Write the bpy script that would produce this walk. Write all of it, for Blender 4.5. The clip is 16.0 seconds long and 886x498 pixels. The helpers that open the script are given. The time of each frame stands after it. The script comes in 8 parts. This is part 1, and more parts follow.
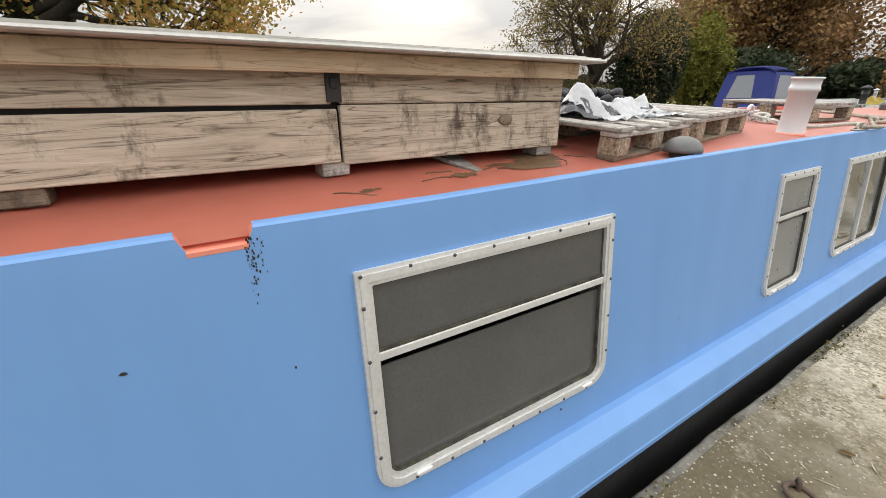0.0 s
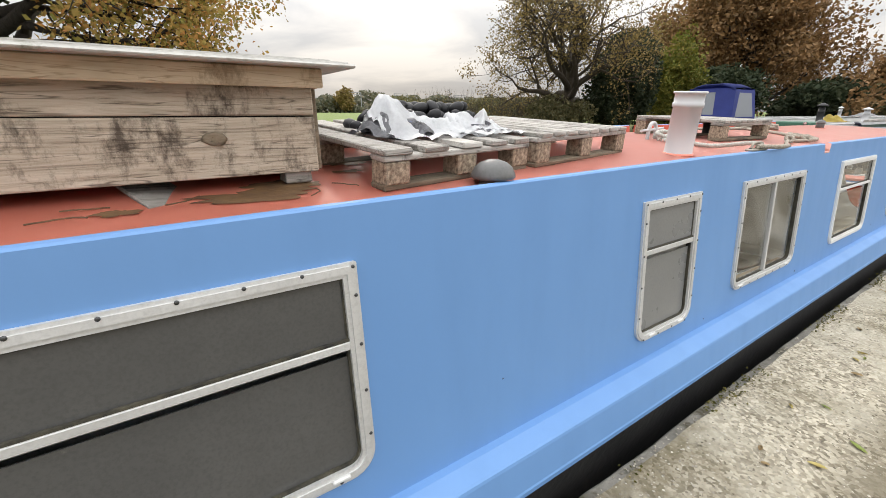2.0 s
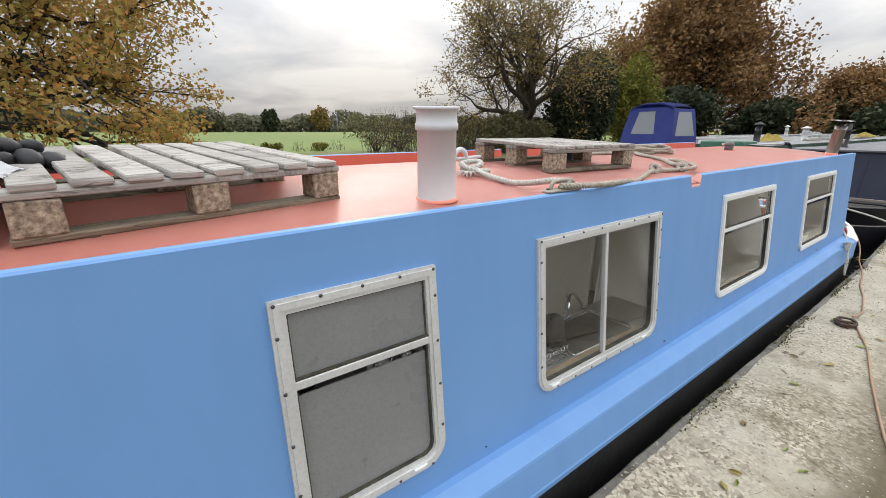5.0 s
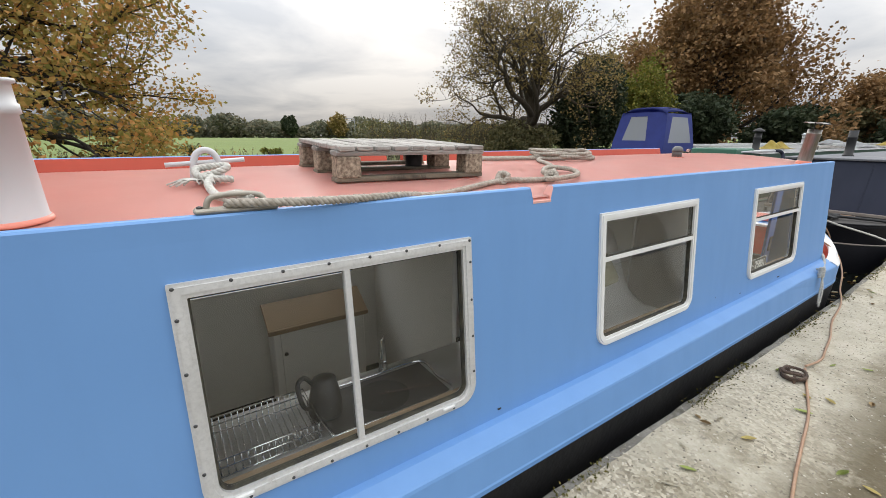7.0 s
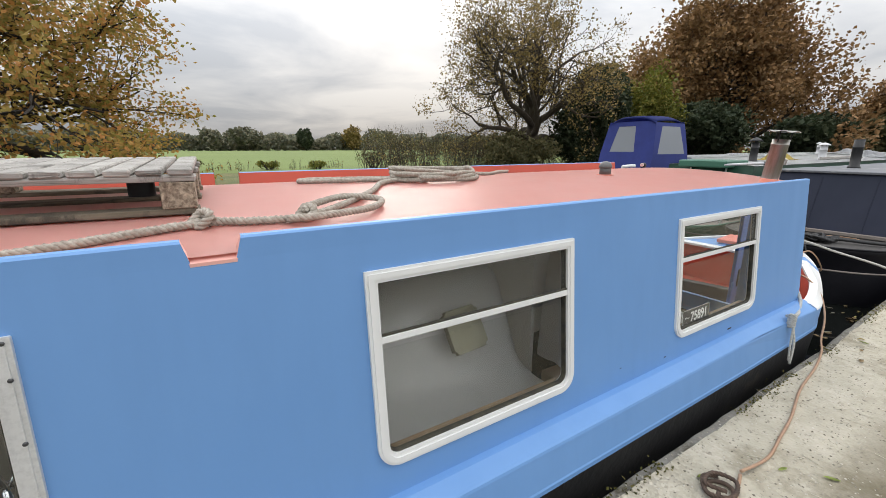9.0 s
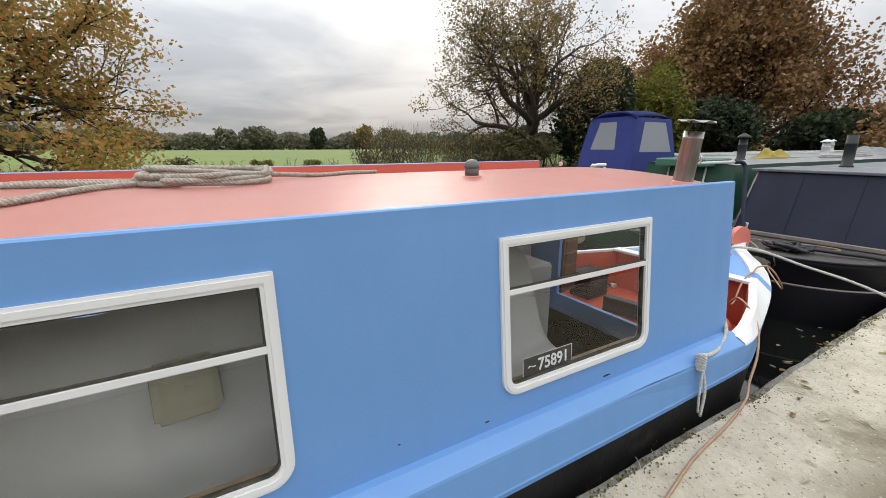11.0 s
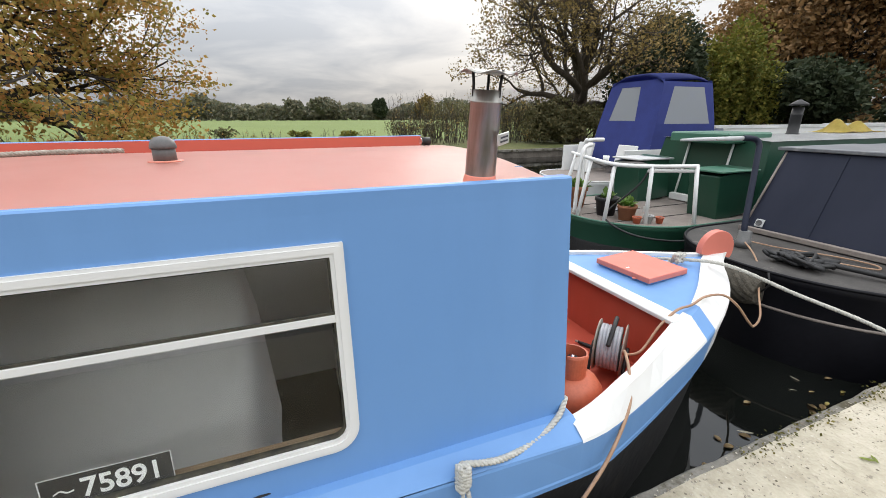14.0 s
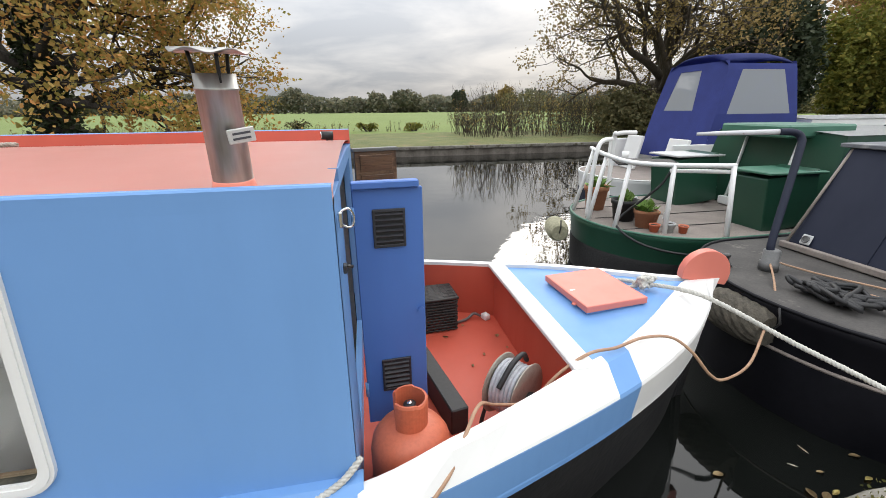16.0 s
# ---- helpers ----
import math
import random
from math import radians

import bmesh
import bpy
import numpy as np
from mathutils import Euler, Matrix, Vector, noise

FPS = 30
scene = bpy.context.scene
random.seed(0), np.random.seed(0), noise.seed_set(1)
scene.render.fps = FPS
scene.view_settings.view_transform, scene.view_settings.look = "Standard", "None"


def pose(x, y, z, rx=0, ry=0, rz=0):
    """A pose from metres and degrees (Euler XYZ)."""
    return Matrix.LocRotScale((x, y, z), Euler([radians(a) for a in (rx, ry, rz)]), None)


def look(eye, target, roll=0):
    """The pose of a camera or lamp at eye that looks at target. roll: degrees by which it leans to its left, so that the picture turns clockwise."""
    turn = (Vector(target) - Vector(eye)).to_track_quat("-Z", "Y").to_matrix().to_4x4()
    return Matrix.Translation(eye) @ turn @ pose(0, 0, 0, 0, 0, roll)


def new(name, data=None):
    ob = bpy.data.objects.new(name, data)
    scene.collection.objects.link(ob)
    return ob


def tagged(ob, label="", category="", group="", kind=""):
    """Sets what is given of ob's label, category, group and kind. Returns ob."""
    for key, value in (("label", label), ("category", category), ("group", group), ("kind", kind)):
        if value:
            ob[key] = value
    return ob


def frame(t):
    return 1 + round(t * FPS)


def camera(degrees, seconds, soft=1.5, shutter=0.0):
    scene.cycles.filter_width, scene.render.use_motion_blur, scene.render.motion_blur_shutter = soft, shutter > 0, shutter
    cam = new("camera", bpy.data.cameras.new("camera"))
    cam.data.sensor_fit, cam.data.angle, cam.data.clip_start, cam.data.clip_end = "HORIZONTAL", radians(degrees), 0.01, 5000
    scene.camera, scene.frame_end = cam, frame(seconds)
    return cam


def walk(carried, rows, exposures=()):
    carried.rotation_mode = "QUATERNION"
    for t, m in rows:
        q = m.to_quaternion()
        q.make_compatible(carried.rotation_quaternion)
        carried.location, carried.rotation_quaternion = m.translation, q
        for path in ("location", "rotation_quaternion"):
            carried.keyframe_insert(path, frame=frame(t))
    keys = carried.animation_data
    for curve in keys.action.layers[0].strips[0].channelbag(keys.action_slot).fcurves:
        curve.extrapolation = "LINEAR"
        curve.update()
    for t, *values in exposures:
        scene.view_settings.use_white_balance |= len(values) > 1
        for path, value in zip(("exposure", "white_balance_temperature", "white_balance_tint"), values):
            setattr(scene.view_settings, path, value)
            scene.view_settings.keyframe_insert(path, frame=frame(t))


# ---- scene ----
cam = camera(94.9, 16.0, soft=0.8)
EXPOSURES = [(0, 0.2, 6900, 10), (2, 0.2, 6750, 10), (3.5, 0.04, 6550, 10), (7, -0.02, 6500, 10), (12, -0.1, 6500, 10), (13.5, 0.0, 6500, 10), (16, 0.11, 6500, 10)]
PATH = [
    (0, (0.144, -0.865, 1.494), (1.133, 0.724, 0.789), -0.2),
    (0.5, (0.361, -0.996, 1.508), (1.372, 0.58, 0.807), 0.0),
    (1, (0.551, -1.032, 1.483), (1.582, 0.541, 0.803), -0.1),
    (1.5, (0.822, -0.999, 1.488), (1.86, 0.576, 0.822), 0.1),
    (2, (1.031, -1.003, 1.489), (2.075, 0.577, 0.846), 0.2),
    (2.5, (1.297, -1.049, 1.522), (2.347, 0.538, 0.906), -0.0),
    (3, (1.505, -1.04, 1.511), (2.582, 0.541, 0.925), -0.0),
    (3.5, (1.786, -0.991, 1.53), (2.894, 0.576, 0.969), -0.3),
    (4, (2.021, -0.971, 1.516), (3.161, 0.578, 0.968), -0.4),
    (4.2, (2.127, -0.981, 1.525), (3.275, 0.556, 0.96), -0.1),
    (6.3, (3.433, -1.105, 1.491), (4.534, 0.472, 0.944), 0.4),
    (6.5, (3.567, -1.139, 1.502), (4.661, 0.444, 0.956), 0.4),
    (7, (3.84, -1.186, 1.471), (4.918, 0.412, 0.939), 0.4),
    (7.5, (4.168, -1.19, 1.477), (5.232, 0.42, 0.95), 0.4),
    (8, (4.478, -1.197, 1.475), (5.534, 0.423, 0.963), 0.3),
    (8.5, (4.808, -1.223, 1.496), (5.85, 0.412, 1.004), 0.2),
    (9, (5.134, -1.168, 1.496), (6.16, 0.48, 1.015), -0.0),
    (9.2, (5.265, -1.144, 1.485), (6.293, 0.509, 1.029), -0.1),
    (11.3, (6.594, -1.268, 1.468), (7.551, 0.416, 0.971), 0.2),
    (11.5, (6.729, -1.276, 1.457), (7.68, 0.409, 0.951), 0.5),
    (12, (7.07, -1.336, 1.493), (7.998, 0.359, 0.976), 0.5),
    (12.5, (7.334, -1.342, 1.476), (8.222, 0.366, 0.934), 0.4),
    (13, (7.644, -1.301, 1.473), (8.48, 0.426, 0.907), 0.1),
    (13.5, (7.904, -1.237, 1.447), (8.676, 0.512, 0.859), -0.2),
    (14, (8.228, -1.179, 1.47), (8.921, 0.594, 0.856), -0.1),
    (14.5, (8.505, -1.112, 1.45), (9.102, 0.691, 0.822), -0.2),
    (15, (8.793, -1.058, 1.459), (9.295, 0.768, 0.815), -0.2),
    (15.5, (9.049, -1.089, 1.455), (9.471, 0.757, 0.813), -0.3),
    (16, (9.3, -1.135, 1.461), (9.642, 0.726, 0.814), -0.6),
]
walk(cam, [(t, look(eye, aim, roll)) for t, eye, aim, roll in PATH], EXPOSURES)

# ---------- light ----------
SUN_AZ = 28.0     # degrees from +y towards +x
SUN_EL = 24.0
world = bpy.data.worlds.new("world")
scene.world = world
world.use_nodes = True
wn, wl = world.node_tree.nodes, world.node_tree.links
wn.clear()
w_out = wn.new("ShaderNodeOutputWorld")
w_bg = wn.new("ShaderNodeBackground")
w_sky = wn.new("ShaderNodeTexSky")
w_sky.sky_type = "NISHITA"
w_sky.sun_disc = False
w_sky.sun_elevation = radians(SUN_EL)
w_sky.sun_rotation = radians(SUN_AZ)
w_sky.air_density, w_sky.dust_density = 1.0, 3.0
w_tc = wn.new("ShaderNodeTexCoord")
w_sep = wn.new("ShaderNodeSeparateXYZ")
wl.new(w_tc.outputs["Generated"], w_sep.inputs[0])
# flattened coordinates: clouds lie in layers that close up towards the horizon
w_add = wn.new("ShaderNodeMath"); w_add.operation = "ADD"; w_add.inputs[1].default_value = 0.16
wl.new(w_sep.outputs["Z"], w_add.inputs[0])
w_div = wn.new("ShaderNodeVectorMath"); w_div.operation = "DIVIDE"
w_comb = wn.new("ShaderNodeCombineXYZ")
for i in range(3):
    wl.new(w_add.outputs[0], w_comb.inputs[i])
wl.new(w_tc.outputs["Generated"], w_div.inputs[0])
wl.new(w_comb.outputs[0], w_div.inputs[1])
w_noise = wn.new("ShaderNodeTexNoise")
w_noise.inputs["Scale"].default_value = 0.9
w_noise.inputs["Detail"].default_value = 7.0
w_noise.inputs["Roughness"].default_value = 0.52
w_noise.inputs["Distortion"].default_value = 0.35
wl.new(w_div.outputs[0], w_noise.inputs["Vector"])
w_ramp = wn.new("ShaderNodeValToRGB")
w_ramp.color_ramp.elements[0].position = 0.40
w_ramp.color_ramp.elements[0].color = (0.545, 0.575, 0.62, 1)
w_ramp.color_ramp.elements[1].position = 0.62
w_ramp.color_ramp.elements[1].color = (0.86, 0.855, 0.85, 1)
wl.new(w_noise.outputs["Fac"], w_ramp.inputs[0])
# an overcast sky grows brighter towards the zenith
w_el = wn.new("ShaderNodeMapRange")
w_el.inputs["From Min"].default_value, w_el.inputs["From Max"].default_value = 0.0, 1.0
w_el.inputs["To Min"].default_value, w_el.inputs["To Max"].default_value = 0.53, 3.9
wl.new(w_sep.outputs["Z"], w_el.inputs["Value"])
w_mul = wn.new("ShaderNodeVectorMath"); w_mul.operation = "SCALE"
wl.new(w_ramp.outputs[0], w_mul.inputs[0])
wl.new(w_el.outputs[0], w_mul.inputs["Scale"])
w_sk2 = wn.new("ShaderNodeVectorMath"); w_sk2.operation = "SCALE"
w_sk2.inputs["Scale"].default_value = 0.004
wl.new(w_sky.outputs[0], w_sk2.inputs[0])
w_sum = wn.new("ShaderNodeVectorMath"); w_sum.operation = "ADD"
wl.new(w_mul.outputs[0], w_sum.inputs[0])
wl.new(w_sk2.outputs[0], w_sum.inputs[1])
wl.new(w_sum.outputs[0], w_bg.inputs["Color"])
w_bg.inputs["Strength"].default_value = 0.95
wl.new(w_bg.outputs[0], w_out.inputs[0])

sun_data = bpy.data.lights.new("sun", "SUN")
sun_data.energy = 0.8
sun_data.angle = radians(20)
sun_data.color = (1.0, 0.95, 0.88)
sun_ob = new("sun", sun_data)
_s = Vector((math.sin(radians(SUN_AZ)) * math.cos(radians(SUN_EL)), math.cos(radians(SUN_AZ)) * math.cos(radians(SUN_EL)), math.sin(radians(SUN_EL))))
sun_ob.matrix_world = look(_s * 60, (0, 0, 0))


# ---------- materials ----------
def material(name, rough=0.6, metal=0.0):
    m = bpy.data.materials.new(name)
    m.use_nodes = True
    b = m.node_tree.nodes["Principled BSDF"]
    b.inputs["Roughness"].default_value = rough
    b.inputs["Metallic"].default_value = metal
    return m, m.node_tree.nodes, m.node_tree.links, b


def noise_node(n, l, scale, detail=4, rough=0.55, stretch=None, obj=False):
    tc = n.new("ShaderNodeTexCoord")
    tex = n.new("ShaderNodeTexNoise")
    tex.inputs["Scale"].default_value = scale
    tex.inputs["Detail"].default_value = detail
    tex.inputs["Roughness"].default_value = rough
    src = tc.outputs["Object"]
    if stretch:
        mp = n.new("ShaderNodeMapping")
        mp.inputs["Scale"].default_value = stretch
        l.new(src, mp.inputs[0])
        src = mp.outputs[0]
    l.new(src, tex.inputs["Vector"])
    return tex.outputs["Fac"]


def ramp_node(n, l, fac, stops):
    r = n.new("ShaderNodeValToRGB")
    els = r.color_ramp.elements
    while len(els) < len(stops):
        els.new(0.5)
    for e, (p, c) in zip(els, stops):
        e.position = p
        e.color = (*c, 1)
    l.new(fac, r.inputs[0])
    return r.outputs[0]


def mix_node(n, l, fac, a, b):
    m = n.new("ShaderNodeMix")
    m.data_type = "RGBA"
    for sock, v in ((m.inputs[0], fac), (m.inputs[6], a), (m.inputs[7], b)):
        if isinstance(v, (int, float)):
            sock.default_value = v
        elif isinstance(v, tuple):
            sock.default_value = (*v, 1)
        else:
            l.new(v, sock)
    return m.outputs[2]


def bump_node(n, l, b, height, strength=0.3, dist=0.01, base=None):
    u = n.new("ShaderNodeBump")
    u.inputs["Strength"].default_value = strength
    u.inputs["Distance"].default_value = dist
    l.new(height, u.inputs["Height"])
    if base is not None:
        l.new(base, u.inputs["Normal"])
    l.new(u.outputs[0], b.inputs["Normal"])
    return u.outputs[0]


def speckled(name, a, b2, rough=0.6, scale=6.0, fine=60.0, bump=0.15, dist=0.004, metal=0.0, dirt=None, dirt_scale=1.5, dirt_at=0.62, stretch=None):
    """A surface of two tones at a large and a small scale, with fine relief and, if given, stains."""
    m, n, l, b = material(name, rough, metal)
    big = noise_node(n, l, scale, 5, 0.6, stretch)
    small = noise_node(n, l, fine, 3, 0.6, stretch)
    col = ramp_node(n, l, big, [(0.32, a), (0.68, b2)])
    dark = tuple(c * 0.78 for c in a)
    fac = ramp_node(n, l, small, [(0.42, (0, 0, 0)), (0.72, (0.5, 0.5, 0.5))])
    col = mix_node(n, l, fac, col, dark)
    if dirt:
        d = noise_node(n, l, dirt_scale, 8, 0.68)
        df = ramp_node(n, l, d, [(dirt_at, (0, 0, 0)), (dirt_at + 0.1, (1, 1, 1))])
        col = mix_node(n, l, df, col, dirt)
    l.new(col, b.inputs["Base Color"])
    rr = n.new("ShaderNodeMapRange")
    rr.inputs["To Min"].default_value, rr.inputs["To Max"].default_value = max(0.02, rough - 0.08), min(1, rough + 0.1)
    l.new(big, rr.inputs["Value"])
    l.new(rr.outputs[0], b.inputs["Roughness"])
    if bump:
        bump_node(n, l, b, small, bump, dist)
    return m


def paint(name, a, b2, rough=0.35, wave=0.06, dirt=None, dirt_at=0.7):
    """Brushed gloss paint on steel plate: faint brush marks, slightly wavy plate, a few chips."""
    m, n, l, b = material(name, rough)
    big = noise_node(n, l, 0.9, 4, 0.6)
    col = ramp_node(n, l, big, [(0.3, a), (0.7, b2)])
    streak = noise_node(n, l, 3.0, 4, 0.6, (1.6, 1.6, 0.25))
    sf = ramp_node(n, l, streak, [(0.45, (0, 0, 0)), (0.75, (0.22, 0.22, 0.22))])
    col = mix_node(n, l, sf, col, tuple(c * 0.8 for c in a))
    if dirt:
        d = noise_node(n, l, 9.0, 8, 0.7)
        df = ramp_node(n, l, d, [(dirt_at, (0, 0, 0)), (dirt_at + 0.04, (1, 1, 1))])
        col = mix_node(n, l, df, col, dirt)
    l.new(col, b.inputs["Base Color"])
    fine = noise_node(n, l, 45.0, 3, 0.6, (0.3, 1, 1))
    rr = n.new("ShaderNodeMapRange")
    rr.inputs["To Min"].default_value, rr.inputs["To Max"].default_value = rough - 0.08, rough + 0.14
    l.new(streak, rr.inputs["Value"])
    l.new(rr.outputs[0], b.inputs["Roughness"])
    plate = noise_node(n, l, 1.6, 1, 0.4)
    base = bump_node(n, l, b, plate, wave, 0.12)
    bump_node(n, l, b, fine, 0.08, 0.002, base)
    return m


BLUE = paint("blue_paint", (0.136, 0.294, 0.58), (0.150, 0.314, 0.605), 0.5)
BLUE2 = paint("deep_blue_paint", (0.06, 0.15, 0.43), (0.07, 0.165, 0.46), 0.4)
RED = paint("red_roof_paint", (0.74, 0.25, 0.175), (0.79, 0.285, 0.205), 0.34, 0.05, (0.33, 0.07, 0.045), 0.74)
# paint of the well deck, also the shade colour inside the far roof lip
RED2 = paint("red_deck_and_lip_shade", (0.50, 0.08, 0.045), (0.55, 0.095, 0.055), 0.5, 0.05, (0.25, 0.05, 0.03), 0.72)
# the roof paint has faded towards the bow
def fade_roof(m):
    n, l = m.node_tree.nodes, m.node_tree.links
    b = n["Principled BSDF"]
    src = b.inputs["Base Color"].links[0].from_socket
    tc = n.new("ShaderNodeTexCoord")
    sp = n.new("ShaderNodeSeparateXYZ")
    l.new(tc.outputs["Object"], sp.inputs[0])
    mr = n.new("ShaderNodeMapRange")
    mr.inputs["From Min"].default_value, mr.inputs["From Max"].default_value = 1.2, 4.5
    mr.inputs["To Min"].default_value, mr.inputs["To Max"].default_value = 0.0, 0.84
    l.new(sp.outputs["X"], mr.inputs["Value"])
    wob = noise_node(n, l, 2.5, 5, 0.6)
    mm = n.new("ShaderNodeMath"); mm.operation = "MULTIPLY_ADD"; mm.inputs[1].default_value = 0.3
    l.new(wob, mm.inputs[0]); l.new(mr.outputs[0], mm.inputs[2])
    cl = n.new("ShaderNodeMath"); cl.operation = "SUBTRACT"; cl.inputs[1].default_value = 0.15; cl.use_clamp = True
    l.new(mm.outputs[0], cl.inputs[0])
    l.new(mix_node(n, l, cl.outputs[0], src, (0.79, 0.455, 0.40)), b.inputs["Base Color"])


fade_roof(RED)
WHITE = paint("white_paint", (0.725, 0.725, 0.707), (0.763, 0.763, 0.744), 0.4, 0.04, (0.45, 0.42, 0.38), 0.76)
ALU = speckled("old_aluminium", (0.62, 0.62, 0.61), (0.72, 0.72, 0.71), 0.42, 4, 90, 0.1, 0.002, 0.35, (0.42, 0.41, 0.38), 9.0, 0.66)
BLACK = speckled("black_bitumen", (0.008, 0.008, 0.009), (0.02, 0.019, 0.018), 0.62, 3, 25, 0.4, 0.01, 0, (0.045, 0.04, 0.03), 2.5, 0.62)
RUBBER = speckled("black_rubber", (0.012, 0.012, 0.013), (0.022, 0.022, 0.022), 0.55, 8, 60, 0.2, 0.003)


# ---------- mesh helpers ----------
def link_mesh(name, bm, mat, parent=None, smooth=False):
    me = bpy.data.meshes.new(name)
    bm.to_mesh(me)
    bm.free()
    if mat is not None:
        for mm in (mat if isinstance(mat, (list, tuple)) else [mat]):
            me.materials.append(mm)
    if smooth:
        for p in me.polygons:
            p.use_smooth = True
    ob = new(name, me)
    if parent is not None:
        ob.parent = parent
    return ob


def part(name, bm, mat, parent, label="", smooth=False):
    ob = link_mesh(name, bm, mat, parent, smooth)
    if label:
        tagged(ob, label)
    return ob


def thing(name, label, category, group="", at=None):
    ob = new(name)
    ob.empty_display_size = 0.1
    if at is not None:
        ob.matrix_basis = at
    return tagged(ob, label, category, group)


def structure(name, bm, mat, label, smooth=False):
    return tagged(link_mesh(name, bm, mat, None, smooth), label, "", "", "structure")


def BM():
    return bmesh.new()


def box(bm, c, s, rot=(0, 0, 0), bevel=0.0, seg=1):
    m = Matrix.Translation(c) @ Euler([radians(a) for a in rot]).to_matrix().to_4x4() @ Matrix.Diagonal((s[0], s[1], s[2], 1))
    r = bmesh.ops.create_cube(bm, size=1.0, matrix=m)
    if bevel:
        ed = list({e for v in r["verts"] for e in v.link_edges})
        bmesh.ops.bevel(bm, geom=ed, offset=bevel, segments=seg, affect="EDGES", profile=0.5)
    return bm


def frame_of(d):
    d = d.normalized()
    a = Vector((0, 0, 1)) if abs(d.z) < 0.95 else Vector((1, 0, 0))
    u = d.cross(a).normalized()
    return u, d.cross(u).normalized()


def sweep(bm, pts, radii, seg=8, cap=True):
    pts = [Vector(p) for p in pts]
    if isinstance(radii, (int, float)):
        radii = [radii] * len(pts)
    rings = []
    u = None
    for i, p in enumerate(pts):
        d = (pts[min(i + 1, len(pts) - 1)] - pts[max(i - 1, 0)])
        if d.length < 1e-9:
            d = Vector((0, 0, 1))
        d.normalize()
        if u is None:
            u, w = frame_of(d)
        else:
            u = (u - d * u.dot(d))
            if u.length < 1e-6:
                u, w = frame_of(d)
            u.normalize()
        w = d.cross(u)
        rings.append([bm.verts.new(p + radii[i] * (math.cos(2 * math.pi * k / seg) * u + math.sin(2 * math.pi * k / seg) * w)) for k in range(seg)])
    for a, b in zip(rings, rings[1:]):
        for k in range(seg):
            f = bm.faces.new((a[k], a[(k + 1) % seg], b[(k + 1) % seg], b[k]))
            f.smooth = True
    if cap:
        bm.faces.new(rings[0][::-1])
        bm.faces.new(rings[-1])
    return bm


def cyl(bm, p0, p1, r0, r1=None, seg=16):
    return sweep(bm, [p0, p1], [r0, r0 if r1 is None else r1], seg)


def lathe(bm, c, prof, seg=24, axis=None):
    """Turns a profile of (radius, height) about a standing axis at c."""
    c = Vector(c)
    rings = []
    for r, h in prof:
        rings.append([bm.verts.new(c + Vector((r * math.cos(2 * math.pi * k / seg), r * math.sin(2 * math.pi * k / seg), h))) for k in range(seg)])
    for a, b in zip(rings, rings[1:]):
        for k in range(seg):
            f = bm.faces.new((a[k], a[(k + 1) % seg], b[(k + 1) % seg], b[k]))
            f.smooth = True
    bm.faces.new(rings[0][::-1])
    bm.faces.new(rings[-1])
    return bm


def curve_points(pts, n=8):
    """A smooth line through the points."""
    pts = [Vector(p) for p in pts]
    out = []
    for i in range(len(pts) - 1):
        p0, p1, p2, p3 = pts[max(i - 1, 0)], pts[i], pts[i + 1], pts[min(i + 2, len(pts) - 1)]
        for k in range(n):
            t = k / n
            out.append(0.5 * ((2 * p1) + (p2 - p0) * t + (2 * p0 - 5 * p1 + 4 * p2 - p3) * t * t + (3 * p1 - p0 - 3 * p2 + p3) * t ** 3))
    out.append(pts[-1])
    return out


def quad_strip(bm, rows):
    """Faces between neighbouring rows of points."""
    vs = [[bm.verts.new(p) for p in r] for r in rows]
    for a, b in zip(vs, vs[1:]):
        for i in range(len(a) - 1):
            bm.faces.new((a[i], a[i + 1], b[i + 1], b[i]))
    return vs


# ---------- the blue narrowboat ----------
YC = 0.87                 # middle line of the boat
X_AFT, X_FWD = -4.5, 9.20
WINDOWS = [("w1", 0.432, 1.408, 0.425, 1.098), ("w2", 2.789, 3.304, 0.392, 1.099), ("w3", 3.797, 4.769, 0.425, 1.104), ("w4", 5.570, 6.538, 0.415, 1.115), ("w5", 7.386, 8.371, 0.428, 1.120)]
Z_GUN, Z_TOP = 0.32, 1.268
Z_LIP = 1.206             # foot of the raised roof edge


def wall_y(z):
    return -0.062 + (z - Z_GUN) * 0.094


boat = thing("narrowboat", "blue steel narrowboat with a faded red roof, moored at the quay", "narrowboat")


def wall_grid(bm, xs, zs, holes, yf, thick):
    def hole(xm, zm):
        return any(a < xm < b and c < zm < d for a, b, c, d in holes)
    def V(x, z, o):
        return bm.verts.new((x, yf(z) + o, z))
    for i in range(len(xs) - 1):
        for j in range(len(zs) - 1):
            if hole((xs[i] + xs[i + 1]) / 2, (zs[j] + zs[j + 1]) / 2):
                continue
            a, b, c, d = xs[i], xs[i + 1], zs[j], zs[j + 1]
            o = [V(a, c, 0), V(b, c, 0), V(b, d, 0), V(a, d, 0)]
            n = [V(a, c, thick), V(b, c, thick), V(b, d, thick), V(a, d, thick)]
            bm.faces.new(o)
            bm.faces.new(n[::-1])
            for k, (di, dj) in enumerate(((0, -1), (1, 0), (0, 1), (-1, 0))):
                ii, jj = i + di, j + dj
                out = not (0 <= ii < len(xs) - 1 and 0 <= jj < len(zs) - 1)
                if out or hole((xs[ii] + xs[ii + 1]) / 2, (zs[jj] + zs[jj + 1]) / 2):
                    k2 = (k + 1) % 4
                    bm.faces.new((o[k2], o[k], n[k], n[k2]))
    bmesh.ops.remove_doubles(bm, verts=bm.verts, dist=1e-5)


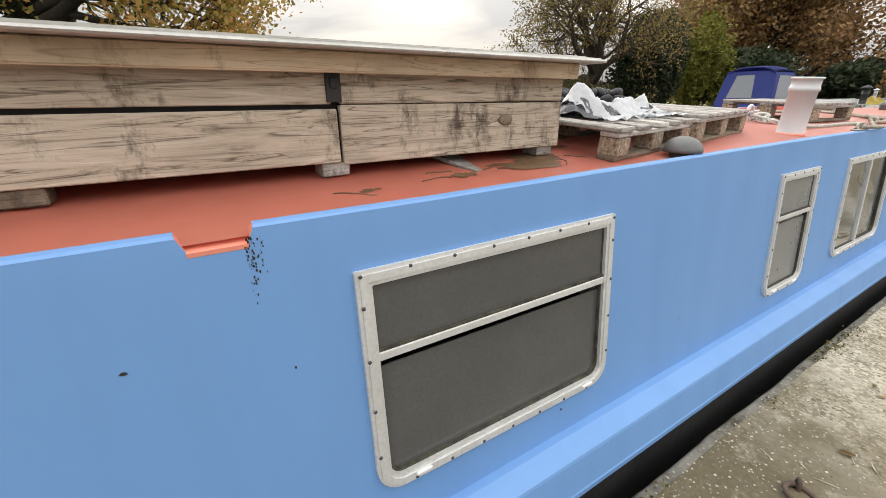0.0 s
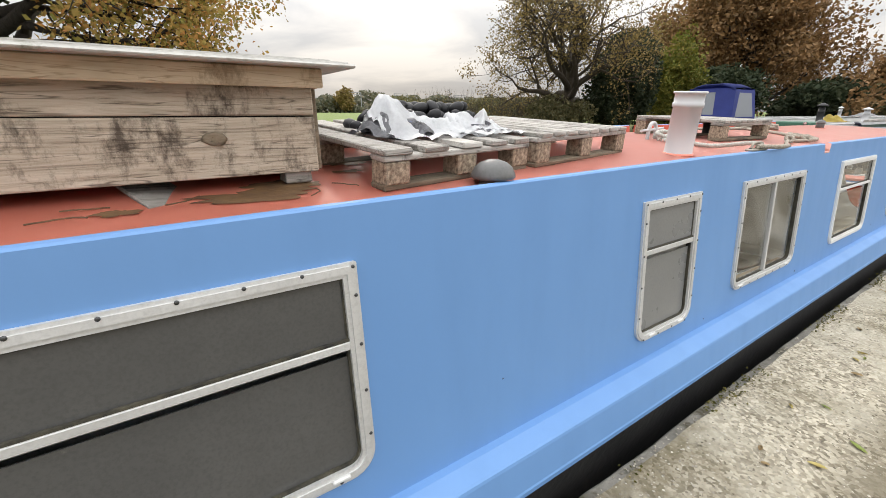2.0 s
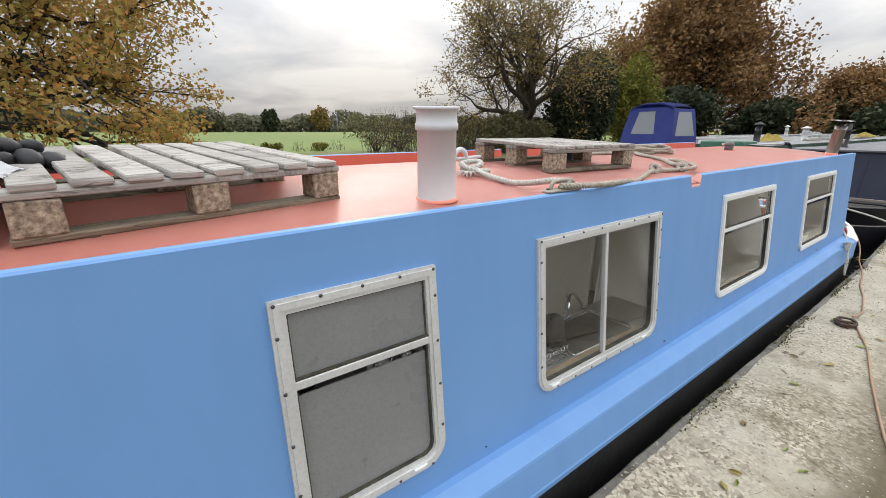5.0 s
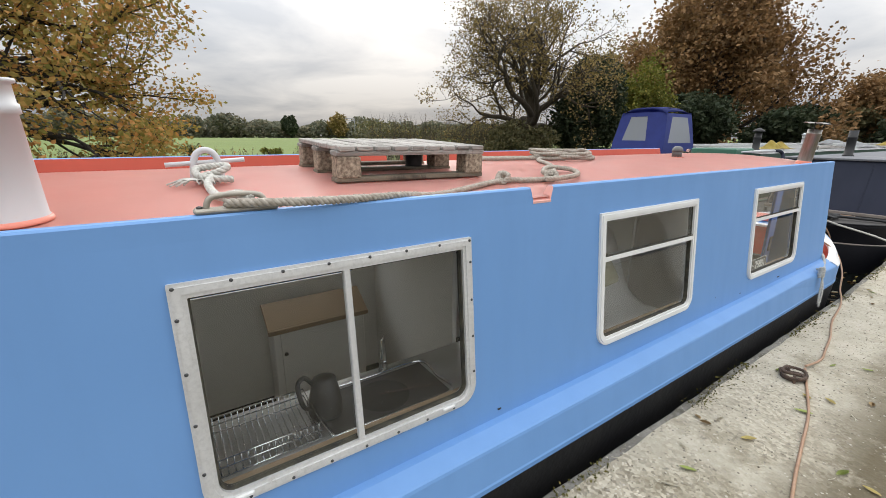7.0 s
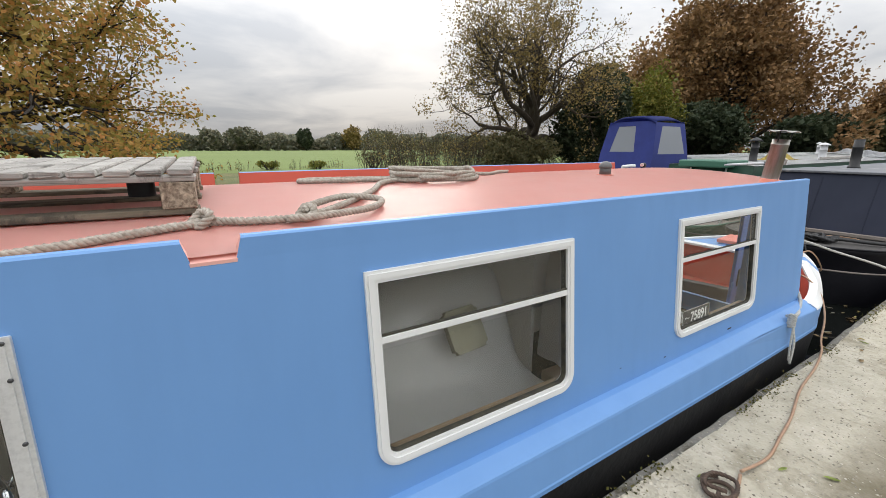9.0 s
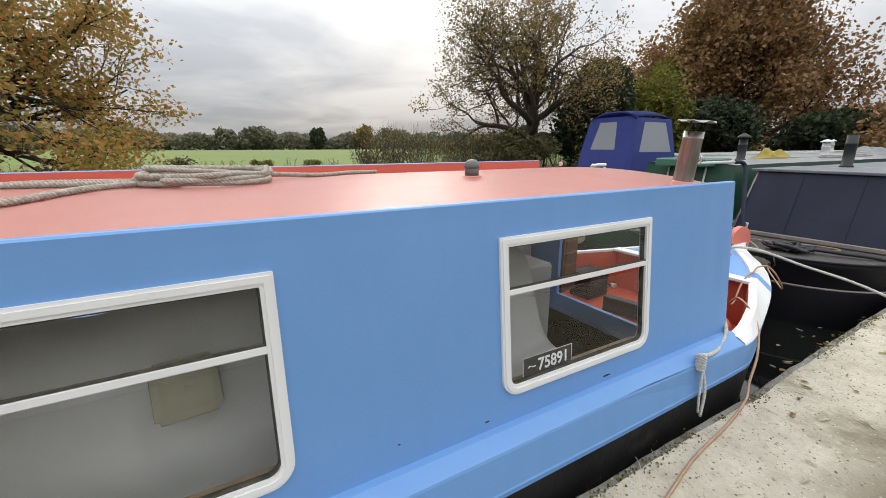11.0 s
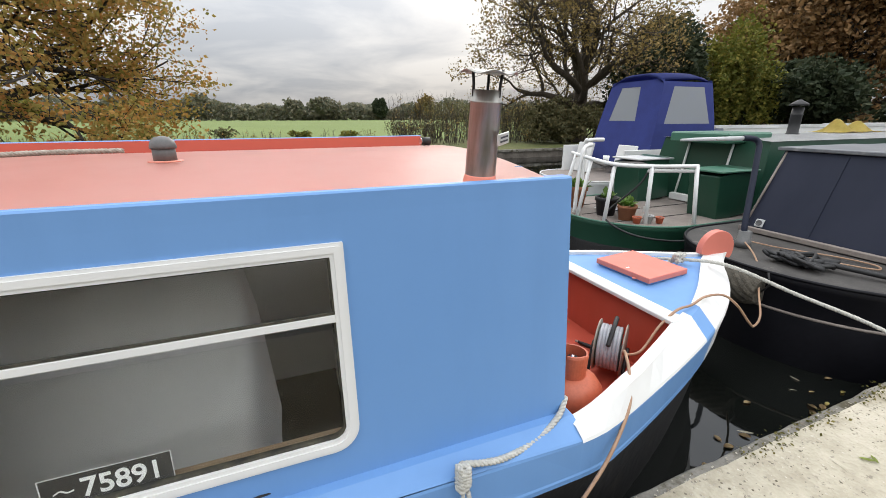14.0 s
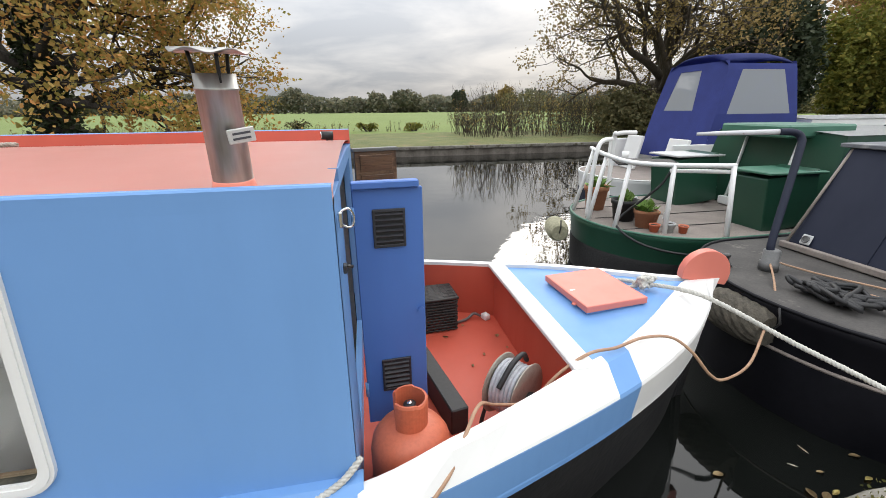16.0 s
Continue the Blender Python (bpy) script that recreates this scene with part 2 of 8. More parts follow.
IN = 0.032
holes = [(a + IN, b - IN, c + IN, d - IN) for _, a, b, c, d in WINDOWS]
xs = sorted({X_AFT, X_FWD, *[h[0] for h in holes], *[h[1] for h in holes]})
zs = sorted({0.12, Z_LIP, *[h[2] for h in holes], *[h[3] for h in holes]})
bm = BM()
wall_grid(bm, xs, zs, holes, wall_y, 0.035)
part("cabin_side", bm, BLUE, boat, "sky-blue painted steel cabin side")

# raised lip along the roof edge, cut by two scuppers
NOTCHES = [(0.112, 0.218), (5.115, 5.22)]
segs = [(X_AFT, NOTCHES[0][0]), (NOTCHES[0][1], NOTCHES[1][0]), (NOTCHES[1][1], X_FWD)]
for a, b in segs:
    bm = BM()
    y0, y1 = wall_y(Z_LIP), wall_y(Z_TOP)
    sec = [(y0, Z_LIP), (y1 - 0.002, Z_TOP - 0.006), (y1 + 0.004, Z_TOP), (y1 + 0.026, Z_TOP + 0.001), (y1 + 0.034, Z_TOP - 0.006), (y0 + 0.06, Z_LIP)]
    rows = []
    for x in np.linspace(a, b, max(2, int((b - a) / 0.4))):
        e = 0.0
        if x == a and a > X_AFT + 0.1:
            e = 1.0
        if x == b and b < X_FWD - 0.1:
            e = -1.0
        sag = 0.013 * min(1, max(0, (3.2 - x) / 1.6)) + 0.009 * min(1, max(0, (1.5 - x) / 0.8))     # the roof edge dips a little aft
        rows.append([(x + e * (z - Z_LIP) * 0.28, y, z - (sag if z > Z_LIP + 0.004 else 0)) for y, z in sec])
    vs = quad_strip(bm, rows)
    bm.faces.new(vs[0])
    bm.faces.new(vs[-1][::-1])
    bmesh.ops.recalc_face_normals(bm, faces=bm.faces)
    lip = part("roof_lip", bm, [BLUE, RED], boat, "raised blue roof edge, red on its inside")
    for p in lip.data.polygons:
        if abs(p.normal.x) > 0.8 or (p.normal.y > 0.5):
            p.material_index = 1

for a, b in NOTCHES:
    bm = BM()
    y0 = wall_y(Z_LIP)
    V = [bm.verts.new(p) for p in ((a - 0.002, y0 - 0.0015, Z_LIP - 0.0065), (b + 0.002, y0 - 0.0015, Z_LIP - 0.0065), (b + 0.004, y0 - 0.0015, Z_LIP + 0.003), (a - 0.004, y0 - 0.0015, Z_LIP + 0.003), (b + 0.004, y0 + 0.075, 1.2315), (a - 0.004, y0 + 0.075, 1.2315))]
    bm.faces.new((V[0], V[1], V[2], V[3])); bm.faces.new((V[3], V[2], V[4], V[5]))
    part("scupper_floor", bm, RED, boat, "red floor of a scupper in the roof edge")

# roof, cambered and listing a little towards the quay
Y_FAR = 1.75


def roof_z(y):
    t = (y - 0.05) / (Y_FAR - 0.05)
    return 1.226 + 0.045 * t + 0.058 * 4 * t * (1 - t)


bm = BM()
rows = []
for x in np.linspace(X_AFT, X_FWD - 0.005, 40):
    rows.append([(x, y, roof_z(y)) for y in np.linspace(0.03, Y_FAR, 16)])
quad_strip(bm, rows)
for f in bm.faces:
    f.smooth = True
bmesh.ops.solidify(bm, geom=bm.faces[:], thickness=0.02)
bmesh.ops.recalc_face_normals(bm, faces=bm.faces)
roof = part("roof", bm, RED, boat, "faded red painted steel roof")
# lip on the far side; the deck's deeper red puts shade on its inside
for a, b in ((X_AFT, 5.28), (5.42, 9.2)):
    bm = BM()
    zb, zt = roof_z(Y_FAR), 1.348
    sec = [(Y_FAR - 0.02, zb - 0.015), (Y_FAR - 0.004, zt - 0.004), (Y_FAR + 0.004, zt), (Y_FAR + 0.03, zt), (Y_FAR + 0.04, zb - 0.1)]
    vs = quad_strip(bm, [[(x, y, z) for y, z in sec] for x in (a, b)])
    bm.faces.new(vs[0]); bm.faces.new(vs[-1][::-1])
    bmesh.ops.recalc_face_normals(bm, faces=bm.faces)
    lip = part("roof_lip", bm, [RED2, BLUE], boat, "raised roof edge, the shade on its inside coloured deeper red")
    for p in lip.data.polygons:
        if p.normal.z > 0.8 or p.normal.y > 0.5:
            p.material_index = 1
# far cabin side and cabin ends
FAR_HOLES = [(0.9, 1.9, 0.48, 1.10), (3.6, 4.95, 0.48, 1.10), (5.6, 7.2, 0.48, 1.10)]
xs2 = sorted({X_AFT, X_FWD, *[h[0] for h in FAR_HOLES], *[h[1] for h in FAR_HOLES]})
bm = BM()
wall_grid(bm, xs2, [0.12, 0.48, 1.10, 1.26], FAR_HOLES, lambda z: 1.85 - (z - 0.3) * 0.09, -0.03)
part("cabin_side", bm, BLUE, boat)
bm = BM()
box(bm, (X_AFT + 0.02, YC, 0.75), (0.04, 1.72, 1.0))
part("aft_bulkhead", bm, BLUE, boat)


# hull: stations along the boat, half beam and heights
def half_beam(x):
    if x < 9.0:
        return 1.065
    e = ((x - 9.32) ** 2 + 0.0081) ** 0.5 + x - 9.32     # eases into the curve of the bow
    t = e / 2 / (11.40 - 9.32)
    return 1.055 * max(0.0, 1 - 0.6 * t - 0.4 * t ** 4) + 0.01


def gun_z(x):
    """Height of the side deck at the cabin, which rises towards the bow."""
    return 0.284 + 0.0052 * (min(x, 9.2) - 3.2)


def inset(x):
    """How far the top of the hull side stands in from the strake beside the cabin."""
    return 0.026 * min(1, max(0, 9.4 - x))


def top_z(x):
    return gun_z(x) - 0.028 - 0.017 * min(1, max(0, x - 8.2)) + 0.05 * min(1, max(0, (x - 9.2) / 1.2)) + 0.06 * max(0, x - 10.4)


def strake_z(x):
    return gun_z(x) - 0.203 - 0.029 * min(1, max(0, (x - 4) / 4)) + 0.06 * max(0, (x - 9.6) / 1.9) ** 1.3


STN = [X_AFT, -2, 0, 2, 4, 6, 8, 9.0, 9.2, 9.26] + [9.32, 9.4, 9.52, 9.64, 9.76, 9.88, 10.0, 10.12, 10.20, 10.28, 10.35, 10.42, 10.52, 10.64, 10.76, 10.88, 11.0, 11.1, 11.2, 11.28, 11.34, 11.38]


def side_rows(sgn, xs_):
    rows_ = []
    for x in xs_:
        hb, zt, zs_ = half_beam(x), top_z(x), strake_z(x)
        flare = 0.0 if x < 9.3 else 0.05 * min(1, (x - 9.3) / 1.2)
        Y = lambda o: YC - sgn * max(0.012, hb - o)
        rows_.append([(x, Y(0.004 + inset(x)), zt - 0.004), (x, Y(inset(x)), zt - 0.015), (x, Y(0.004 + flare * 0.5), zs_ + 0.03), (x, Y(flare * 0.6), zs_ + 0.022), (x, Y(flare * 0.6), zs_)])
    return rows_


for sgn in (1, -1):
    bm = BM()
    quad_strip(bm, side_rows(sgn, [x for x in STN]))
    for f in bm.faces:
        cx = f.calc_center_median().x
        f.material_index = 1 if cx > 10.42 else 0
    bmesh.ops.recalc_face_normals(bm, faces=bm.faces)
    part("hull_side", bm, [BLUE, WHITE], boat, "blue hull side with a white flash at the bow")
    bm = BM()
    rows = []
    for x in STN:
        hb, zs_ = half_beam(x), strake_z(x)
        fl = 0.0 if x < 9.3 else 0.05 * min(1, (x - 9.3) / 1.2)
        rows.append([(x, YC - sgn * max(0.01, hb - fl * 0.6 - 0.004), zs_), (x, YC - sgn * max(0.008, hb - 0.02 - fl * 1.5), zs_ - 0.2), (x - (0.1 if x > 11.2 else 0), YC - sgn * max(0.006, hb - 0.05 - fl * 3), -0.75)])
    quad_strip(bm, rows)
    part("hull_bottom", bm, BLACK, boat, "black bitumen-coated lower hull")
# side decks beside the cabin
for sgn in (1, -1):
    bm = BM()
    rows = []
    for x in np.linspace(X_AFT, 9.22, 30):
        e = YC - sgn * (1.061 - inset(x))
        i_ = -0.075 if sgn == 1 else 1.86
        rows.append([(x, e, top_z(x) - 0.004), (x, e + sgn * 0.008, top_z(x) + 0.002), (x, i_ - sgn * 0.02, gun_z(x)), (x, i_ + sgn * 0.03, gun_z(x) + 0.003)])
    quad_strip(bm, rows)
    bmesh.ops.recalc_face_normals(bm, faces=bm.faces)
    part("gunwale", bm, BLUE, boat, "narrow blue side deck")


# bow: canted white cap, well and foredeck
def cap_in(x):
    return max(0.0, half_beam(x) - 0.105 - 0.065 * min(1, max(0, (x - 9.6) / 0.55)) - 0.07 * min(1, max(0, (x - 10.4) / 0.5)))


def cap_rise(x):
    return 0.080 * min(1, max(0.0, (x - 9.1) / 0.4))


for sgn in (1, -1):
    bm = BM()
    xs3 = [x for x in STN if x >= 9.2]
    rows = []
    for x in xs3:
        hb, zt = half_beam(x), top_z(x)
        up = cap_rise(x)
        rows.append([(x, YC - sgn * (hb - 0.0), zt - 0.008), (x, YC - sgn * max(0.01, hb - 0.006), zt + 0.004), (x, YC - sgn * max(0.006, cap_in(x) + 0.055), zt + up + 0.01), (x, YC - sgn * cap_in(x), zt + up + 0.012), (x, YC - sgn * cap_in(x), zt + up - 0.02)])
    quad_strip(bm, rows)
    for f in bm.faces:
        c = f.calc_center_median()
        f.material_index = 1 if sgn == 1 and 10.28 < c.x < 10.42 else 0
    bmesh.ops.recalc_face_normals(bm, faces=bm.faces)
    part("bow_cap", bm, [WHITE, BLUE], boat, "canted white-painted bow edge")
X_WELL = 10.165
Z_WELL = -0.01
bm = BM()
rows = []
for x in [X_WELL + 0.03] + [x for x in STN if x > X_WELL + 0.05]:
    zt = top_z(x) + cap_rise(x)
    w = cap_in(x)
    rows.append([(x, YC - w + 2 * w * k / 8, zt - 0.012 + 0.012 * math.sin(math.pi * k / 8)) for k in range(9)])
quad_strip(bm, rows)
bmesh.ops.recalc_face_normals(bm, faces=bm.faces)
part("foredeck", bm, BLUE, boat, "blue painted foredeck")
bm = BM()
zw = top_z(X_WELL) + cap_rise(X_WELL)
box(bm, (X_WELL + 0.005, YC, zw + 0.006), (0.11, 2 * cap_in(X_WELL) + 0.06, 0.03), bevel=0.006)
part("well_coaming", bm, WHITE, boat, "white coaming across the foredeck")
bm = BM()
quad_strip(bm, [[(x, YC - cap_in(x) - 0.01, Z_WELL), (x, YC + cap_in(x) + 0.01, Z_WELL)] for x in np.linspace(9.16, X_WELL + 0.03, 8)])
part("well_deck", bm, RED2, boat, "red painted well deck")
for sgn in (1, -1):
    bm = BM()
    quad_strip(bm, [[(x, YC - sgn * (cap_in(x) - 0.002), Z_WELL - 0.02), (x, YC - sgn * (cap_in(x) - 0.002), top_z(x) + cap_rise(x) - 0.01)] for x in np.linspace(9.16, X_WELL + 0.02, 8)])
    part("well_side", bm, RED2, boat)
bm = BM()
box(bm, (X_WELL + 0.01, YC, 0.18), (0.02, 2 * cap_in(X_WELL), 0.42))
part("well_bulkhead", bm, RED2, boat)
# cabin front: two posts and a header round the doorway
bm = BM()
Z_DOOR = 1.20
D0, D1 = 0.36, 1.38
for y0, y1, z0, z1 in ((-0.02, D0, -0.05, 1.225), (D1, 1.80, -0.05, 1.25), (D0, D1, Z_DOOR, 1.27), (D0, D1, -0.05, 0.12)):
    sl = 0.09
    vs = []
    for xx in (9.165, 9.20):
        for yy, zz in ((y0, z0), (y1, z0), (y1, z1), (y0, z1)):
            edge = -0.07 + (zz - 0.3) * sl if yy == -0.02 else yy
            vs.append(bm.verts.new((xx, edge + (0.012 if yy == -0.02 else 0), zz)))
    for q in ((0, 1, 2, 3), (7, 6, 5, 4), (0, 4, 5, 1), (1, 5, 6, 2), (2, 6, 7, 3), (3, 7, 4, 0)):
        bm.faces.new([vs[i] for i in q])
bmesh.ops.recalc_face_normals(bm, faces=bm.faces)
part("front_bulkhead", bm, BLUE, boat, "blue front bulkhead round the doorway")


# ---------- ground, water, banks ----------
QUAY, n_, l_, b_ = material("quay_concrete", 0.92)
_big = noise_node(n_, l_, 0.55, 6, 0.62)
_mid = noise_node(n_, l_, 4.0, 6, 0.65)
_vor = n_.new("ShaderNodeTexVoronoi"); _vor.inputs["Scale"].default_value = 62.0
_tc = n_.new("ShaderNodeTexCoord"); l_.new(_tc.outputs["Object"], _vor.inputs["Vector"])
_base = ramp_node(n_, l_, _mid, [(0.25, (0.30, 0.265, 0.195)), (0.5, (0.44, 0.40, 0.31)), (0.75, (0.55, 0.50, 0.405))])
_stone = ramp_node(n_, l_, _vor.outputs["Color"], [(0.1, (0.15, 0.125, 0.085)), (0.5, (0.37, 0.325, 0.24)), (0.9, (0.60, 0.54, 0.42))])
_wear = ramp_node(n_, l_, noise_node(n_, l_, 1.6, 5, 0.7), [(0.36, (0, 0, 0)), (0.54, (0.95, 0.95, 0.95))])
_qx = n_.new("ShaderNodeSeparateXYZ"); l_.new(_tc.outputs["Object"], _qx.inputs[0])
_qm = n_.new("ShaderNodeMapRange"); _qm.inputs["From Min"].default_value, _qm.inputs["From Max"].default_value = 5.0, 7.6
_qm.inputs["To Min"].default_value, _qm.inputs["To Max"].default_value = 1.0, 0.12
l_.new(_qx.outputs["X"], _qm.inputs["Value"])
_qw = n_.new("ShaderNodeMix"); _qw.data_type = "RGBA"; _qw.blend_type = "MULTIPLY"; _qw.inputs[0].default_value = 1.0
l_.new(_wear, _qw.inputs[6]); l_.new(_qm.outputs[0], _qw.inputs[7])
_c = mix_node(n_, l_, _qw.outputs[2], _base, _stone)
_moss = ramp_node(n_, l_, noise_node(n_, l_, 1.15, 8, 0.7), [(0.53, (0, 0, 0)), (0.66, (0.75, 0.75, 0.75))])
_c = mix_node(n_, l_, _moss, _c, (0.13, 0.105, 0.05))
# trodden moss and mud away from the edge and at the near end of the quay
_sx = n_.new("ShaderNodeSeparateXYZ"); l_.new(_tc.outputs["Object"], _sx.inputs[0])
_my = n_.new("ShaderNodeMapRange"); _my.inputs["From Min"].default_value, _my.inputs["From Max"].default_value = -0.72, -1.0
l_.new(_sx.outputs["Y"], _my.inputs["Value"])
_mx = n_.new("ShaderNodeMapRange"); _mx.inputs["From Min"].default_value, _mx.inputs["From Max"].default_value = 3.1, 2.0
l_.new(_sx.outputs["X"], _mx.inputs["Value"])
_mm = n_.new("ShaderNodeMath"); _mm.operation = "MAXIMUM"; l_.new(_my.outputs[0], _mm.inputs[0]); l_.new(_mx.outputs[0], _mm.inputs[1])
_mn = n_.new("ShaderNodeMath"); _mn.operation = "MULTIPLY"; l_.new(_mm.outputs[0], _mn.inputs[0])
l_.new(ramp_node(n_, l_, noise_node(n_, l_, 3.0, 7, 0.7), [(0.27, (0, 0, 0)), (0.46, (0.92, 0.92, 0.92))]), _mn.inputs[1])
_c = mix_node(n_, l_, _mn.outputs[0], _c, (0.10, 0.078, 0.04))
_dk = ramp_node(n_, l_, noise_node(n_, l_, 22.0, 4, 0.7), [(0.60, (0, 0, 0)), (0.70, (0.7, 0.7, 0.7))])
_c = mix_node(n_, l_, _dk, _c, (0.12, 0.10, 0.075))
l_.new(_c, b_.inputs["Base Color"])
_bh = bump_node(n_, l_, b_, _vor.outputs["Distance"], 0.6, 0.007)
bump_node(n_, l_, b_, _mid, 0.5, 0.02, _bh)
KERB = speckled("dirty_kerb_edge", (0.13, 0.12, 0.10), (0.26, 0.245, 0.21), 0.95, 5, 60, 0.7, 0.01, dirt=(0.07, 0.06, 0.035), dirt_scale=4, dirt_at=0.52)
WATER, n_, l_, b_ = material("canal_water", 0.03)
b_.inputs["Base Color"].default_value = (0.006, 0.007, 0.006, 1)
bump_node(n_, l_, b_, noise_node(n_, l_, 2.2, 3, 0.5, (0.45, 1.3, 1)), 0.10, 0.02)
GRASS, n_, l_, b_ = material("field_grass", 0.95)
_g1 = ramp_node(n_, l_, noise_node(n_, l_, 0.03, 4, 0.6), [(0.3, (0.115, 0.165, 0.035)), (0.7, (0.165, 0.215, 0.05))])
_g2 = ramp_node(n_, l_, noise_node(n_, l_, 1.8, 6, 0.75), [(0.45, (0, 0, 0)), (0.75, (0.6, 0.6, 0.6))])
l_.new(mix_node(n_, l_, _g2, _g1, (0.10, 0.12, 0.035)), b_.inputs["Base Color"])
bump_node(n_, l_, b_, noise_node(n_, l_, 9, 4, 0.7), 0.6, 0.05)
VERGE = speckled("rough_verge", (0.09, 0.11, 0.03), (0.16, 0.165, 0.055), 0.95, 0.9, 14, 0.7, 0.05, dirt=(0.20, 0.15, 0.07), dirt_scale=0.8, dirt_at=0.56)


def edge_y(x):
    """The quay's worn edge, not quite parallel to the boat."""
    b = -0.265 if x < 4 else (-0.275 if x > 6.5 else -0.265 - 0.004 * (x - 4))
    b += 0.05 * min(1, max(0, (x - 9.2) / 2.0))
    return b + 0.012 * noise.noise(Vector((x * 1.7, 0, 0))) + 0.008 * noise.noise(Vector((x * 6.1, 3, 0)))


KW = 0.05
bm = BM()
xs_q = [-30, -10] + list(np.arange(-4, 16, 0.08)) + [20, 30, 60]
rows = []
for x in xs_q:
    y = edge_y(x)
    rows.append([(x, y - KW - (0.012 * noise.noise(Vector((x * 3, 5, 0))) if -4 < x < 16 else 0), 0.0), (x, y - 0.6, 0.003 * noise.noise(Vector((x * 2, 1, 0)))), (x, -1.4, 0), (x, -3, 0), (x, -400, 0)])
quad_strip(bm, rows)
structure("quay", bm, QUAY, "weathered exposed-aggregate concrete quay with moss stains")
bm = BM()
rows = []
for x in xs_q:
    y = edge_y(x)
    j = 0.010 * noise.noise(Vector((x * 5, 8, 0))) if -4 < x < 16 else 0
    rows.append([(x, y - KW - 0.02, -0.02), (x, y - KW + j, -0.004 + j * 0.6), (x, y - 0.012, -0.008 + j * 0.5), (x, y, -0.022 + j), (x, y + 0.004, -0.1), (x, y, -0.9)])
quad_strip(bm, rows)
structure("quay_edge", bm, KERB, "dirty worn concrete lip along the water")
Z_WATER = -0.42
bm = BM()
quad_strip(bm, [[(-300, -0.34, Z_WATER), (300, -0.34, Z_WATER)], [(-300, 18, Z_WATER), (300, 18, Z_WATER)]])
structure("water", bm, WATER, "dark still canal water")
bm = BM()
quad_strip(bm, [[(x, 24.6, 0.14), (x, 26.5, 0.22), (x, 60, 0.25), (x, 700, 0.3), (x, 3000, 0.3)] for x in (-3000, -300, -40, 0, 40, 300, 3000)])
structure("ground", bm, GRASS, "flat bright green field beyond the canal")
bm = BM()
quad_strip(bm, [[(x, 16.62, -0.02), (x, 17.2, 0.03 + 0.05 * noise.noise(Vector((x, 0, 0)))), (x, 19, 0.08 + 0.08 * noise.noise(Vector((x * 0.7, 2, 0)))), (x, 21.5, 0.08), (x, 24.62, 0.15)] for x in np.linspace(-120, 120, 241)])
structure("verge", bm, VERGE, "rough grass verge with leaf litter along the canal")
# sheet piling with a concrete cap on the far bank
PILE = speckled("rusty_sheet_pile", (0.10, 0.085, 0.07), (0.20, 0.18, 0.155), 0.9, 2, 20, 0.5, 0.01)
bm = BM()
rows = []
for i in range(601):
    x = -60 + i * 0.2
    o = 0.06 if (i // 1) % 4 in (0, 1) else 0.0
    rows.append([(x, 16.5 + o, -0.9), (x, 16.5 + o, -0.10)])
quad_strip(bm, rows)
structure("bank_piling", bm, PILE, "ribbed steel sheet piling along the far bank")
bm = BM()
for i in range(60):
    box(bm, (-59 + i * 2.0, 16.56, -0.06), (1.985, 0.22, 0.12), (0, 0, random.uniform(-0.2, 0.2)), 0.01)
structure("bank_coping", bm, KERB, "concrete coping blocks on the far bank")


# ---------- windows ----------
GLASS, n_, l_, b_ = material("window_glass", 0.03)
b_.inputs["Base Color"].default_value = (0.92, 0.94, 0.93, 1)
b_.inputs["Transmission Weight"].default_value = 1.0
b_.inputs["IOR"].default_value = 1.02
b_.inputs["Specular IOR Level"].default_value = 1.0
b_.inputs["Coat Weight"].default_value = 1.0
b_.inputs["Coat Roughness"].default_value = 0.02
FROST = speckled("frosted_glass", (0.20, 0.205, 0.205), (0.235, 0.235, 0.23), 0.28, 3, 120, 0.03, 0.001)
FROST2 = speckled("dark_obscured_glass", (0.085, 0.085, 0.083), (0.105, 0.104, 0.10), 0.22, 3, 120, 0.03, 0.001, dirt=(0.16, 0.155, 0.14), dirt_scale=7, dirt_at=0.68)
SEAL = speckled("dirty_rubber_seal", (0.02, 0.02, 0.018), (0.10, 0.09, 0.06), 0.8, 20, 90, 0.3, 0.002)
STEEL, n_, l_, b_ = material("dark_screw", 0.45, 0.9)
b_.inputs["Base Color"].default_value = (0.10, 0.10, 0.10, 1)
PALEWOOD = speckled("varnished_trim", (0.28, 0.19, 0.11), (0.36, 0.25, 0.15), 0.5, 3, 50, 0.1, 0.002, stretch=(0.3, 3, 3))


def win_outline(w, h, r, inset=0.0, n=7):
    """A window's outline in its own plane: square above, rounded below."""
    a, b, c, d = inset, w - inset, inset, h - inset
    rr = max(0.004, r - inset)
    rt = 0.004
    pts = []
    for cx, cy, r0, s in ((a + rr, c + rr, rr, 180), (b - rr, c + rr, rr, 270), (b - rt, d - rt, rt, 0), (a + rt, d - rt, rt, 90)):
        for k in range(n + 1):
            t = radians(s + 90 * k / n)
            pts.append((cx + r0 * math.cos(t), cy + r0 * math.sin(t)))
    return pts


def ring(bm, outer, inner, z0, z1):
    n = len(outer)
    V = [[bm.verts.new((p[0], z, p[1])) for p in o] for o, z in ((outer, z0), (outer, z1), (inner, z1), (inner, z0))]
    for a, b in zip(V, V[1:] + V[:1]):
        for i in range(n):
            bm.faces.new((a[i], a[(i + 1) % n], b[(i + 1) % n], b[i]))
    bmesh.ops.recalc_face_normals(bm, faces=bm.faces)


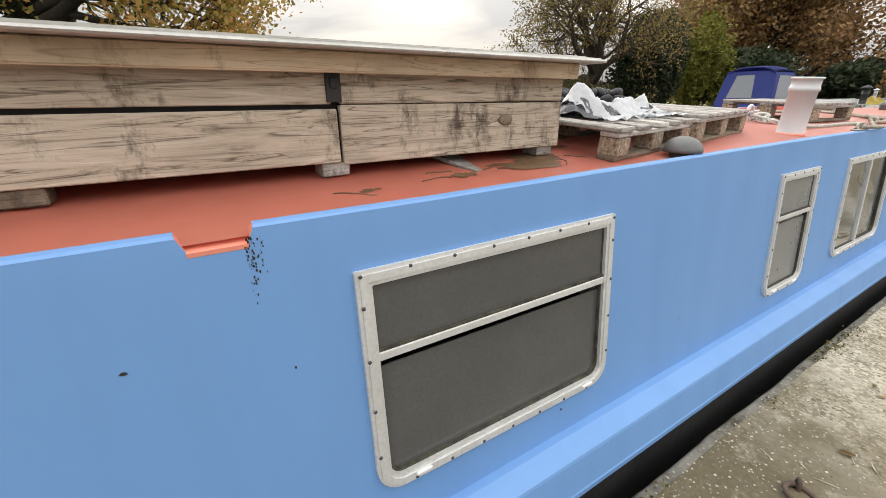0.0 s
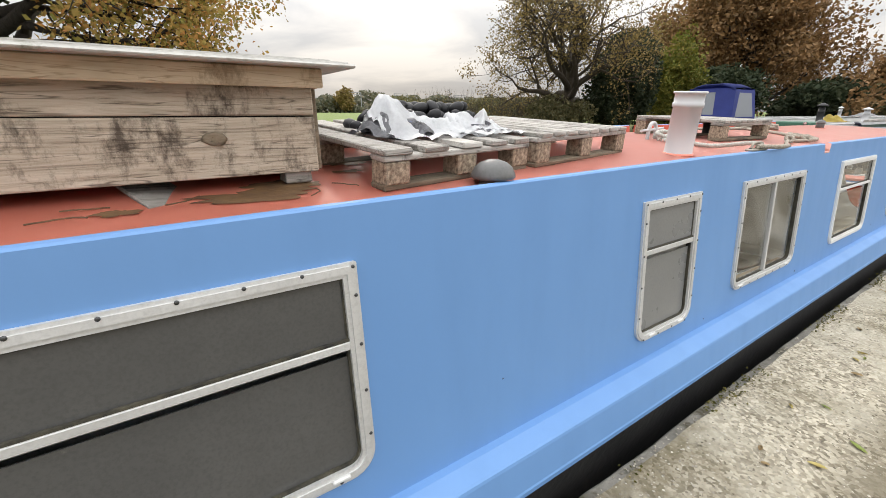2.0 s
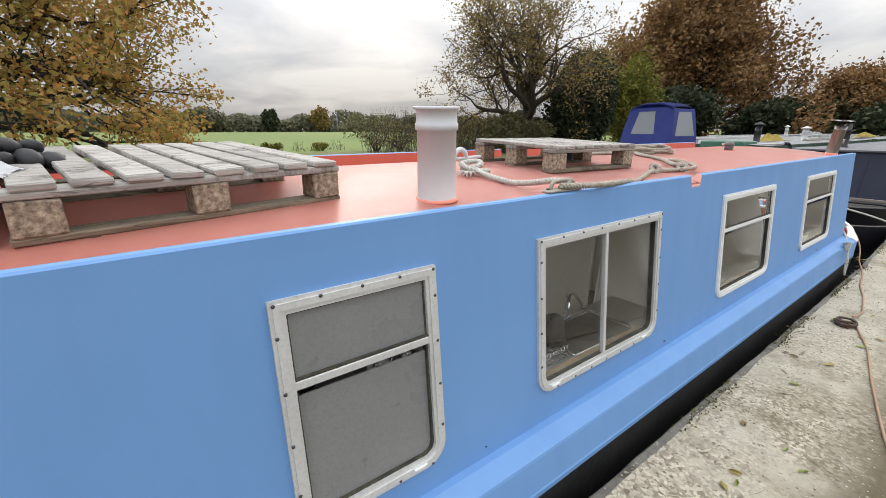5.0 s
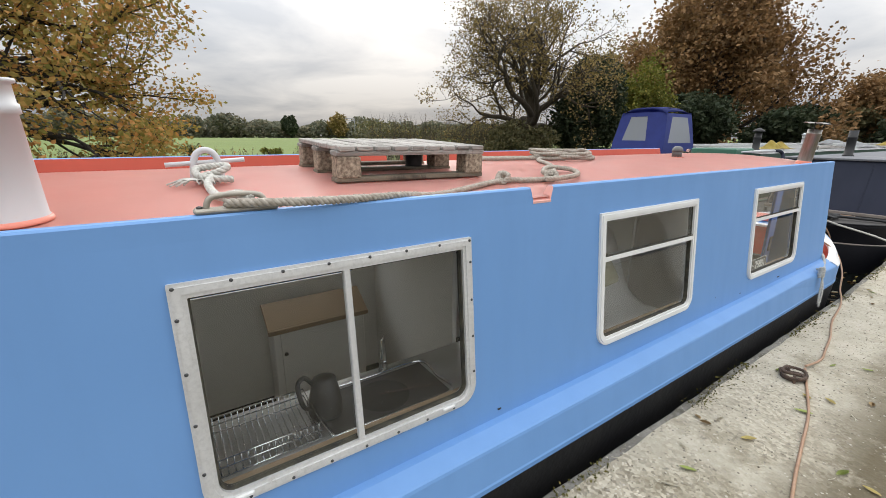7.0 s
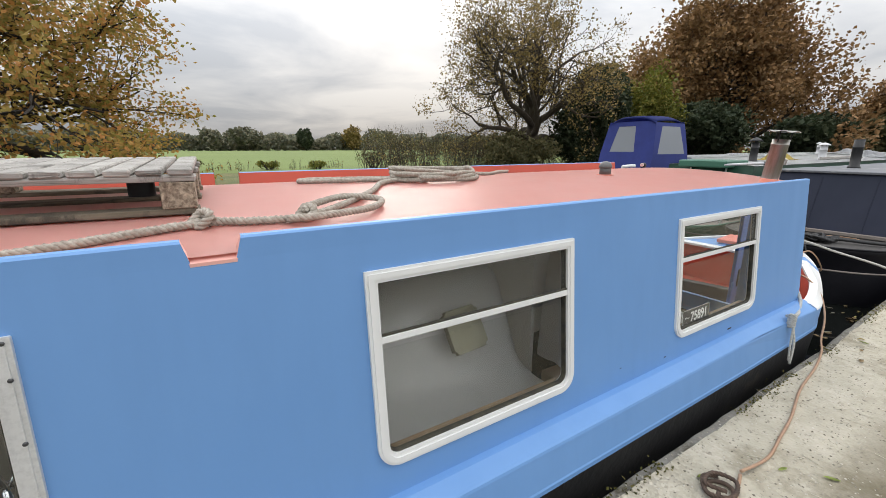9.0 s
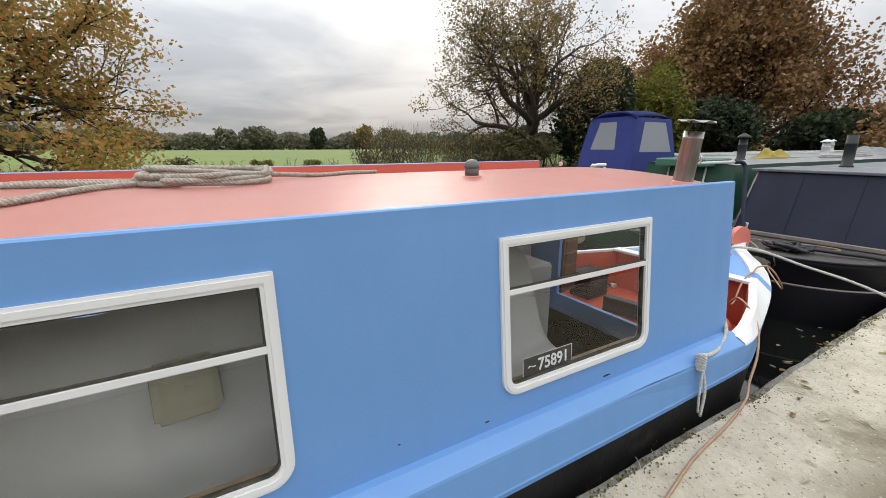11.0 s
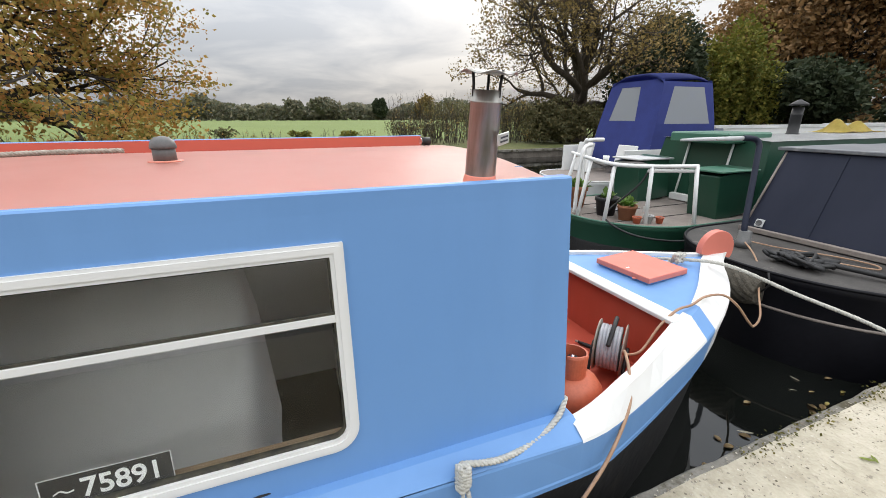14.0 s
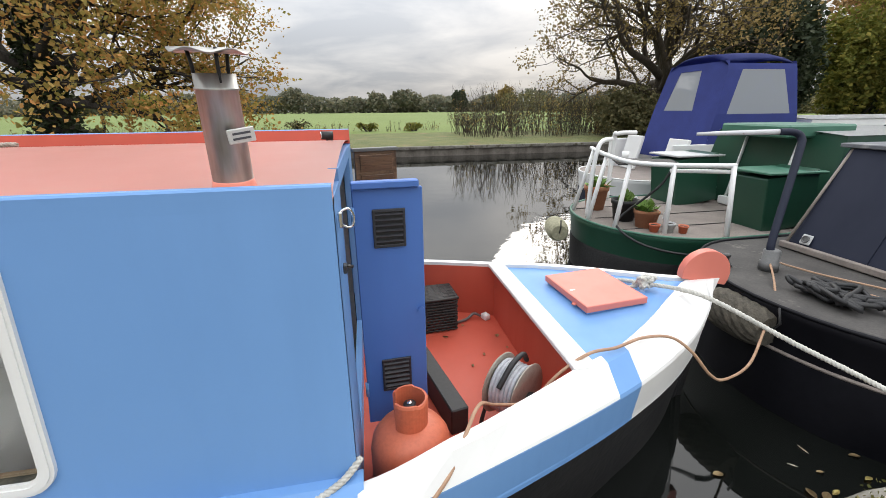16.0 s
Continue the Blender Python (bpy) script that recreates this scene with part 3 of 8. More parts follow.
def plate(bm, outline, y0, y1):
    V = [[bm.verts.new((p[0], y, p[1])) for p in outline] for y in (y0, y1)]
    bm.faces.new(V[0])
    bm.faces.new(V[1][::-1])
    n = len(outline)
    for i in range(n):
        bm.faces.new((V[0][i], V[1][i], V[1][(i + 1) % n], V[0][(i + 1) % n]))
    bmesh.ops.recalc_face_normals(bm, faces=bm.faces)


LEAN = math.degrees(math.atan(0.094))
FW = 0.042


def make_window(x0, x1, z0, z1, mat, label, bar=None, split=None, rivets=True, glass=GLASS, latches=()):
    w, h = x1 - x0, (z1 - z0) / math.cos(radians(LEAN))
    th = thing("window", label, "window", "cabin side windows", pose(x0, wall_y(z0), z0, -LEAN, 0, 0))
    r = 0.085
    bm = BM()
    ring(bm, win_outline(w, h, r), win_outline(w, h, r, FW), -0.012, 0.030)
    ring(bm, win_outline(w, h, r, 0.010), win_outline(w, h, r, FW - 0.012), -0.017, -0.010)
    fr = part("window_frame", bm, mat, th)
    bm = BM()
    ring(bm, win_outline(w, h, r, FW - 0.004), win_outline(w, h, r, FW + 0.006), 0.000, 0.022)
    part("seal", bm, SEAL, th, "grimy black rubber seal")
    if bar is not None:
        bh = h * (1 - bar)
        for a, b in ((FW, bh - 0.012), (bh + 0.012, h - FW)):
            bm = BM()
            if a == FW:
                plate(bm, [p for p in win_outline(w, bh - 0.0, r, FW - 0.002)], 0.012, 0.017)
            else:
                box(bm, (w / 2, 0.005, (a + b) / 2), (w - 2 * FW, 0.005, b - a))
            part("pane", bm, glass, th).visible_shadow = glass is not GLASS
        bm = BM()
        box(bm, (w / 2, 0.002, bh), (w - 2 * FW + 0.02, 0.024, 0.026), bevel=0.003)
        part("glazing_bar", bm, mat, th)
        bm = BM()
        box(bm, (w / 2, -0.004, bh + 0.0175), (w - 2 * FW, 0.01, 0.007))
        part("draught_strip", bm, SEAL, th, "mouldy black draught strip")
    else:
        xs_ = [FW, *(split or []), w - FW]
        for i in range(len(xs_) - 1):
            bm = BM()
            ol = win_outline(w, h, r, FW - 0.002)
            ol = [(min(max(p[0], xs_[i]), xs_[i + 1]), p[1]) for p in ol]
            o2 = []
            for p in ol:
                if not o2 or (abs(p[0] - o2[-1][0]) + abs(p[1] - o2[-1][1])) > 1e-5:
                    o2.append(p)
            plate(bm, o2, 0.006 + 0.008 * i, 0.011 + 0.008 * i)
            part("pane", bm, glass, th).visible_shadow = glass is not GLASS
        for sx in split or []:
            bm = BM()
            box(bm, (sx, 0.0, h / 2), (0.022, 0.022, h - 2 * FW + 0.01), bevel=0.003)
            part("mullion", bm, mat, th)
    if rivets:
        n_top = max(3, round(w / 0.135))
        pts = [(FW * 0.3 + (w - FW * 0.6) * i / n_top, h - 0.012) for i in range(n_top + 1)]
        pts += [(w * (0.12 + 0.76 * i / (n_top - 1)), 0.012) for i in range(n_top)]
        pts += [(xx, h * f) for xx in (0.012, w - 0.012) for f in (0.2, 0.42, 0.64, 0.86)]
        me = None
        for px, pz in pts:
            if me is None:
                bm = BM()
                lathe(bm, (0, 0, 0), [(0.0055, 0), (0.005, 0.0025), (0.002, 0.0035)], 8)
                bmesh.ops.rotate(bm, verts=bm.verts, matrix=Matrix.Rotation(radians(90), 3, "X"))
                o = part("rivet", bm, STEEL, th)
                me = o.data
            else:
                o = new("rivet", me)
                o.parent = th
            o.location = (px, -0.0165, pz)
    for lx in latches:
        bm = BM()
        box(bm, (lx, -0.02, 0.024), (0.055, 0.010, 0.014), bevel=0.004)
        part("drain_cover", bm, WHITE, th, "small white drain cover")
    bm = BM()
    box(bm, (w / 2, 0.050, 0.026), (w - 0.06, 0.04, 0.012))
    part("window_sill", bm, PALEWOOD, th, "brown wooden inner sill")
    return th


def W(i):
    _, a, b, c, d = WINDOWS[i]
    return a, b, c, d


make_window(*W(0), ALU, "wide aluminium window with grey obscured glass in the blue side", bar=0.36, glass=FROST2, latches=(0.14, 0.86))
make_window(*W(1), ALU, "narrow aluminium window with frosted glass in the blue side", bar=0.35, glass=FROST, latches=(0.13, 0.40))
make_window(*W(2), ALU, "wide aluminium sliding window with two clear panes", split=[0.475], latches=(0.10, 0.83))
make_window(*W(3), WHITE, "white-painted window with a hinged top light", bar=0.34, rivets=False)
make_window(*W(4), WHITE, "white-painted window with a number plate behind it", bar=0.34, rivets=False)

# ---------- inside of the cabin ----------
CREAM = speckled("cream_lining", (0.72, 0.70, 0.65), (0.78, 0.76, 0.71), 0.6, 1.5, 40, 0.05, 0.002)
FLOORWOOD = speckled("dark_floor_boards", (0.20, 0.13, 0.08), (0.28, 0.19, 0.12), 0.5, 2, 40, 0.1, 0.002, stretch=(0.4, 4, 4))
FABRIC = speckled("grey_throw", (0.80, 0.785, 0.76), (0.85, 0.835, 0.81), 0.95, 5, 200, 0.25, 0.002)
CUSH = speckled("olive_cushion", (0.30, 0.28, 0.20), (0.36, 0.34, 0.26), 0.95, 6, 150, 0.25, 0.002)
CHROME, n_, l_, b_ = material("chrome", 0.12, 1.0)
b_.inputs["Base Color"].default_value = (0.75, 0.76, 0.77, 1)
WOODIN = speckled("oak_veneer", (0.26, 0.17, 0.09), (0.34, 0.23, 0.13), 0.4, 2, 40, 0.08, 0.002, stretch=(0.4, 4, 4))
bm = BM()
Z_FLOOR = -0.44
box(bm, ((X_AFT + X_FWD) / 2, YC, Z_FLOOR - 0.015), (X_FWD - X_AFT - 0.1, 1.66, 0.03))
part("cabin_floor", bm, FLOORWOOD, boat, "dark boarded cabin floor")
bm = BM()
for h0, h1, z0, z1 in [(X_AFT, X_FWD - 0.06, Z_FLOOR + 0.005, 0.45), (X_AFT, X_FWD - 0.06, 1.12, 1.22)] + [(a, b, 0.45, 1.12) for a, b in ((X_AFT, 0.9), (1.9, 3.6), (4.95, 5.6), (7.2, X_FWD - 0.06))]:
    box(bm, ((h0 + h1) / 2, 1.735, (z0 + z1) / 2), (h1 - h0, 0.012, z1 - z0))
part("wall_lining", bm, CREAM, boat, "cream wall lining")
bm = BM()
rows = [[(x, y, roof_z(y) - 0.05) for y in np.linspace(0.06, 1.72, 9)] for x in (X_AFT + 0.05, X_FWD - 0.05)]
quad_strip(bm, rows)
part("ceiling_lining", bm, CREAM, boat, "cream ceiling lining")
for x in (3.35, 5.15, 6.95):
    bm = BM()
    box(bm, (x, 1.18, 0.37), (0.03, 1.1, 1.60))
    part("partition", bm, CREAM, boat, "cream cabin partition")


def make_cabinet(c, s, label, hood=False):
    th = thing("cabinet", label, "cabinet", "", pose(*c))
    bm = BM(); box(bm, (0, 0, s[2] / 2), s, bevel=0.006); part("body", bm, CREAM, th)
    bm = BM(); box(bm, (0.02, -s[1] / 2 - 0.008, s[2] / 2), (s[0] - 0.05, 0.016, s[2] - 0.03), bevel=0.004)
    dr = part("door", bm, CREAM, th)
    bm = BM(); lathe(bm, (0, 0, 0), [(0.012, 0), (0.014, 0.012), (0.006, 0.016)], 10)
    bmesh.ops.rotate(bm, verts=bm.verts, matrix=Matrix.Rotation(radians(90), 3, "X"))
    bmesh.ops.translate(bm, verts=bm.verts, vec=(-s[0] / 2 + 0.07, -s[1] / 2 - 0.016, s[2] * 0.72))
    part("knob", bm, STEEL, dr, "dark round knob")
    if hood:
        bm = BM(); box(bm, (0.0, -0.01, s[2] + 0.062), (s[0] + 0.06, 0.23, 0.018), (34, 0, 0), 0.004)
        box(bm, (0.0, -s[1] / 2 - 0.012, s[2] - 0.012), (s[0] + 0.06, 0.022, 0.035), (0, 0, 0), 0.004)
        part("cornice", bm, WOODIN, th, "brown wooden cornice")
    return th


make_cabinet((4.605, 1.60, Z_FLOOR), (0.65, 0.20, 0.65), "cream galley cabinet with a brown wooden cornice", True)
cab2 = make_cabinet((8.62, 1.36, Z_FLOOR), (0.36, 0.50, 0.98), "cream corner cabinet with dark hinges")
for zz in (0.58, 0.76):
    bm = BM(); sweep(bm, curve_points([(-0.186, -0.20, zz), (-0.188, -0.14, zz + 0.03), (-0.188, -0.08, zz - 0.01), (-0.186, -0.02, zz + 0.02)]), 0.012, 6)
    part("hinge", bm, STEEL, cab2, "curled black hinge")
# worktop and sink under the galley window
DRAINER = speckled("brushed_stainless", (0.42, 0.42, 0.41), (0.52, 0.52, 0.51), 0.36, 3, 80, 0.08, 0.001, 0.85, stretch=(0.3, 4, 4))
bm = BM(); box(bm, (4.35, 0.20, 0.395), (1.5, 0.42, 0.03), bevel=0.005)
wt = tagged(link_mesh("worktop", bm, DRAINER), "brushed stainless galley worktop under the window", "worktop")
bm = BM(); box(bm, (4.35, 0.22, (Z_FLOOR + 0.379) / 2), (1.46, 0.36, 0.378 - Z_FLOOR), bevel=0.004)
tagged(link_mesh("base_cabinet", bm, CREAM), "cream base cabinet under the galley worktop", "cabinet")
sink = thing("sink", "stainless steel sink set into the galley worktop", "sink", "", pose(4.47, 0.19, 0.412))
bm = BM(); sweep(bm, curve_points([(-0.26, -0.13, 0.006), (0.0, -0.135, 0.006), (0.26, -0.13, 0.006), (0.27, 0, 0.006), (0.26, 0.15, 0.006), (0, 0.155, 0.006), (-0.26, 0.15, 0.006), (-0.27, 0, 0.006), (-0.26, -0.13, 0.006)], 6), 0.007, 8); part("rim", bm, CHROME, sink)
bm = BM(); box(bm, (0, 0.01, 0.0), (0.52, 0.27, 0.006), bevel=0.002); part("drainer", bm, STEEL, sink)
bm = BM(); lathe(bm, (0, 0, 0), [(0.11, 0.006), (0.105, 0.0045), (0.02, 0.0035)], 28); part("bowl", bm, RUBBER, sink, "dark sink bowl")
rack = thing("dish_rack", "silver wire dish rack on the galley worktop", "dish rack", "", pose(4.01, 0.19, 0.412))
for i in range(16):
    bm = BM(); x = -0.16 + i * 0.021
    sweep(bm, [(x, -0.11, 0.07), (x, -0.11, 0.006), (x, 0.13, 0.006), (x, 0.13, 0.07)], 0.0022, 5); part("wire", bm, CHROME, rack)
for z in (0.006, 0.04, 0.07):
    bm = BM(); sweep(bm, [(-0.17, -0.11, z), (0.165, -0.11, z), (0.165, 0.13, z), (-0.17, 0.13, z), (-0.17, -0.11, z)], 0.003, 6); part("rim", bm, CHROME, rack)
kettle = thing("jug_kettle", "black jug kettle on the galley worktop", "kettle", "", pose(4.235, 0.22, 0.412))
bm = BM(); lathe(bm, (0, 0, 0), [(0.062, 0), (0.066, 0.012), (0.058, 0.09), (0.045, 0.15), (0.02, 0.165), (0.002, 0.166)], 22); part("jug", bm, RUBBER, kettle)
bm = BM(); sweep(bm, curve_points([(-0.045, 0, 0.145), (-0.075, 0, 0.18), (-0.10, 0, 0.15), (-0.085, 0, 0.06), (-0.06, 0, 0.04)]), 0.009, 8); part("handle", bm, RUBBER, kettle)
hob = thing("gas_cooker", "black gas cooker with steel pan supports and rails in the galley", "cooker", "", pose(3.63, 1.16, -0.36))
bm = BM(); box(bm, (0, 0, (0.46 + Z_FLOOR + 0.361) / 2), (0.42, 0.42, 0.46 - Z_FLOOR - 0.361), bevel=0.012); part("body", bm, RUBBER, hob)
for bx, by in ((-0.1, -0.1), (0.1, -0.1), (-0.1, 0.1), (0.1, 0.1)):
    bm = BM(); lathe(bm, (bx, by, 0.46), [(0.05, 0), (0.05, 0.008), (0.03, 0.012), (0.028, 0.02), (0.002, 0.021)], 18); part("burner", bm, STEEL, hob)
    for a in (45, 135):
        bm = BM(); c_, s_ = math.cos(radians(a)) * 0.09, math.sin(radians(a)) * 0.09
        sweep(bm, [(bx - c_, by - s_, 0.458), (bx - c_ * 0.9, by - s_ * 0.9, 0.49), (bx + c_ * 0.9, by + s_ * 0.9, 0.49), (bx + c_, by + s_, 0.458)], 0.004, 6); part("pan_support", bm, CHROME, hob)
bm = BM(); sweep(bm, curve_points([(-0.17, -0.212, 0.40), (-0.15, -0.25, 0.41), (0.15, -0.25, 0.41), (0.17, -0.212, 0.40)]), 0.008, 8); part("rail", bm, CHROME, hob)
tap = thing("tap", "chrome mixer tap on the galley worktop", "tap", "", pose(4.56, 0.375, 0.41, 0, 0, 60))
bm = BM(); lathe(bm, (0, 0, 0), [(0.025, 0), (0.022, 0.01), (0.016, 0.05), (0.016, 0.10)], 14); part("base", bm, CHROME, tap)
bm = BM(); sweep(bm, curve_points([(0, 0, 0.09), (-0.02, 0, 0.16), (-0.08, -0.01, 0.17), (-0.16, -0.02, 0.13)]), 0.009, 8); part("spout", bm, CHROME, tap)
bm = BM(); sweep(bm, [(0, 0, 0.1), (0.05, 0, 0.14)], 0.006, 8); part("lever", bm, CHROME, tap)


def draped(name, c, size, label, cat, mat, seed, back=0.0):
    """A sofa or bed under a throw: a soft sheet falling over a seat and a back."""
    rnd = random.Random(seed)
    bm = BM()
    rows = []
    for i in range(25):
        u = i / 24
        row = []
        for j in range(25):
            v = j / 24
            x = (u - 0.5) * size[0]
            y = (v - 0.5) * size[1]
            z = size[2] * (0.45 + 0.55 / (1 + math.exp(-(v - 0.55) * 14)))
            edge = min(u, 1 - u) * size[0]
            if edge < 0.08:
                z *= 0.2 + 0.8 * (edge / 0.08) ** 0.5
            z += 0.03 * math.sin(5 * u + 3 * v + seed) + 0.008 * math.sin(17 * u - 7 * v) + 0.02 * noise.noise(Vector((u * 6, v * 5, seed)))
            row.append((c[0] + x, c[1] + y, c[2] + z))
        rows.append(row)
    vs = quad_strip(bm, rows)
    for f in bm.faces:
        f.smooth = True
    bmesh.ops.solidify(bm, geom=bm.faces[:], thickness=0.02)
    return tagged(link_mesh(name, bm, mat), label, cat)


for px, py, sx, sy, nm in ((6.10, 0.50, 1.05, 0.60, "sofa"), (7.60, 0.46, 0.88, 0.54, "armchair")):
    bm = BM(); box(bm, (px, py, (Z_FLOOR - 0.08) / 2), (sx, sy, -0.08 - Z_FLOOR), bevel=0.01)
    tagged(link_mesh("seat_plinth", bm, WOODIN), "dark wooden plinth under the draped " + nm, "plinth")
draped("sofa", (6.10, 0.46, -0.1), (1.15, 0.70, 0.93), "sofa draped with a pale grey throw in the saloon", "sofa", FABRIC, 1)
draped("armchair", (7.60, 0.42, -0.1), (0.98, 0.62, 0.98), "armchair draped with a pale grey sheet", "armchair", FABRIC, 2)

bm = BM()
lathe(bm, (0, 0, 0), [(0.02, -0.04), (0.12, -0.028), (0.15, 0), (0.12, 0.028), (0.02, 0.04)], 4)
bmesh.ops.bevel(bm, geom=bm.edges[:], offset=0.015, segments=2, affect="EDGES")
cu = tagged(link_mesh("cushion", bm, CUSH, None, True), "olive square cushion leaning on the draped sofa", "cushion")
cu.matrix_basis = pose(6.24, 0.40, 0.60, 58, 0, 6) @ Matrix.Rotation(radians(45), 4, "Z") @ Matrix.Scale(1.15, 4)

# number plate behind the glass
np_ = thing("number_plate", "black boat number plate with white digits 75891", "number plate", "", pose(7.53, wall_y(0.48) + 0.03, 0.462, 90 - LEAN, 0, 0))
BLACKP = speckled("black_plastic", (0.015, 0.015, 0.016), (0.03, 0.03, 0.03), 0.4, 5, 80, 0.05, 0.001)
bm = BM(); box(bm, (0.15, 0.0455, 0), (0.305, 0.091, 0.003), bevel=0.001); part("plate", bm, BLACKP, np_)
bm = BM()
for a, b in (((0, 0), (0.305, 0)), ((0, 0.091), (0.305, 0.091)), ((0, 0), (0, 0.091)), ((0.305, 0), (0.305, 0.091))):
    cyl(bm, (a[0] - 0.0025, a[1], 0.002), (b[0] - 0.0025, b[1], 0.002), 0.0015, seg=5)
part("border", bm, WHITE, np_)


def lettering(text, size, mat, parent, at, name="digits", extrude=0.001, align="LEFT", squeeze=1.0, bold=0.0):
    cu_ = bpy.data.curves.new(name, "FONT")
    cu_.body, cu_.size, cu_.extrude, cu_.align_x, cu_.offset = text, size, extrude, align, bold
    tmp = bpy.data.objects.new(name, cu_)
    me = bpy.data.meshes.new_from_object(tmp)
    bpy.data.objects.remove(tmp)
    me.materials.append(mat)
    ob = new(name, me)
    ob.parent = parent
    ob.matrix_basis = at @ Matrix.Diagonal((squeeze, 1, 1, 1))
    return ob


lettering("75891", 0.082, WHITE, np_, pose(0.085, 0.016, 0.003), squeeze=0.95, bold=0.0012)
bm = BM()
sweep(bm, curve_points([(0.025, 0.04, 0.003), (0.04, 0.048, 0.003), (0.055, 0.04, 0.003), (0.07, 0.043, 0.003)]), 0.0022, 5)
part("emblem", bm, WHITE, np_)


# ---------- things on the roof ----------
def wood(name, a, b2, dark, rough=0.85, along=(0.6, 9, 9), knots=True):
    m, n, l, b = material(name, rough)
    oi = n.new("ShaderNodeObjectInfo")
    tc = n.new("ShaderNodeTexCoord")
    ad = n.new("ShaderNodeVectorMath"); ad.operation = "MULTIPLY_ADD"
    ad.inputs[1].default_value = (1, 1, 1)
    cm = n.new("ShaderNodeCombineXYZ")
    mu = n.new("ShaderNodeMath"); mu.operation = "MULTIPLY"; mu.inputs[1].default_value = 37.0
    l.new(oi.outputs["Random"], mu.inputs[0])
    for i in range(3):
        l.new(mu.outputs[0], cm.inputs[i])
    l.new(tc.outputs["Object"], ad.inputs[0])
    l.new(cm.outputs[0], ad.inputs[2])
    mp = n.new("ShaderNodeMapping"); mp.inputs["Scale"].default_value = along
    l.new(ad.outputs[0], mp.inputs[0])
    def tex(scale, detail, rg, src, dist=0.0):
        t = n.new("ShaderNodeTexNoise")
        t.inputs["Scale"].default_value, t.inputs["Detail"].default_value, t.inputs["Roughness"].default_value, t.inputs["Distortion"].default_value = scale, detail, rg, dist
        l.new(src, t.inputs["Vector"])
        return t.outputs["Fac"]
    grain = tex(6.0, 8, 0.72, mp.outputs[0], 1.1)
    big = tex(1.7, 5, 0.6, ad.outputs[0])
    col = ramp_node(n, l, grain, [(0.30, dark), (0.46, a), (0.70, b2)])
    sf = ramp_node(n, l, big, [(0.50, (0, 0, 0)), (0.74, (0.85, 0.85, 0.85))])
    col = mix_node(n, l, sf, col, tuple(c * 0.55 for c in a))
    mp3 = n.new("ShaderNodeMapping"); mp3.inputs["Scale"].default_value = (1.5, 1.0, 0.8)
    l.new(ad.outputs[0], mp3.inputs[0])
    st = tex(3.4, 9, 0.78, mp3.outputs[0])
    stf = ramp_node(n, l, st, [(0.535, (0, 0, 0)), (0.64, (0.85, 0.85, 0.85))])
    col = mix_node(n, l, stf, col, tuple(c * 0.45 for c in dark))
    ck = tex(2.2, 3, 0.5, mp.outputs[0], 1.2)
    ckf = ramp_node(n, l, ck, [(0.485, (0, 0, 0)), (0.5, (0.75, 0.75, 0.75)), (0.515, (0, 0, 0))])
    col = mix_node(n, l, ckf, col, tuple(c * 0.6 for c in dark))
    if knots:
        vo = n.new("ShaderNodeTexVoronoi"); vo.inputs["Scale"].default_value = 3.2
        mp2 = n.new("ShaderNodeMapping"); mp2.inputs["Scale"].default_value = (0.7, 1.6, 1.6)
        l.new(ad.outputs[0], mp2.inputs[0]); l.new(mp2.outputs[0], vo.inputs["Vector"])
        kf = ramp_node(n, l, vo.outputs["Distance"], [(0.035, (1, 1, 1)), (0.085, (0, 0, 0))])
        col = mix_node(n, l, kf, col, tuple(c * 0.25 for c in dark))
    rv = n.new("ShaderNodeMapRange"); rv.inputs["To Min"].default_value, rv.inputs["To Max"].default_value = 0.82, 1.12
    l.new(oi.outputs["Random"], rv.inputs["Value"])
    hs = n.new("ShaderNodeHueSaturation")
    l.new(rv.outputs[0], hs.inputs["Value"]); l.new(col, hs.inputs["Color"])
    l.new(hs.outputs[0], b.inputs["Base Color"])
    bump_node(n, l, b, grain, 0.5, 0.004)
    return m


OLDWOOD = wood("weathered_planks", (0.45, 0.385, 0.30), (0.64, 0.57, 0.47), (0.085, 0.06, 0.042))
TANWOOD = wood("fresh_pine", (0.58, 0.46, 0.32), (0.66, 0.54, 0.39), (0.45, 0.32, 0.19))
PALWOOD = wood("grey_pallet_wood", (0.35, 0.33, 0.30), (0.50, 0.48, 0.45), (0.13, 0.115, 0.095))
DARKWOOD = wood("damp_pallet_wood", (0.20, 0.16, 0.11), (0.28, 0.23, 0.17), (0.10, 0.08, 0.06))
CHIP = speckled("chipboard_block", (0.10, 0.07, 0.048), (0.55, 0.46, 0.34), 0.9, 60, 110, 0.8, 0.006)
FELT = speckled("grey_board_edge", (0.42, 0.41, 0.38), (0.58, 0.57, 0.54), 0.8, 3, 60, 0.3, 0.004, dirt=(0.16, 0.16, 0.09), dirt_scale=6, dirt_at=0.62)


def plank(name, parent, c, s, mat, rot=(0, 0, 0), bevel=0.004, seed=0, label=""):
    """A sawn board with slightly uneven faces."""
    rnd = random.Random(seed * 7 + int(abs(c[0]) * 1000))
    bm = BM()
    n = max(2, int(max(s) / 0.12))
    ax = s.index(max(s)) if isinstance(s, list) else list(s).index(max(s))
    box(bm, (0, 0, 0), s, (0, 0, 0), bevel)
    for v in bm.verts:
        v.co += Vector((rnd.uniform(-1, 1), rnd.uniform(-1, 1), rnd.uniform(-1, 1))) * 0.0015
    o = part(name, bm, mat, parent, label)
    o.matrix_basis = pose(*c, *rot)
    return o


def roof_on(y):
    return roof_z(y)


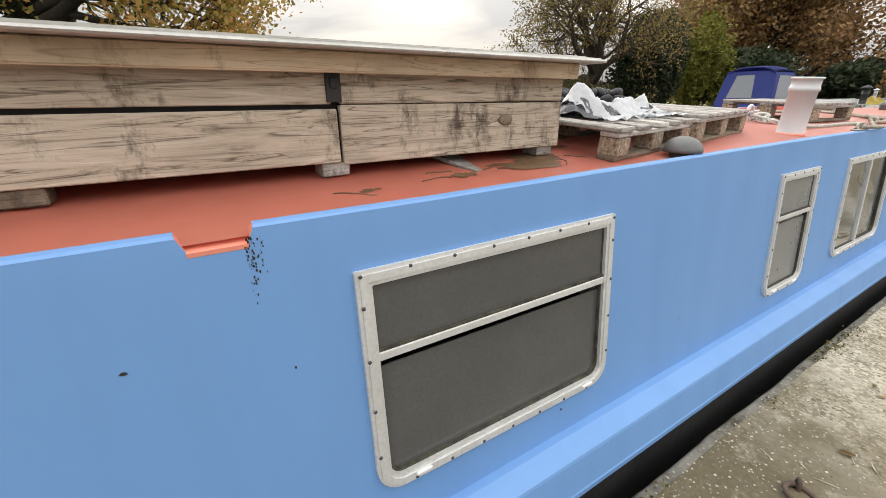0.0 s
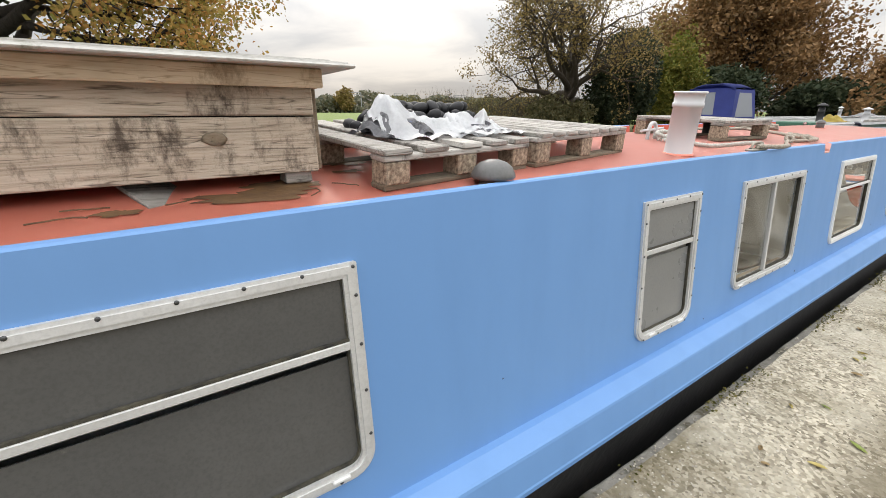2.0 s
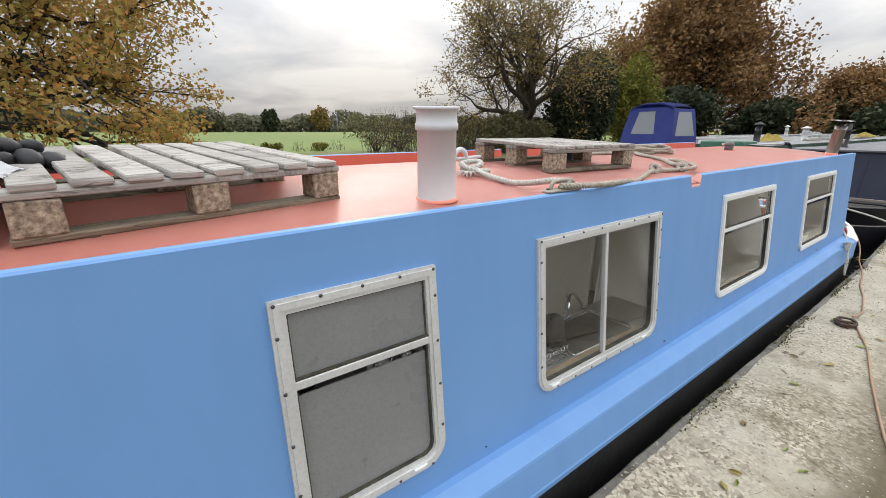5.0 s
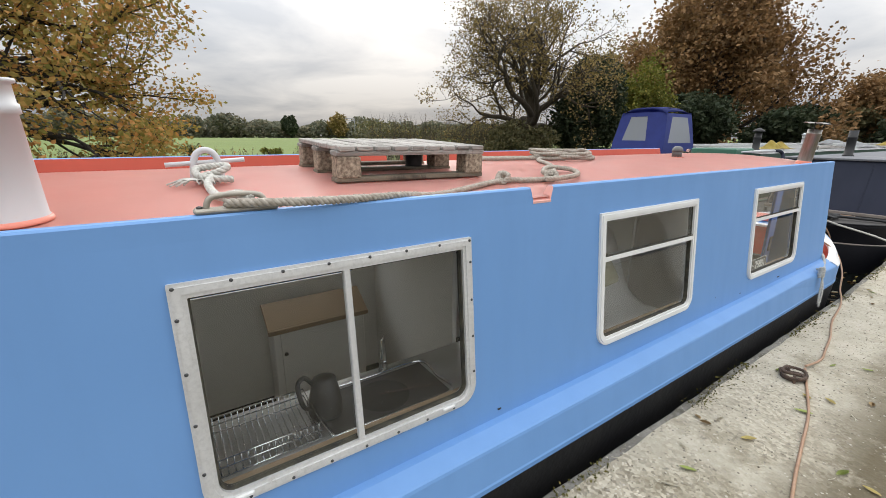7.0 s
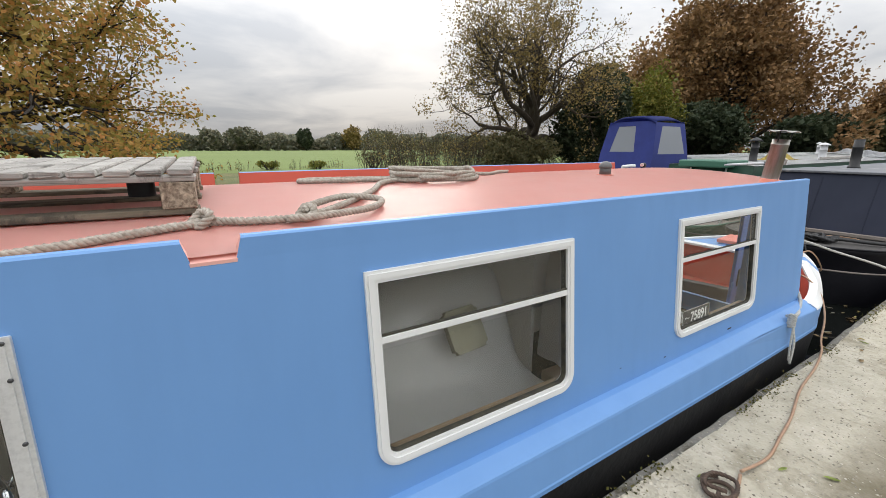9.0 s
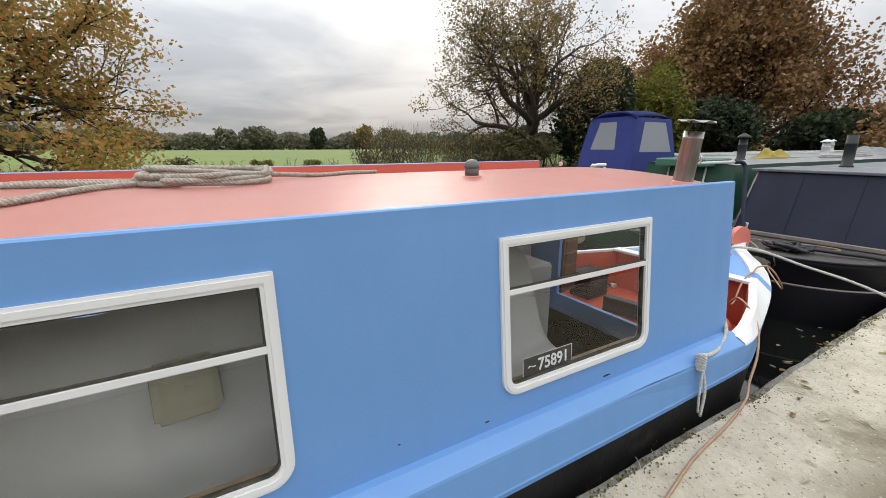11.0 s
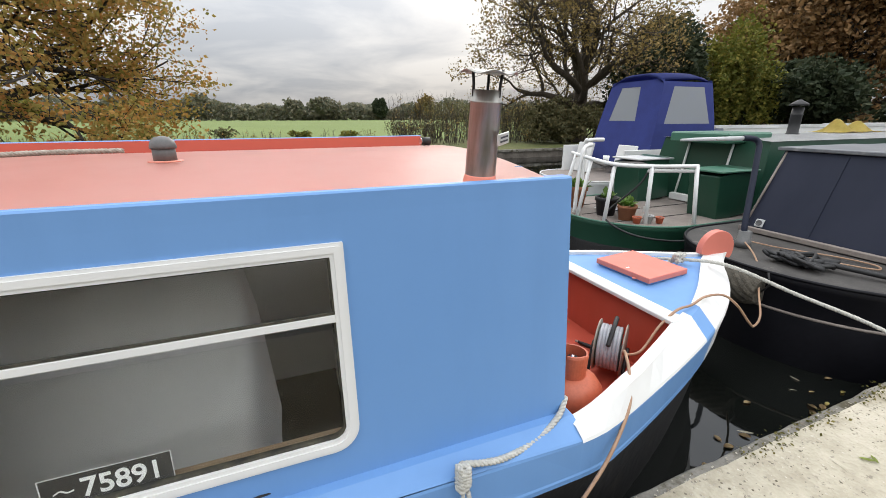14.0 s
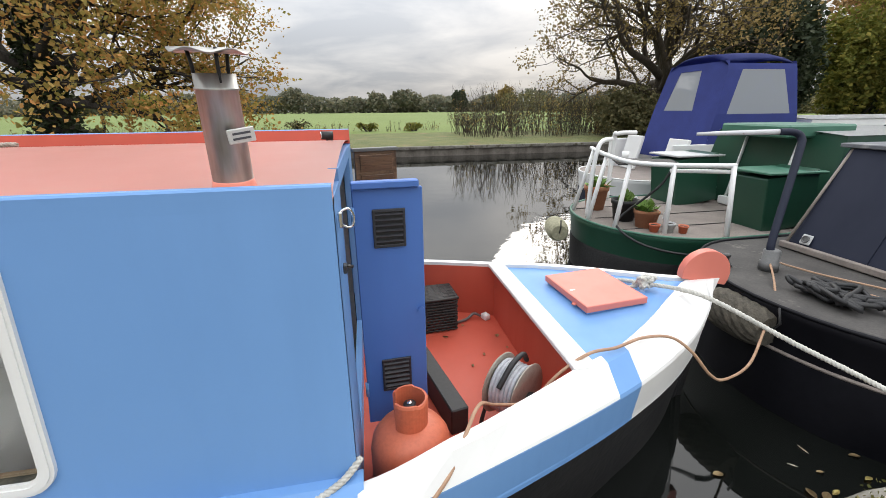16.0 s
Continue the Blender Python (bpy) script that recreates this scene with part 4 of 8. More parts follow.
# the long timber crate
crate = thing("timber_crate", "long crate of weathered boards standing on blocks on the roof", "crate", "", pose(0.31, 0, 0.0545) @ Matrix.Scale(0.957, 4))
CY0, CY1 = 0.355, 1.30          # front and back faces
CX0, CXM, CX1 = -1.45, 0.235, 1.165
ZB = 1.315
for a, b, z0, z1, k in ((CX0, CXM - 0.004, ZB - 0.002, ZB + 0.153, 1), (CX0, CXM - 0.02, ZB + 0.167, ZB + 0.262, 2),
                        (CXM + 0.004, CX1, ZB - 0.008, ZB + 0.165, 3), (CXM + 0.004, CX1, ZB + 0.168, ZB + 0.262, 5)):
    plank("board", crate, ((a + b) / 2, CY0 - 0.012, (z0 + z1) / 2), (b - a, 0.025, z1 - z0), OLDWOOD, seed=k)
for z0, z1 in ((ZB - 0.005, ZB + 0.085), (ZB + 0.088, ZB + 0.168), (ZB + 0.171, ZB + 0.262)):
    plank("board", crate, (CX1 - 0.013, (CY0 + CY1) / 2, (z0 + z1) / 2), (0.026, CY1 - CY0, z1 - z0), PALWOOD, seed=int(z0 * 100))
    plank("board", crate, ((CX0 + CX1) / 2, CY1 + 0.013, (z0 + z1) / 2), (CX1 - CX0, 0.025, z1 - z0), OLDWOOD, seed=int(z0 * 90))
plank("corner_post", crate, (CX1 - 0.005, CY0 + 0.02, ZB + 0.13), (0.045, 0.045, 0.27), DARKWOOD)
plank("inner_liner", crate, ((CX0 + CX1) / 2, CY0 + 0.02, ZB + 0.13), (CX1 - CX0 - 0.1, 0.012, 0.24), RUBBER)
plank("crate_floor", crate, ((CX0 + CX1) / 2, (CY0 + CY1) / 2, ZB + 0.004), (CX1 - CX0 - 0.06, CY1 - CY0, 0.018), DARKWOOD)
for bx in (-1.2, -0.5, CXM - 0.02, 1.10):
    for by in (CY0 + 0.03, CY1 - 0.06):
        hgt = ZB - 0.003 - roof_on(by)
        plank("foot", crate, (bx, by, roof_on(by) + hgt / 2), (0.085, 0.09, hgt), PALWOOD if bx > 0 else DARKWOOD)
# lid: sloping board with a pine fascia
fz = ZB + 0.262
plank("fascia", crate, ((CX0 + 1.185) / 2, CY0 - 0.07, fz + 0.015), (1.185 - CX0, 0.022, 0.055), TANWOOD, label="pale pine fascia board")
plank("fascia", crate, (1.175, (CY0 + CY1) / 2 - 0.03, fz + 0.012), (0.022, CY1 - CY0, 0.05), TANWOOD)
plank("lid_board", crate, ((CX0 + 1.272) / 2, (CY0 + CY1) / 2 - 0.02, fz + 0.048), (1.272 - CX0, CY1 - CY0 + 0.24, 0.010), FELT, label="peeling grey lid board")
for k in range(3):
    plank("lid_layer", crate, ((CX0 + 1.262) / 2 - 0.02 * k, (CY0 + CY1) / 2 - 0.015 + 0.01 * k, fz + 0.057 + 0.004 * k), (1.245 - CX0, CY1 - CY0 + 0.22 - 0.02 * k, 0.003), FELT)
bm = BM(); box(bm, (0, 0, 0), (0.045, 0.006, 0.085), bevel=0.002)
box(bm, (0.0, -0.004, 0.01), (0.02, 0.008, 0.03), bevel=0.002)
hp = part("hasp", bm, RUBBER, crate, "black iron hasp")
hp.matrix_basis = pose(CXM - 0.012, CY0 - 0.028, ZB + 0.215)
bm = BM()
lathe(bm, (0, 0, 0), [(0.022, 0.0), (0.018, 0.010), (0.008, 0.004)], 9)
for v in bm.verts:
    v.co.x *= 1.5
    v.co += Vector((random.uniform(-1, 1), random.uniform(-1, 1), random.uniform(-1, 1))) * 0.003
kn = part("knot", bm, DARKWOOD, crate, "dark broken knot")
kn.matrix_basis = pose(0.87, CY0 - 0.024, ZB + 0.105, 90)
# wedge of scrap wood under the crate
sc = plank("scrap_board", None, (0.98, 0.383, 1.272), (0.14, 0.26, 0.014), PALWOOD, (12, 6, 24))
tagged(sc, "scrap of grey board wedged under the crate", "board")


def make_pallet(name, label, m, W_, D_, H_, boards, legs=3, group="pallets on the roof"):
    """A timber pallet: deck boards run across, on bearers, blocks and bottom runners."""
    th = thing(name, label, "pallet", group, m)
    top = H_
    for k, (x, w) in enumerate(boards):
        plank("deck_board", th, (x, D_ / 2, top - 0.010), (w, D_, 0.020), PALWOOD, (0, 0, random.uniform(-0.6, 0.6)), seed=k)
    ys = [0.05, D_ / 2, D_ - 0.05]
    xs_ = [0.055 + (W_ - 0.11) * k / (legs - 1) for k in range(legs)]
    for y in ys:
        plank("bearer", th, (W_ / 2, y, top - 0.031), (W_, 0.09, 0.020), PALWOOD, seed=int(y * 50))
        plank("runner", th, (W_ / 2, y, 0.010), (W_, 0.085, 0.020), DARKWOOD, seed=int(y * 60))
        for x in xs_:
            plank("block", th, (x, y, 0.02 + (top - 0.062) / 2), (0.10, 0.09, top - 0.062), CHIP, seed=int(x * 90))
    return th


tilt = math.degrees(math.atan2(roof_z(0.7) - roof_z(0.25), 0.45))
make_pallet("pallet", "grey pallet with gaps between its boards, holding coal sacks", pose(1.579, 0.150, roof_z(0.165) + 0.001, tilt * 0.75, -tilt * 0.12, 9) @ Matrix.Scale(0.957, 4), 0.765, 0.98, 0.137,
            [(0.058, 0.115), (0.225, 0.115), (0.40, 0.105), (0.56, 0.10), (0.705, 0.10)])
make_pallet("pallet", "grey pallet with close-set boards beside the coal sacks", pose(2.335, 0.245, roof_z(0.26) + 0.001, tilt * 0.55, -tilt * 0.12, 10) @ Matrix.Scale(0.957, 4), 0.88, 0.98, 0.150,
            [(0.06 + 0.109 * k, 0.085) for k in range(8)])
make_pallet("pallet", "small grey pallet standing on its blocks on the bare roof", pose(4.42, 0.45, roof_z(0.47) + 0.001, tilt * 0.4, 0, -3), 0.74, 0.72, 0.150,
            [(0.045 + 0.0815 * k, 0.068) for k in range(9)], legs=2)

# coal heap: egg-shaped briquettes
COAL = speckled("coal_briquette", (0.010, 0.010, 0.012), (0.022, 0.022, 0.025), 0.6, 12, 70, 0.3, 0.003)
heap = thing("coal_heap", "heap of black egg-shaped coal briquettes on the pallet", "coal", "", pose(2.055, 0.715, 1.398) @ Matrix.Scale(0.957, 4))
rnd = random.Random(5)
egg = None
cells = []
for layer, (rx, ry, nn) in enumerate(((0.37, 0.20, 52), (0.31, 0.15, 36), (0.22, 0.10, 20))):
    for k in range(nn):
        for _ in range(40):
            a, r = rnd.uniform(0, 6.283), rnd.random() ** 0.5
            p = Vector((rx * r * math.cos(a), ry * r * math.sin(a), 0.03 + layer * 0.038 + rnd.uniform(-0.008, 0.008)))
            if all((p - q).length > 0.043 for q in cells):
                cells.append(p)
                break
for p in cells:
    if egg is None:
        bm = BM()
        bmesh.ops.create_icosphere(bm, subdivisions=2, radius=1.0)
        for v in bm.verts:
            v.co = Vector((v.co.x * 0.042, v.co.y * 0.034, v.co.z * 0.026))
        o = part("briquette", bm, COAL, heap, "", True)
        egg = o.data
    else:
        o = new("briquette", egg)
        o.parent = heap
    o.matrix_basis = pose(p.x, p.y, p.z, rnd.uniform(-40, 40), rnd.uniform(-40, 40), rnd.uniform(0, 180))

PLASTIC = speckled("white_plastic_sack", (0.78, 0.79, 0.81), (0.86, 0.87, 0.88), 0.35, 8, 60, 0.3, 0.006, dirt=(0.30, 0.30, 0.33), dirt_scale=7, dirt_at=0.63)
DIRTYSACK = speckled("sooty_plastic_sack", (0.16, 0.16, 0.18), (0.34, 0.34, 0.36), 0.4, 9, 60, 0.4, 0.006, dirt=(0.05, 0.05, 0.055), dirt_scale=9, dirt_at=0.52)
INK = speckled("sack_print", (0.05, 0.05, 0.06), (0.10, 0.10, 0.12), 0.5, 8, 60, 0.0)
INKBLUE = speckled("sack_print_blue", (0.20, 0.22, 0.42), (0.24, 0.26, 0.48), 0.5, 8, 60, 0.0)


def make_sack(name, c, size, peaks, label, mat, seed, rot=0):
    """A crumpled, emptied sack: a folded sheet with humps and creases."""
    bm = BM()
    nu, nv = 44, 26
    rows = []
    for i in range(nu + 1):
        u = i / nu
        row = []
        for j in range(nv + 1):
            v = j / nv
            x, y = (u - 0.5) * size[0], (v - 0.5) * size[1]
            x += 0.03 * noise.noise(Vector((u * 3, v * 3, seed)))
            y += 0.035 * noise.noise(Vector((u * 3, v * 3, seed + 9)))
            z = 0.012
            for px, py, ph, pr in peaks:
                d = ((u - px) ** 2 * (size[0] / size[1]) ** 2 + (v - py) ** 2) ** 0.5
                z += ph * math.exp(-(d / pr) ** 2)
            cr = noise.noise(Vector((u * 7 + seed, v * 4, seed * 2.0)))
            cr2 = abs(noise.noise(Vector((u * 13, v * 9 + seed, 3.0 + seed))))
            z += (0.022 * cr + 0.022 * (0.4 - cr2)) * (0.4 + min(1, z / 0.05))
            row.append((x, y, max(0.004, z)))
        rows.append(row)
    vs = quad_strip(bm, rows)
    for f in bm.faces:
        f.smooth = True
    bmesh.ops.solidify(bm, geom=bm.faces[:], thickness=0.004)
    o = tagged(link_mesh(name, bm, mat), label, "sack", "emptied coal sacks")
    o.matrix_basis = pose(*c, 0, 0, rot)
    return o


PZ = 1.386
s1 = make_sack("coal_sack", (1.915, 0.465, PZ - 0.004), (0.44, 0.28), [(0.16, 0.72, 0.15, 0.32), (0.5, 0.8, 0.07, 0.3), (0.85, 0.6, 0.05, 0.25)], "crumpled white plastic coal sack on the pallet", PLASTIC, 3, 4)
s2 = make_sack("coal_sack", (2.185, 0.455, PZ + 0.004), (0.32, 0.25), [(0.2, 0.75, 0.08, 0.25), (0.65, 0.8, 0.075, 0.3)], "torn white coal sack with printed lettering", PLASTIC, 11, -8)
s3 = make_sack("coal_sack", (1.765, 0.485, PZ - 0.004), (0.25, 0.24), [(0.3, 0.6, 0.07, 0.3), (0.8, 0.4, 0.05, 0.3)], "sooty grey end of a coal sack", DIRTYSACK, 6, 15)


def sack_z(x, y, ob):
    """Height of a sack's top under a point."""
    loc = ob.matrix_basis.inverted() @ Vector((x, y, 0))
    best = min(ob.data.vertices, key=lambda v: (v.co.x - loc.x) ** 2 + (v.co.y - loc.y) ** 2 - v.co.z * 0.002)
    return ob.matrix_basis.translation.z + best.co.z


# unreadable print on the sacks as plain bars
for ob, mat_, rows_ in ((s2, INK, ((1.86, 0.38, 0.020, 0.016), (1.89, 0.385, 0.018, 0.02), (1.92, 0.38, 0.02, 0.018), (1.95, 0.375, 0.018, 0.022), (1.99, 0.37, 0.02, 0.02), (2.02, 0.36, 0.016, 0.02), (1.90, 0.415, 0.10, 0.004), (1.96, 0.42, 0.06, 0.004))), (s1, INKBLUE, ((1.60, 0.40, 0.028, 0.006), (1.605, 0.415, 0.008, 0.03), (1.60, 0.435, 0.03, 0.006), (1.55, 0.42, 0.03, 0.006)))):
    bm = BM()
    for x, y, w_, h_ in rows_:
        x, y = 0.36 + 0.957 * x, 0.045 + 0.957 * y
        vs = [bm.verts.new((x + dx * w_, y + dy * h_, sack_z(x + dx * w_, y + dy * h_, ob) + 0.004)) for dx, dy in ((-0.5, -0.5), (0.5, -0.5), (0.5, 0.5), (-0.5, 0.5))]
        bm.faces.new(vs)
    o = link_mesh("print", bm, mat_, ob)
    o.matrix_parent_inverse = ob.matrix_basis.inverted()

# mushroom vent by the edge
mv = thing("mushroom_vent", "grey domed mushroom vent on the roof edge", "roof vent", "", pose(1.985, 0.118, roof_z(0.118) - 0.002))
GREYPAINT = speckled("grey_enamel", (0.10, 0.10, 0.10), (0.14, 0.14, 0.135), 0.4, 6, 80, 0.1, 0.002, dirt=(0.12, 0.11, 0.10), dirt_scale=8, dirt_at=0.62)
bm = BM(); lathe(bm, (0, 0, 0), [(0.062, 0), (0.060, 0.005), (0.05, 0.006), (0.05, 0.035)], 28); part("neck", bm, GREYPAINT, mv)
bm = BM(); lathe(bm, (0, 0, 0), [(0.02, 0.030), (0.076, 0.028), (0.080, 0.034), (0.078, 0.044), (0.068, 0.066), (0.048, 0.083), (0.022, 0.092), (0.001, 0.094)], 32); part("dome", bm, GREYPAINT, mv)

# white stove chimney
WORNWHITE = paint("worn_white_paint", (0.52, 0.525, 0.54), (0.62, 0.625, 0.63), 0.45, 0.04, (0.30, 0.22, 0.20), 0.66)
ch = thing("chimney", "white-painted steel chimney with a chipped red foot", "chimney", "", pose(3.500, 0.265, roof_z(0.265) - 0.004, 3, -2.0, 0))
bm = BM(); lathe(bm, (0, 0, 0), [(0.078, 0), (0.077, 0.012), (0.073, 0.018), (0.0725, 0.26), (0.079, 0.262), (0.079, 0.285), (0.075, 0.287), (0.075, 0.330), (0.083, 0.333), (0.085, 0.338), (0.083, 0.343), (0.070, 0.343), (0.070, 0.02)], 32); part("pipe", bm, WORNWHITE, ch)
bm = BM(); lathe(bm, (0, 0, 0), [(0.082, 0), (0.081, 0.005), (0.079, 0.012), (0.0755, 0.014)], 32); part("collar", bm, RED, ch, "chipped red collar")

# small vents
for x, y, lab, r in ((7.79, 0.81, "grey tube vent with a domed cap on the roof", 0.042), (4.98, 0.80, "black tube vent under the small pallet", 0.045)):
    v = thing("tube_vent", lab, "roof vent", "", pose(x, y, roof_z(y) - 0.002))
    if x > 6:
        bm = BM(); lathe(bm, (0, 0, 0), [(r * 1.5, 0), (r * 1.5, 0.004), (r * 1.05, 0.006)], 20); part("flange", bm, RED, v)
        bm = BM(); lathe(bm, (0, 0, 0), [(r, 0.004), (r * 0.98, 0.055), (r * 0.9, 0.056)], 24); part("tube", bm, RUBBER if x < 6 else GREYPAINT, v)
        bm = BM(); lathe(bm, (0, 0, 0), [(r * 0.9, 0.052), (r * 1.13, 0.053), (r * 1.14, 0.062), (r * 1.0, 0.082), (r * 0.6, 0.097), (0.001, 0.102)], 24); part("cap", bm, GREYPAINT, v)
    else:
        bm = BM(); lathe(bm, (0, 0, 0), [(r * 1.2, 0), (r * 1.2, 0.005), (r, 0.008), (r, 0.09), (r * 1.1, 0.092), (r * 1.1, 0.11), (r * 0.7, 0.112)], 24); part("tube", bm, RUBBER, v)

# stainless flue with a cowl
INOX, n_, l_, b_ = material("stained_stainless", 0.36, 1.0)
tarn = noise_node(n_, l_, 5, 4, 0.6, (3, 3, 0.5))
l_.new(ramp_node(n_, l_, tarn, [(0.3, (0.20, 0.185, 0.16)), (0.7, (0.46, 0.46, 0.44))]), b_.inputs["Base Color"])
FLUEX, FLUEY = 8.906, 0.182
fl = thing("flue", "tall stained stainless flue with a rain cowl by the roof edge", "flue", "", pose(FLUEX, FLUEY, roof_z(FLUEY) - 0.006, 5.0, 1.0, 0))
bm = BM(); lathe(bm, (0, 0, 0), [(0.062, 0), (0.058, 0.012), (0.056, 0.02), (0.054, 0.28), (0.057, 0.281), (0.057, 0.286), (0.054, 0.287), (0.054, 0.322), (0.050, 0.322), (0.050, 0.02)], 28); part("pipe", bm, INOX, fl)
bm = BM(); lathe(bm, (0, 0, 0), [(0.064, 0), (0.063, 0.006), (0.0575, 0.028), (0.0555, 0.034)], 28); part("foot", bm, RED, fl, "patchy red paint at the foot")
for k in range(3):
    a = radians(60 + 120 * k)
    bm = BM(); sweep(bm, [(0.050 * math.cos(a), 0.050 * math.sin(a), 0.30), (0.052 * math.cos(a), 0.052 * math.sin(a), 0.345), (0.058 * math.cos(a), 0.058 * math.sin(a), 0.385)], 0.005, 6); part("stay", bm, RUBBER, fl)
bm = BM()
prof = []
rings = []
for r, h in ((0.10, 0.3755), (0.099, 0.378), (0.06, 0.382), (0.02, 0.384)):
    rings.append([bm.verts.new((r * math.cos(2 * math.pi * k / 36), r * math.sin(2 * math.pi * k / 36), h + (0.006 * math.sin(k * 2 * math.pi / 6) * r / 0.1))) for k in range(36)])
for a, b in zip(rings, rings[1:]):
    for k in range(36):
        bm.faces.new((a[k], a[(k + 1) % 36], b[(k + 1) % 36], b[k])).smooth = True
bm.faces.new(rings[-1]); bm.faces.new(rings[0][::-1])
part("cowl", bm, INOX, fl, "wavy steel rain cowl")
bm = BM(); box(bm, (0.055, -0.046, 0.165), (0.072, 0.008, 0.040), (0, -6, 30), 0.002)
part("maker_plate", bm, ALU, fl, "bent aluminium name plate")
bm = BM()
for k in range(2):
    box(bm, (0.0575, -0.0505, 0.158 + k * 0.014), (0.048, 0.0015, 0.006), (0, -6, 30))
part("plate_lettering", bm, INK, fl)

# ropes
ROPE, n_, l_, b_ = material("old_rope", 0.9)
tc_ = n_.new("ShaderNodeTexCoord")
rn = noise_node(n_, l_, 60, 3, 0.6)
l_.new(ramp_node(n_, l_, rn, [(0.3, (0.26, 0.225, 0.18)), (0.7, (0.46, 0.42, 0.36))]), b_.inputs["Base Color"])
ROPEW, n_, l_, b_ = material("pale_rope", 0.9)
rn = noise_node(n_, l_, 60, 3, 0.6)
l_.new(ramp_node(n_, l_, rn, [(0.3, (0.40, 0.39, 0.35)), (0.7, (0.60, 0.59, 0.54))]), b_.inputs["Base Color"])


def rope_mesh(bm, pts, r=0.012, pitch=0.05, n=8, smooth_n=10):
    """A three-strand laid rope along a line."""
    line = curve_points(pts, smooth_n)
    dist = [0.0]
    for a, b in zip(line, line[1:]):
        dist.append(dist[-1] + (b - a).length)
    total = dist[-1]
    steps = max(6, int(total / (pitch / 6)))
    fine, k = [], 0
    for i in range(steps + 1):
        d = total * i / steps
        while k < len(dist) - 2 and dist[k + 1] < d:
            k += 1
        t = 0 if dist[k + 1] == dist[k] else (d - dist[k]) / (dist[k + 1] - dist[k])
        fine.append(line[k].lerp(line[k + 1], t))
    for s in range(3):
        u = None
        strand = []
        for i, p in enumerate(fine):
            d = (fine[min(i + 1, steps)] - fine[max(i - 1, 0)]).normalized()
            u = frame_of(d)[0] if u is None else (u - d * u.dot(d)).normalized()
            w = d.cross(u)
            a = 2 * math.pi * (total * i / steps / pitch + s / 3)
            strand.append(p + (math.cos(a) * u + math.sin(a) * w) * r * 0.52)
        sweep(bm, strand, r * 0.56, 5)
    return bm


def rz(x, y, up=0.014):
    return (x, y, roof_z(y) + up)


rope1 = thing("mooring_rope", "old beige rope lying coiled along the red roof", "rope")
bm = BM()
rope_mesh(bm, [(3.96, 0.045, 1.295), (4.02, 0.03, 1.293), (4.2, 0.018, 1.285), (4.5, 0.06, 1.275), rz(4.73, 0.14), rz(5.14, 0.27), rz(5.3, 0.25), rz(5.46, 0.25), rz(5.62, 0.36), rz(5.85, 0.60), rz(6.0, 0.84), rz(6.15, 0.95)], 0.0135)
part("line", bm, ROPE, rope1)
bm = BM()
def loops(cx, cy, a, b, turns, z0, jitter, seed, ph=0.0):
    r_ = random.Random(seed)
    out = []
    for i in range(int(turns * 12)):
        t = 2 * math.pi * i / 12 + ph
        k = 1 + jitter * r_.uniform(-1, 1)
        x, y = cx + a * k * math.cos(t), cy + b * k * math.sin(t)
        out.append((x, y, roof_z(y) + z0 + 0.020 * (i // 12) * 0.8 + r_.uniform(0, 0.008)))
    return out
rope_mesh(bm, loops(6.42, 0.98, 0.26, 0.17, 3.5, 0.014, 0.14, 3) + [rz(6.9, 1.15), rz(7.2, 1.35), rz(7.45, 1.52)], 0.0135, n=6, smooth_n=5)
part("coil", bm, ROPE, rope1)
bm = BM()
rope_mesh(bm, [rz(6.3, 0.86), rz(6.1, 1.00), rz(5.85, 1.05), rz(5.65, 1.12), rz(5.75, 1.25), rz(6.0, 1.16), rz(6.2, 1.08)], 0.0135, smooth_n=6)
part("bight", bm, ROPE, rope1)
bm = BM()
rope_mesh(bm, [rz(5.40, 0.22, 0.02), rz(5.50, 0.19, 0.03), rz(5.72, 0.28, 0.02), rz(5.80, 0.40, 0.02), rz(5.66, 0.44, 0.03), rz(5.50, 0.33, 0.03), rz(5.46, 0.24, 0.04)], 0.0135, smooth_n=6)
part("loop", bm, ROPE, rope1)
for kx, ky in ((5.16, 0.27), (5.47, 0.25)):
    bm = BM()
    pts = [rz(kx - 0.035, ky, 0.012), rz(kx, ky + 0.02, 0.045), rz(kx + 0.02, ky - 0.02, 0.04), rz(kx - 0.015, ky - 0.015, 0.006), rz(kx - 0.01, ky + 0.02, 0.03), rz(kx + 0.035, ky, 0.02)]
    rope_mesh(bm, pts, 0.0135, smooth_n=6)
    part("knot", bm, ROPE, rope1)

# galvanised cleat bolted over the roof edge
GALV = speckled("weathered_galvanised", (0.34, 0.31, 0.26), (0.44, 0.41, 0.35), 0.55, 12, 80, 0.3, 0.003, 0.5)
cl = thing("fairlead_cleat", "weathered metal cleat bolted on the roof edge", "cleat", "", pose(3.99, 0.055, 1.270))
bm = BM(); box(bm, (0, 0, 0.006), (0.21, 0.045, 0.014), bevel=0.005); part("base", bm, GALV, cl)
bm = BM(); sweep(bm, curve_points([(-0.075, 0, 0.012), (-0.06, 0, 0.040), (0, 0, 0.047), (0.06, 0, 0.040), (0.075, 0, 0.012)]), 0.008, 8); part("bow", bm, GALV, cl)
for dx in (-0.09, 0.09):
    bm = BM(); lathe(bm, (dx, 0, 0.012), [(0.008, 0), (0.008, 0.006), (0.003, 0.008)], 6); part("bolt", bm, STEEL, cl)
bar_ = thing("mooring_stud", "white-painted looped mooring stud on the roof", "mooring stud", "", pose(3.98, 0.72, roof_z(0.72)))
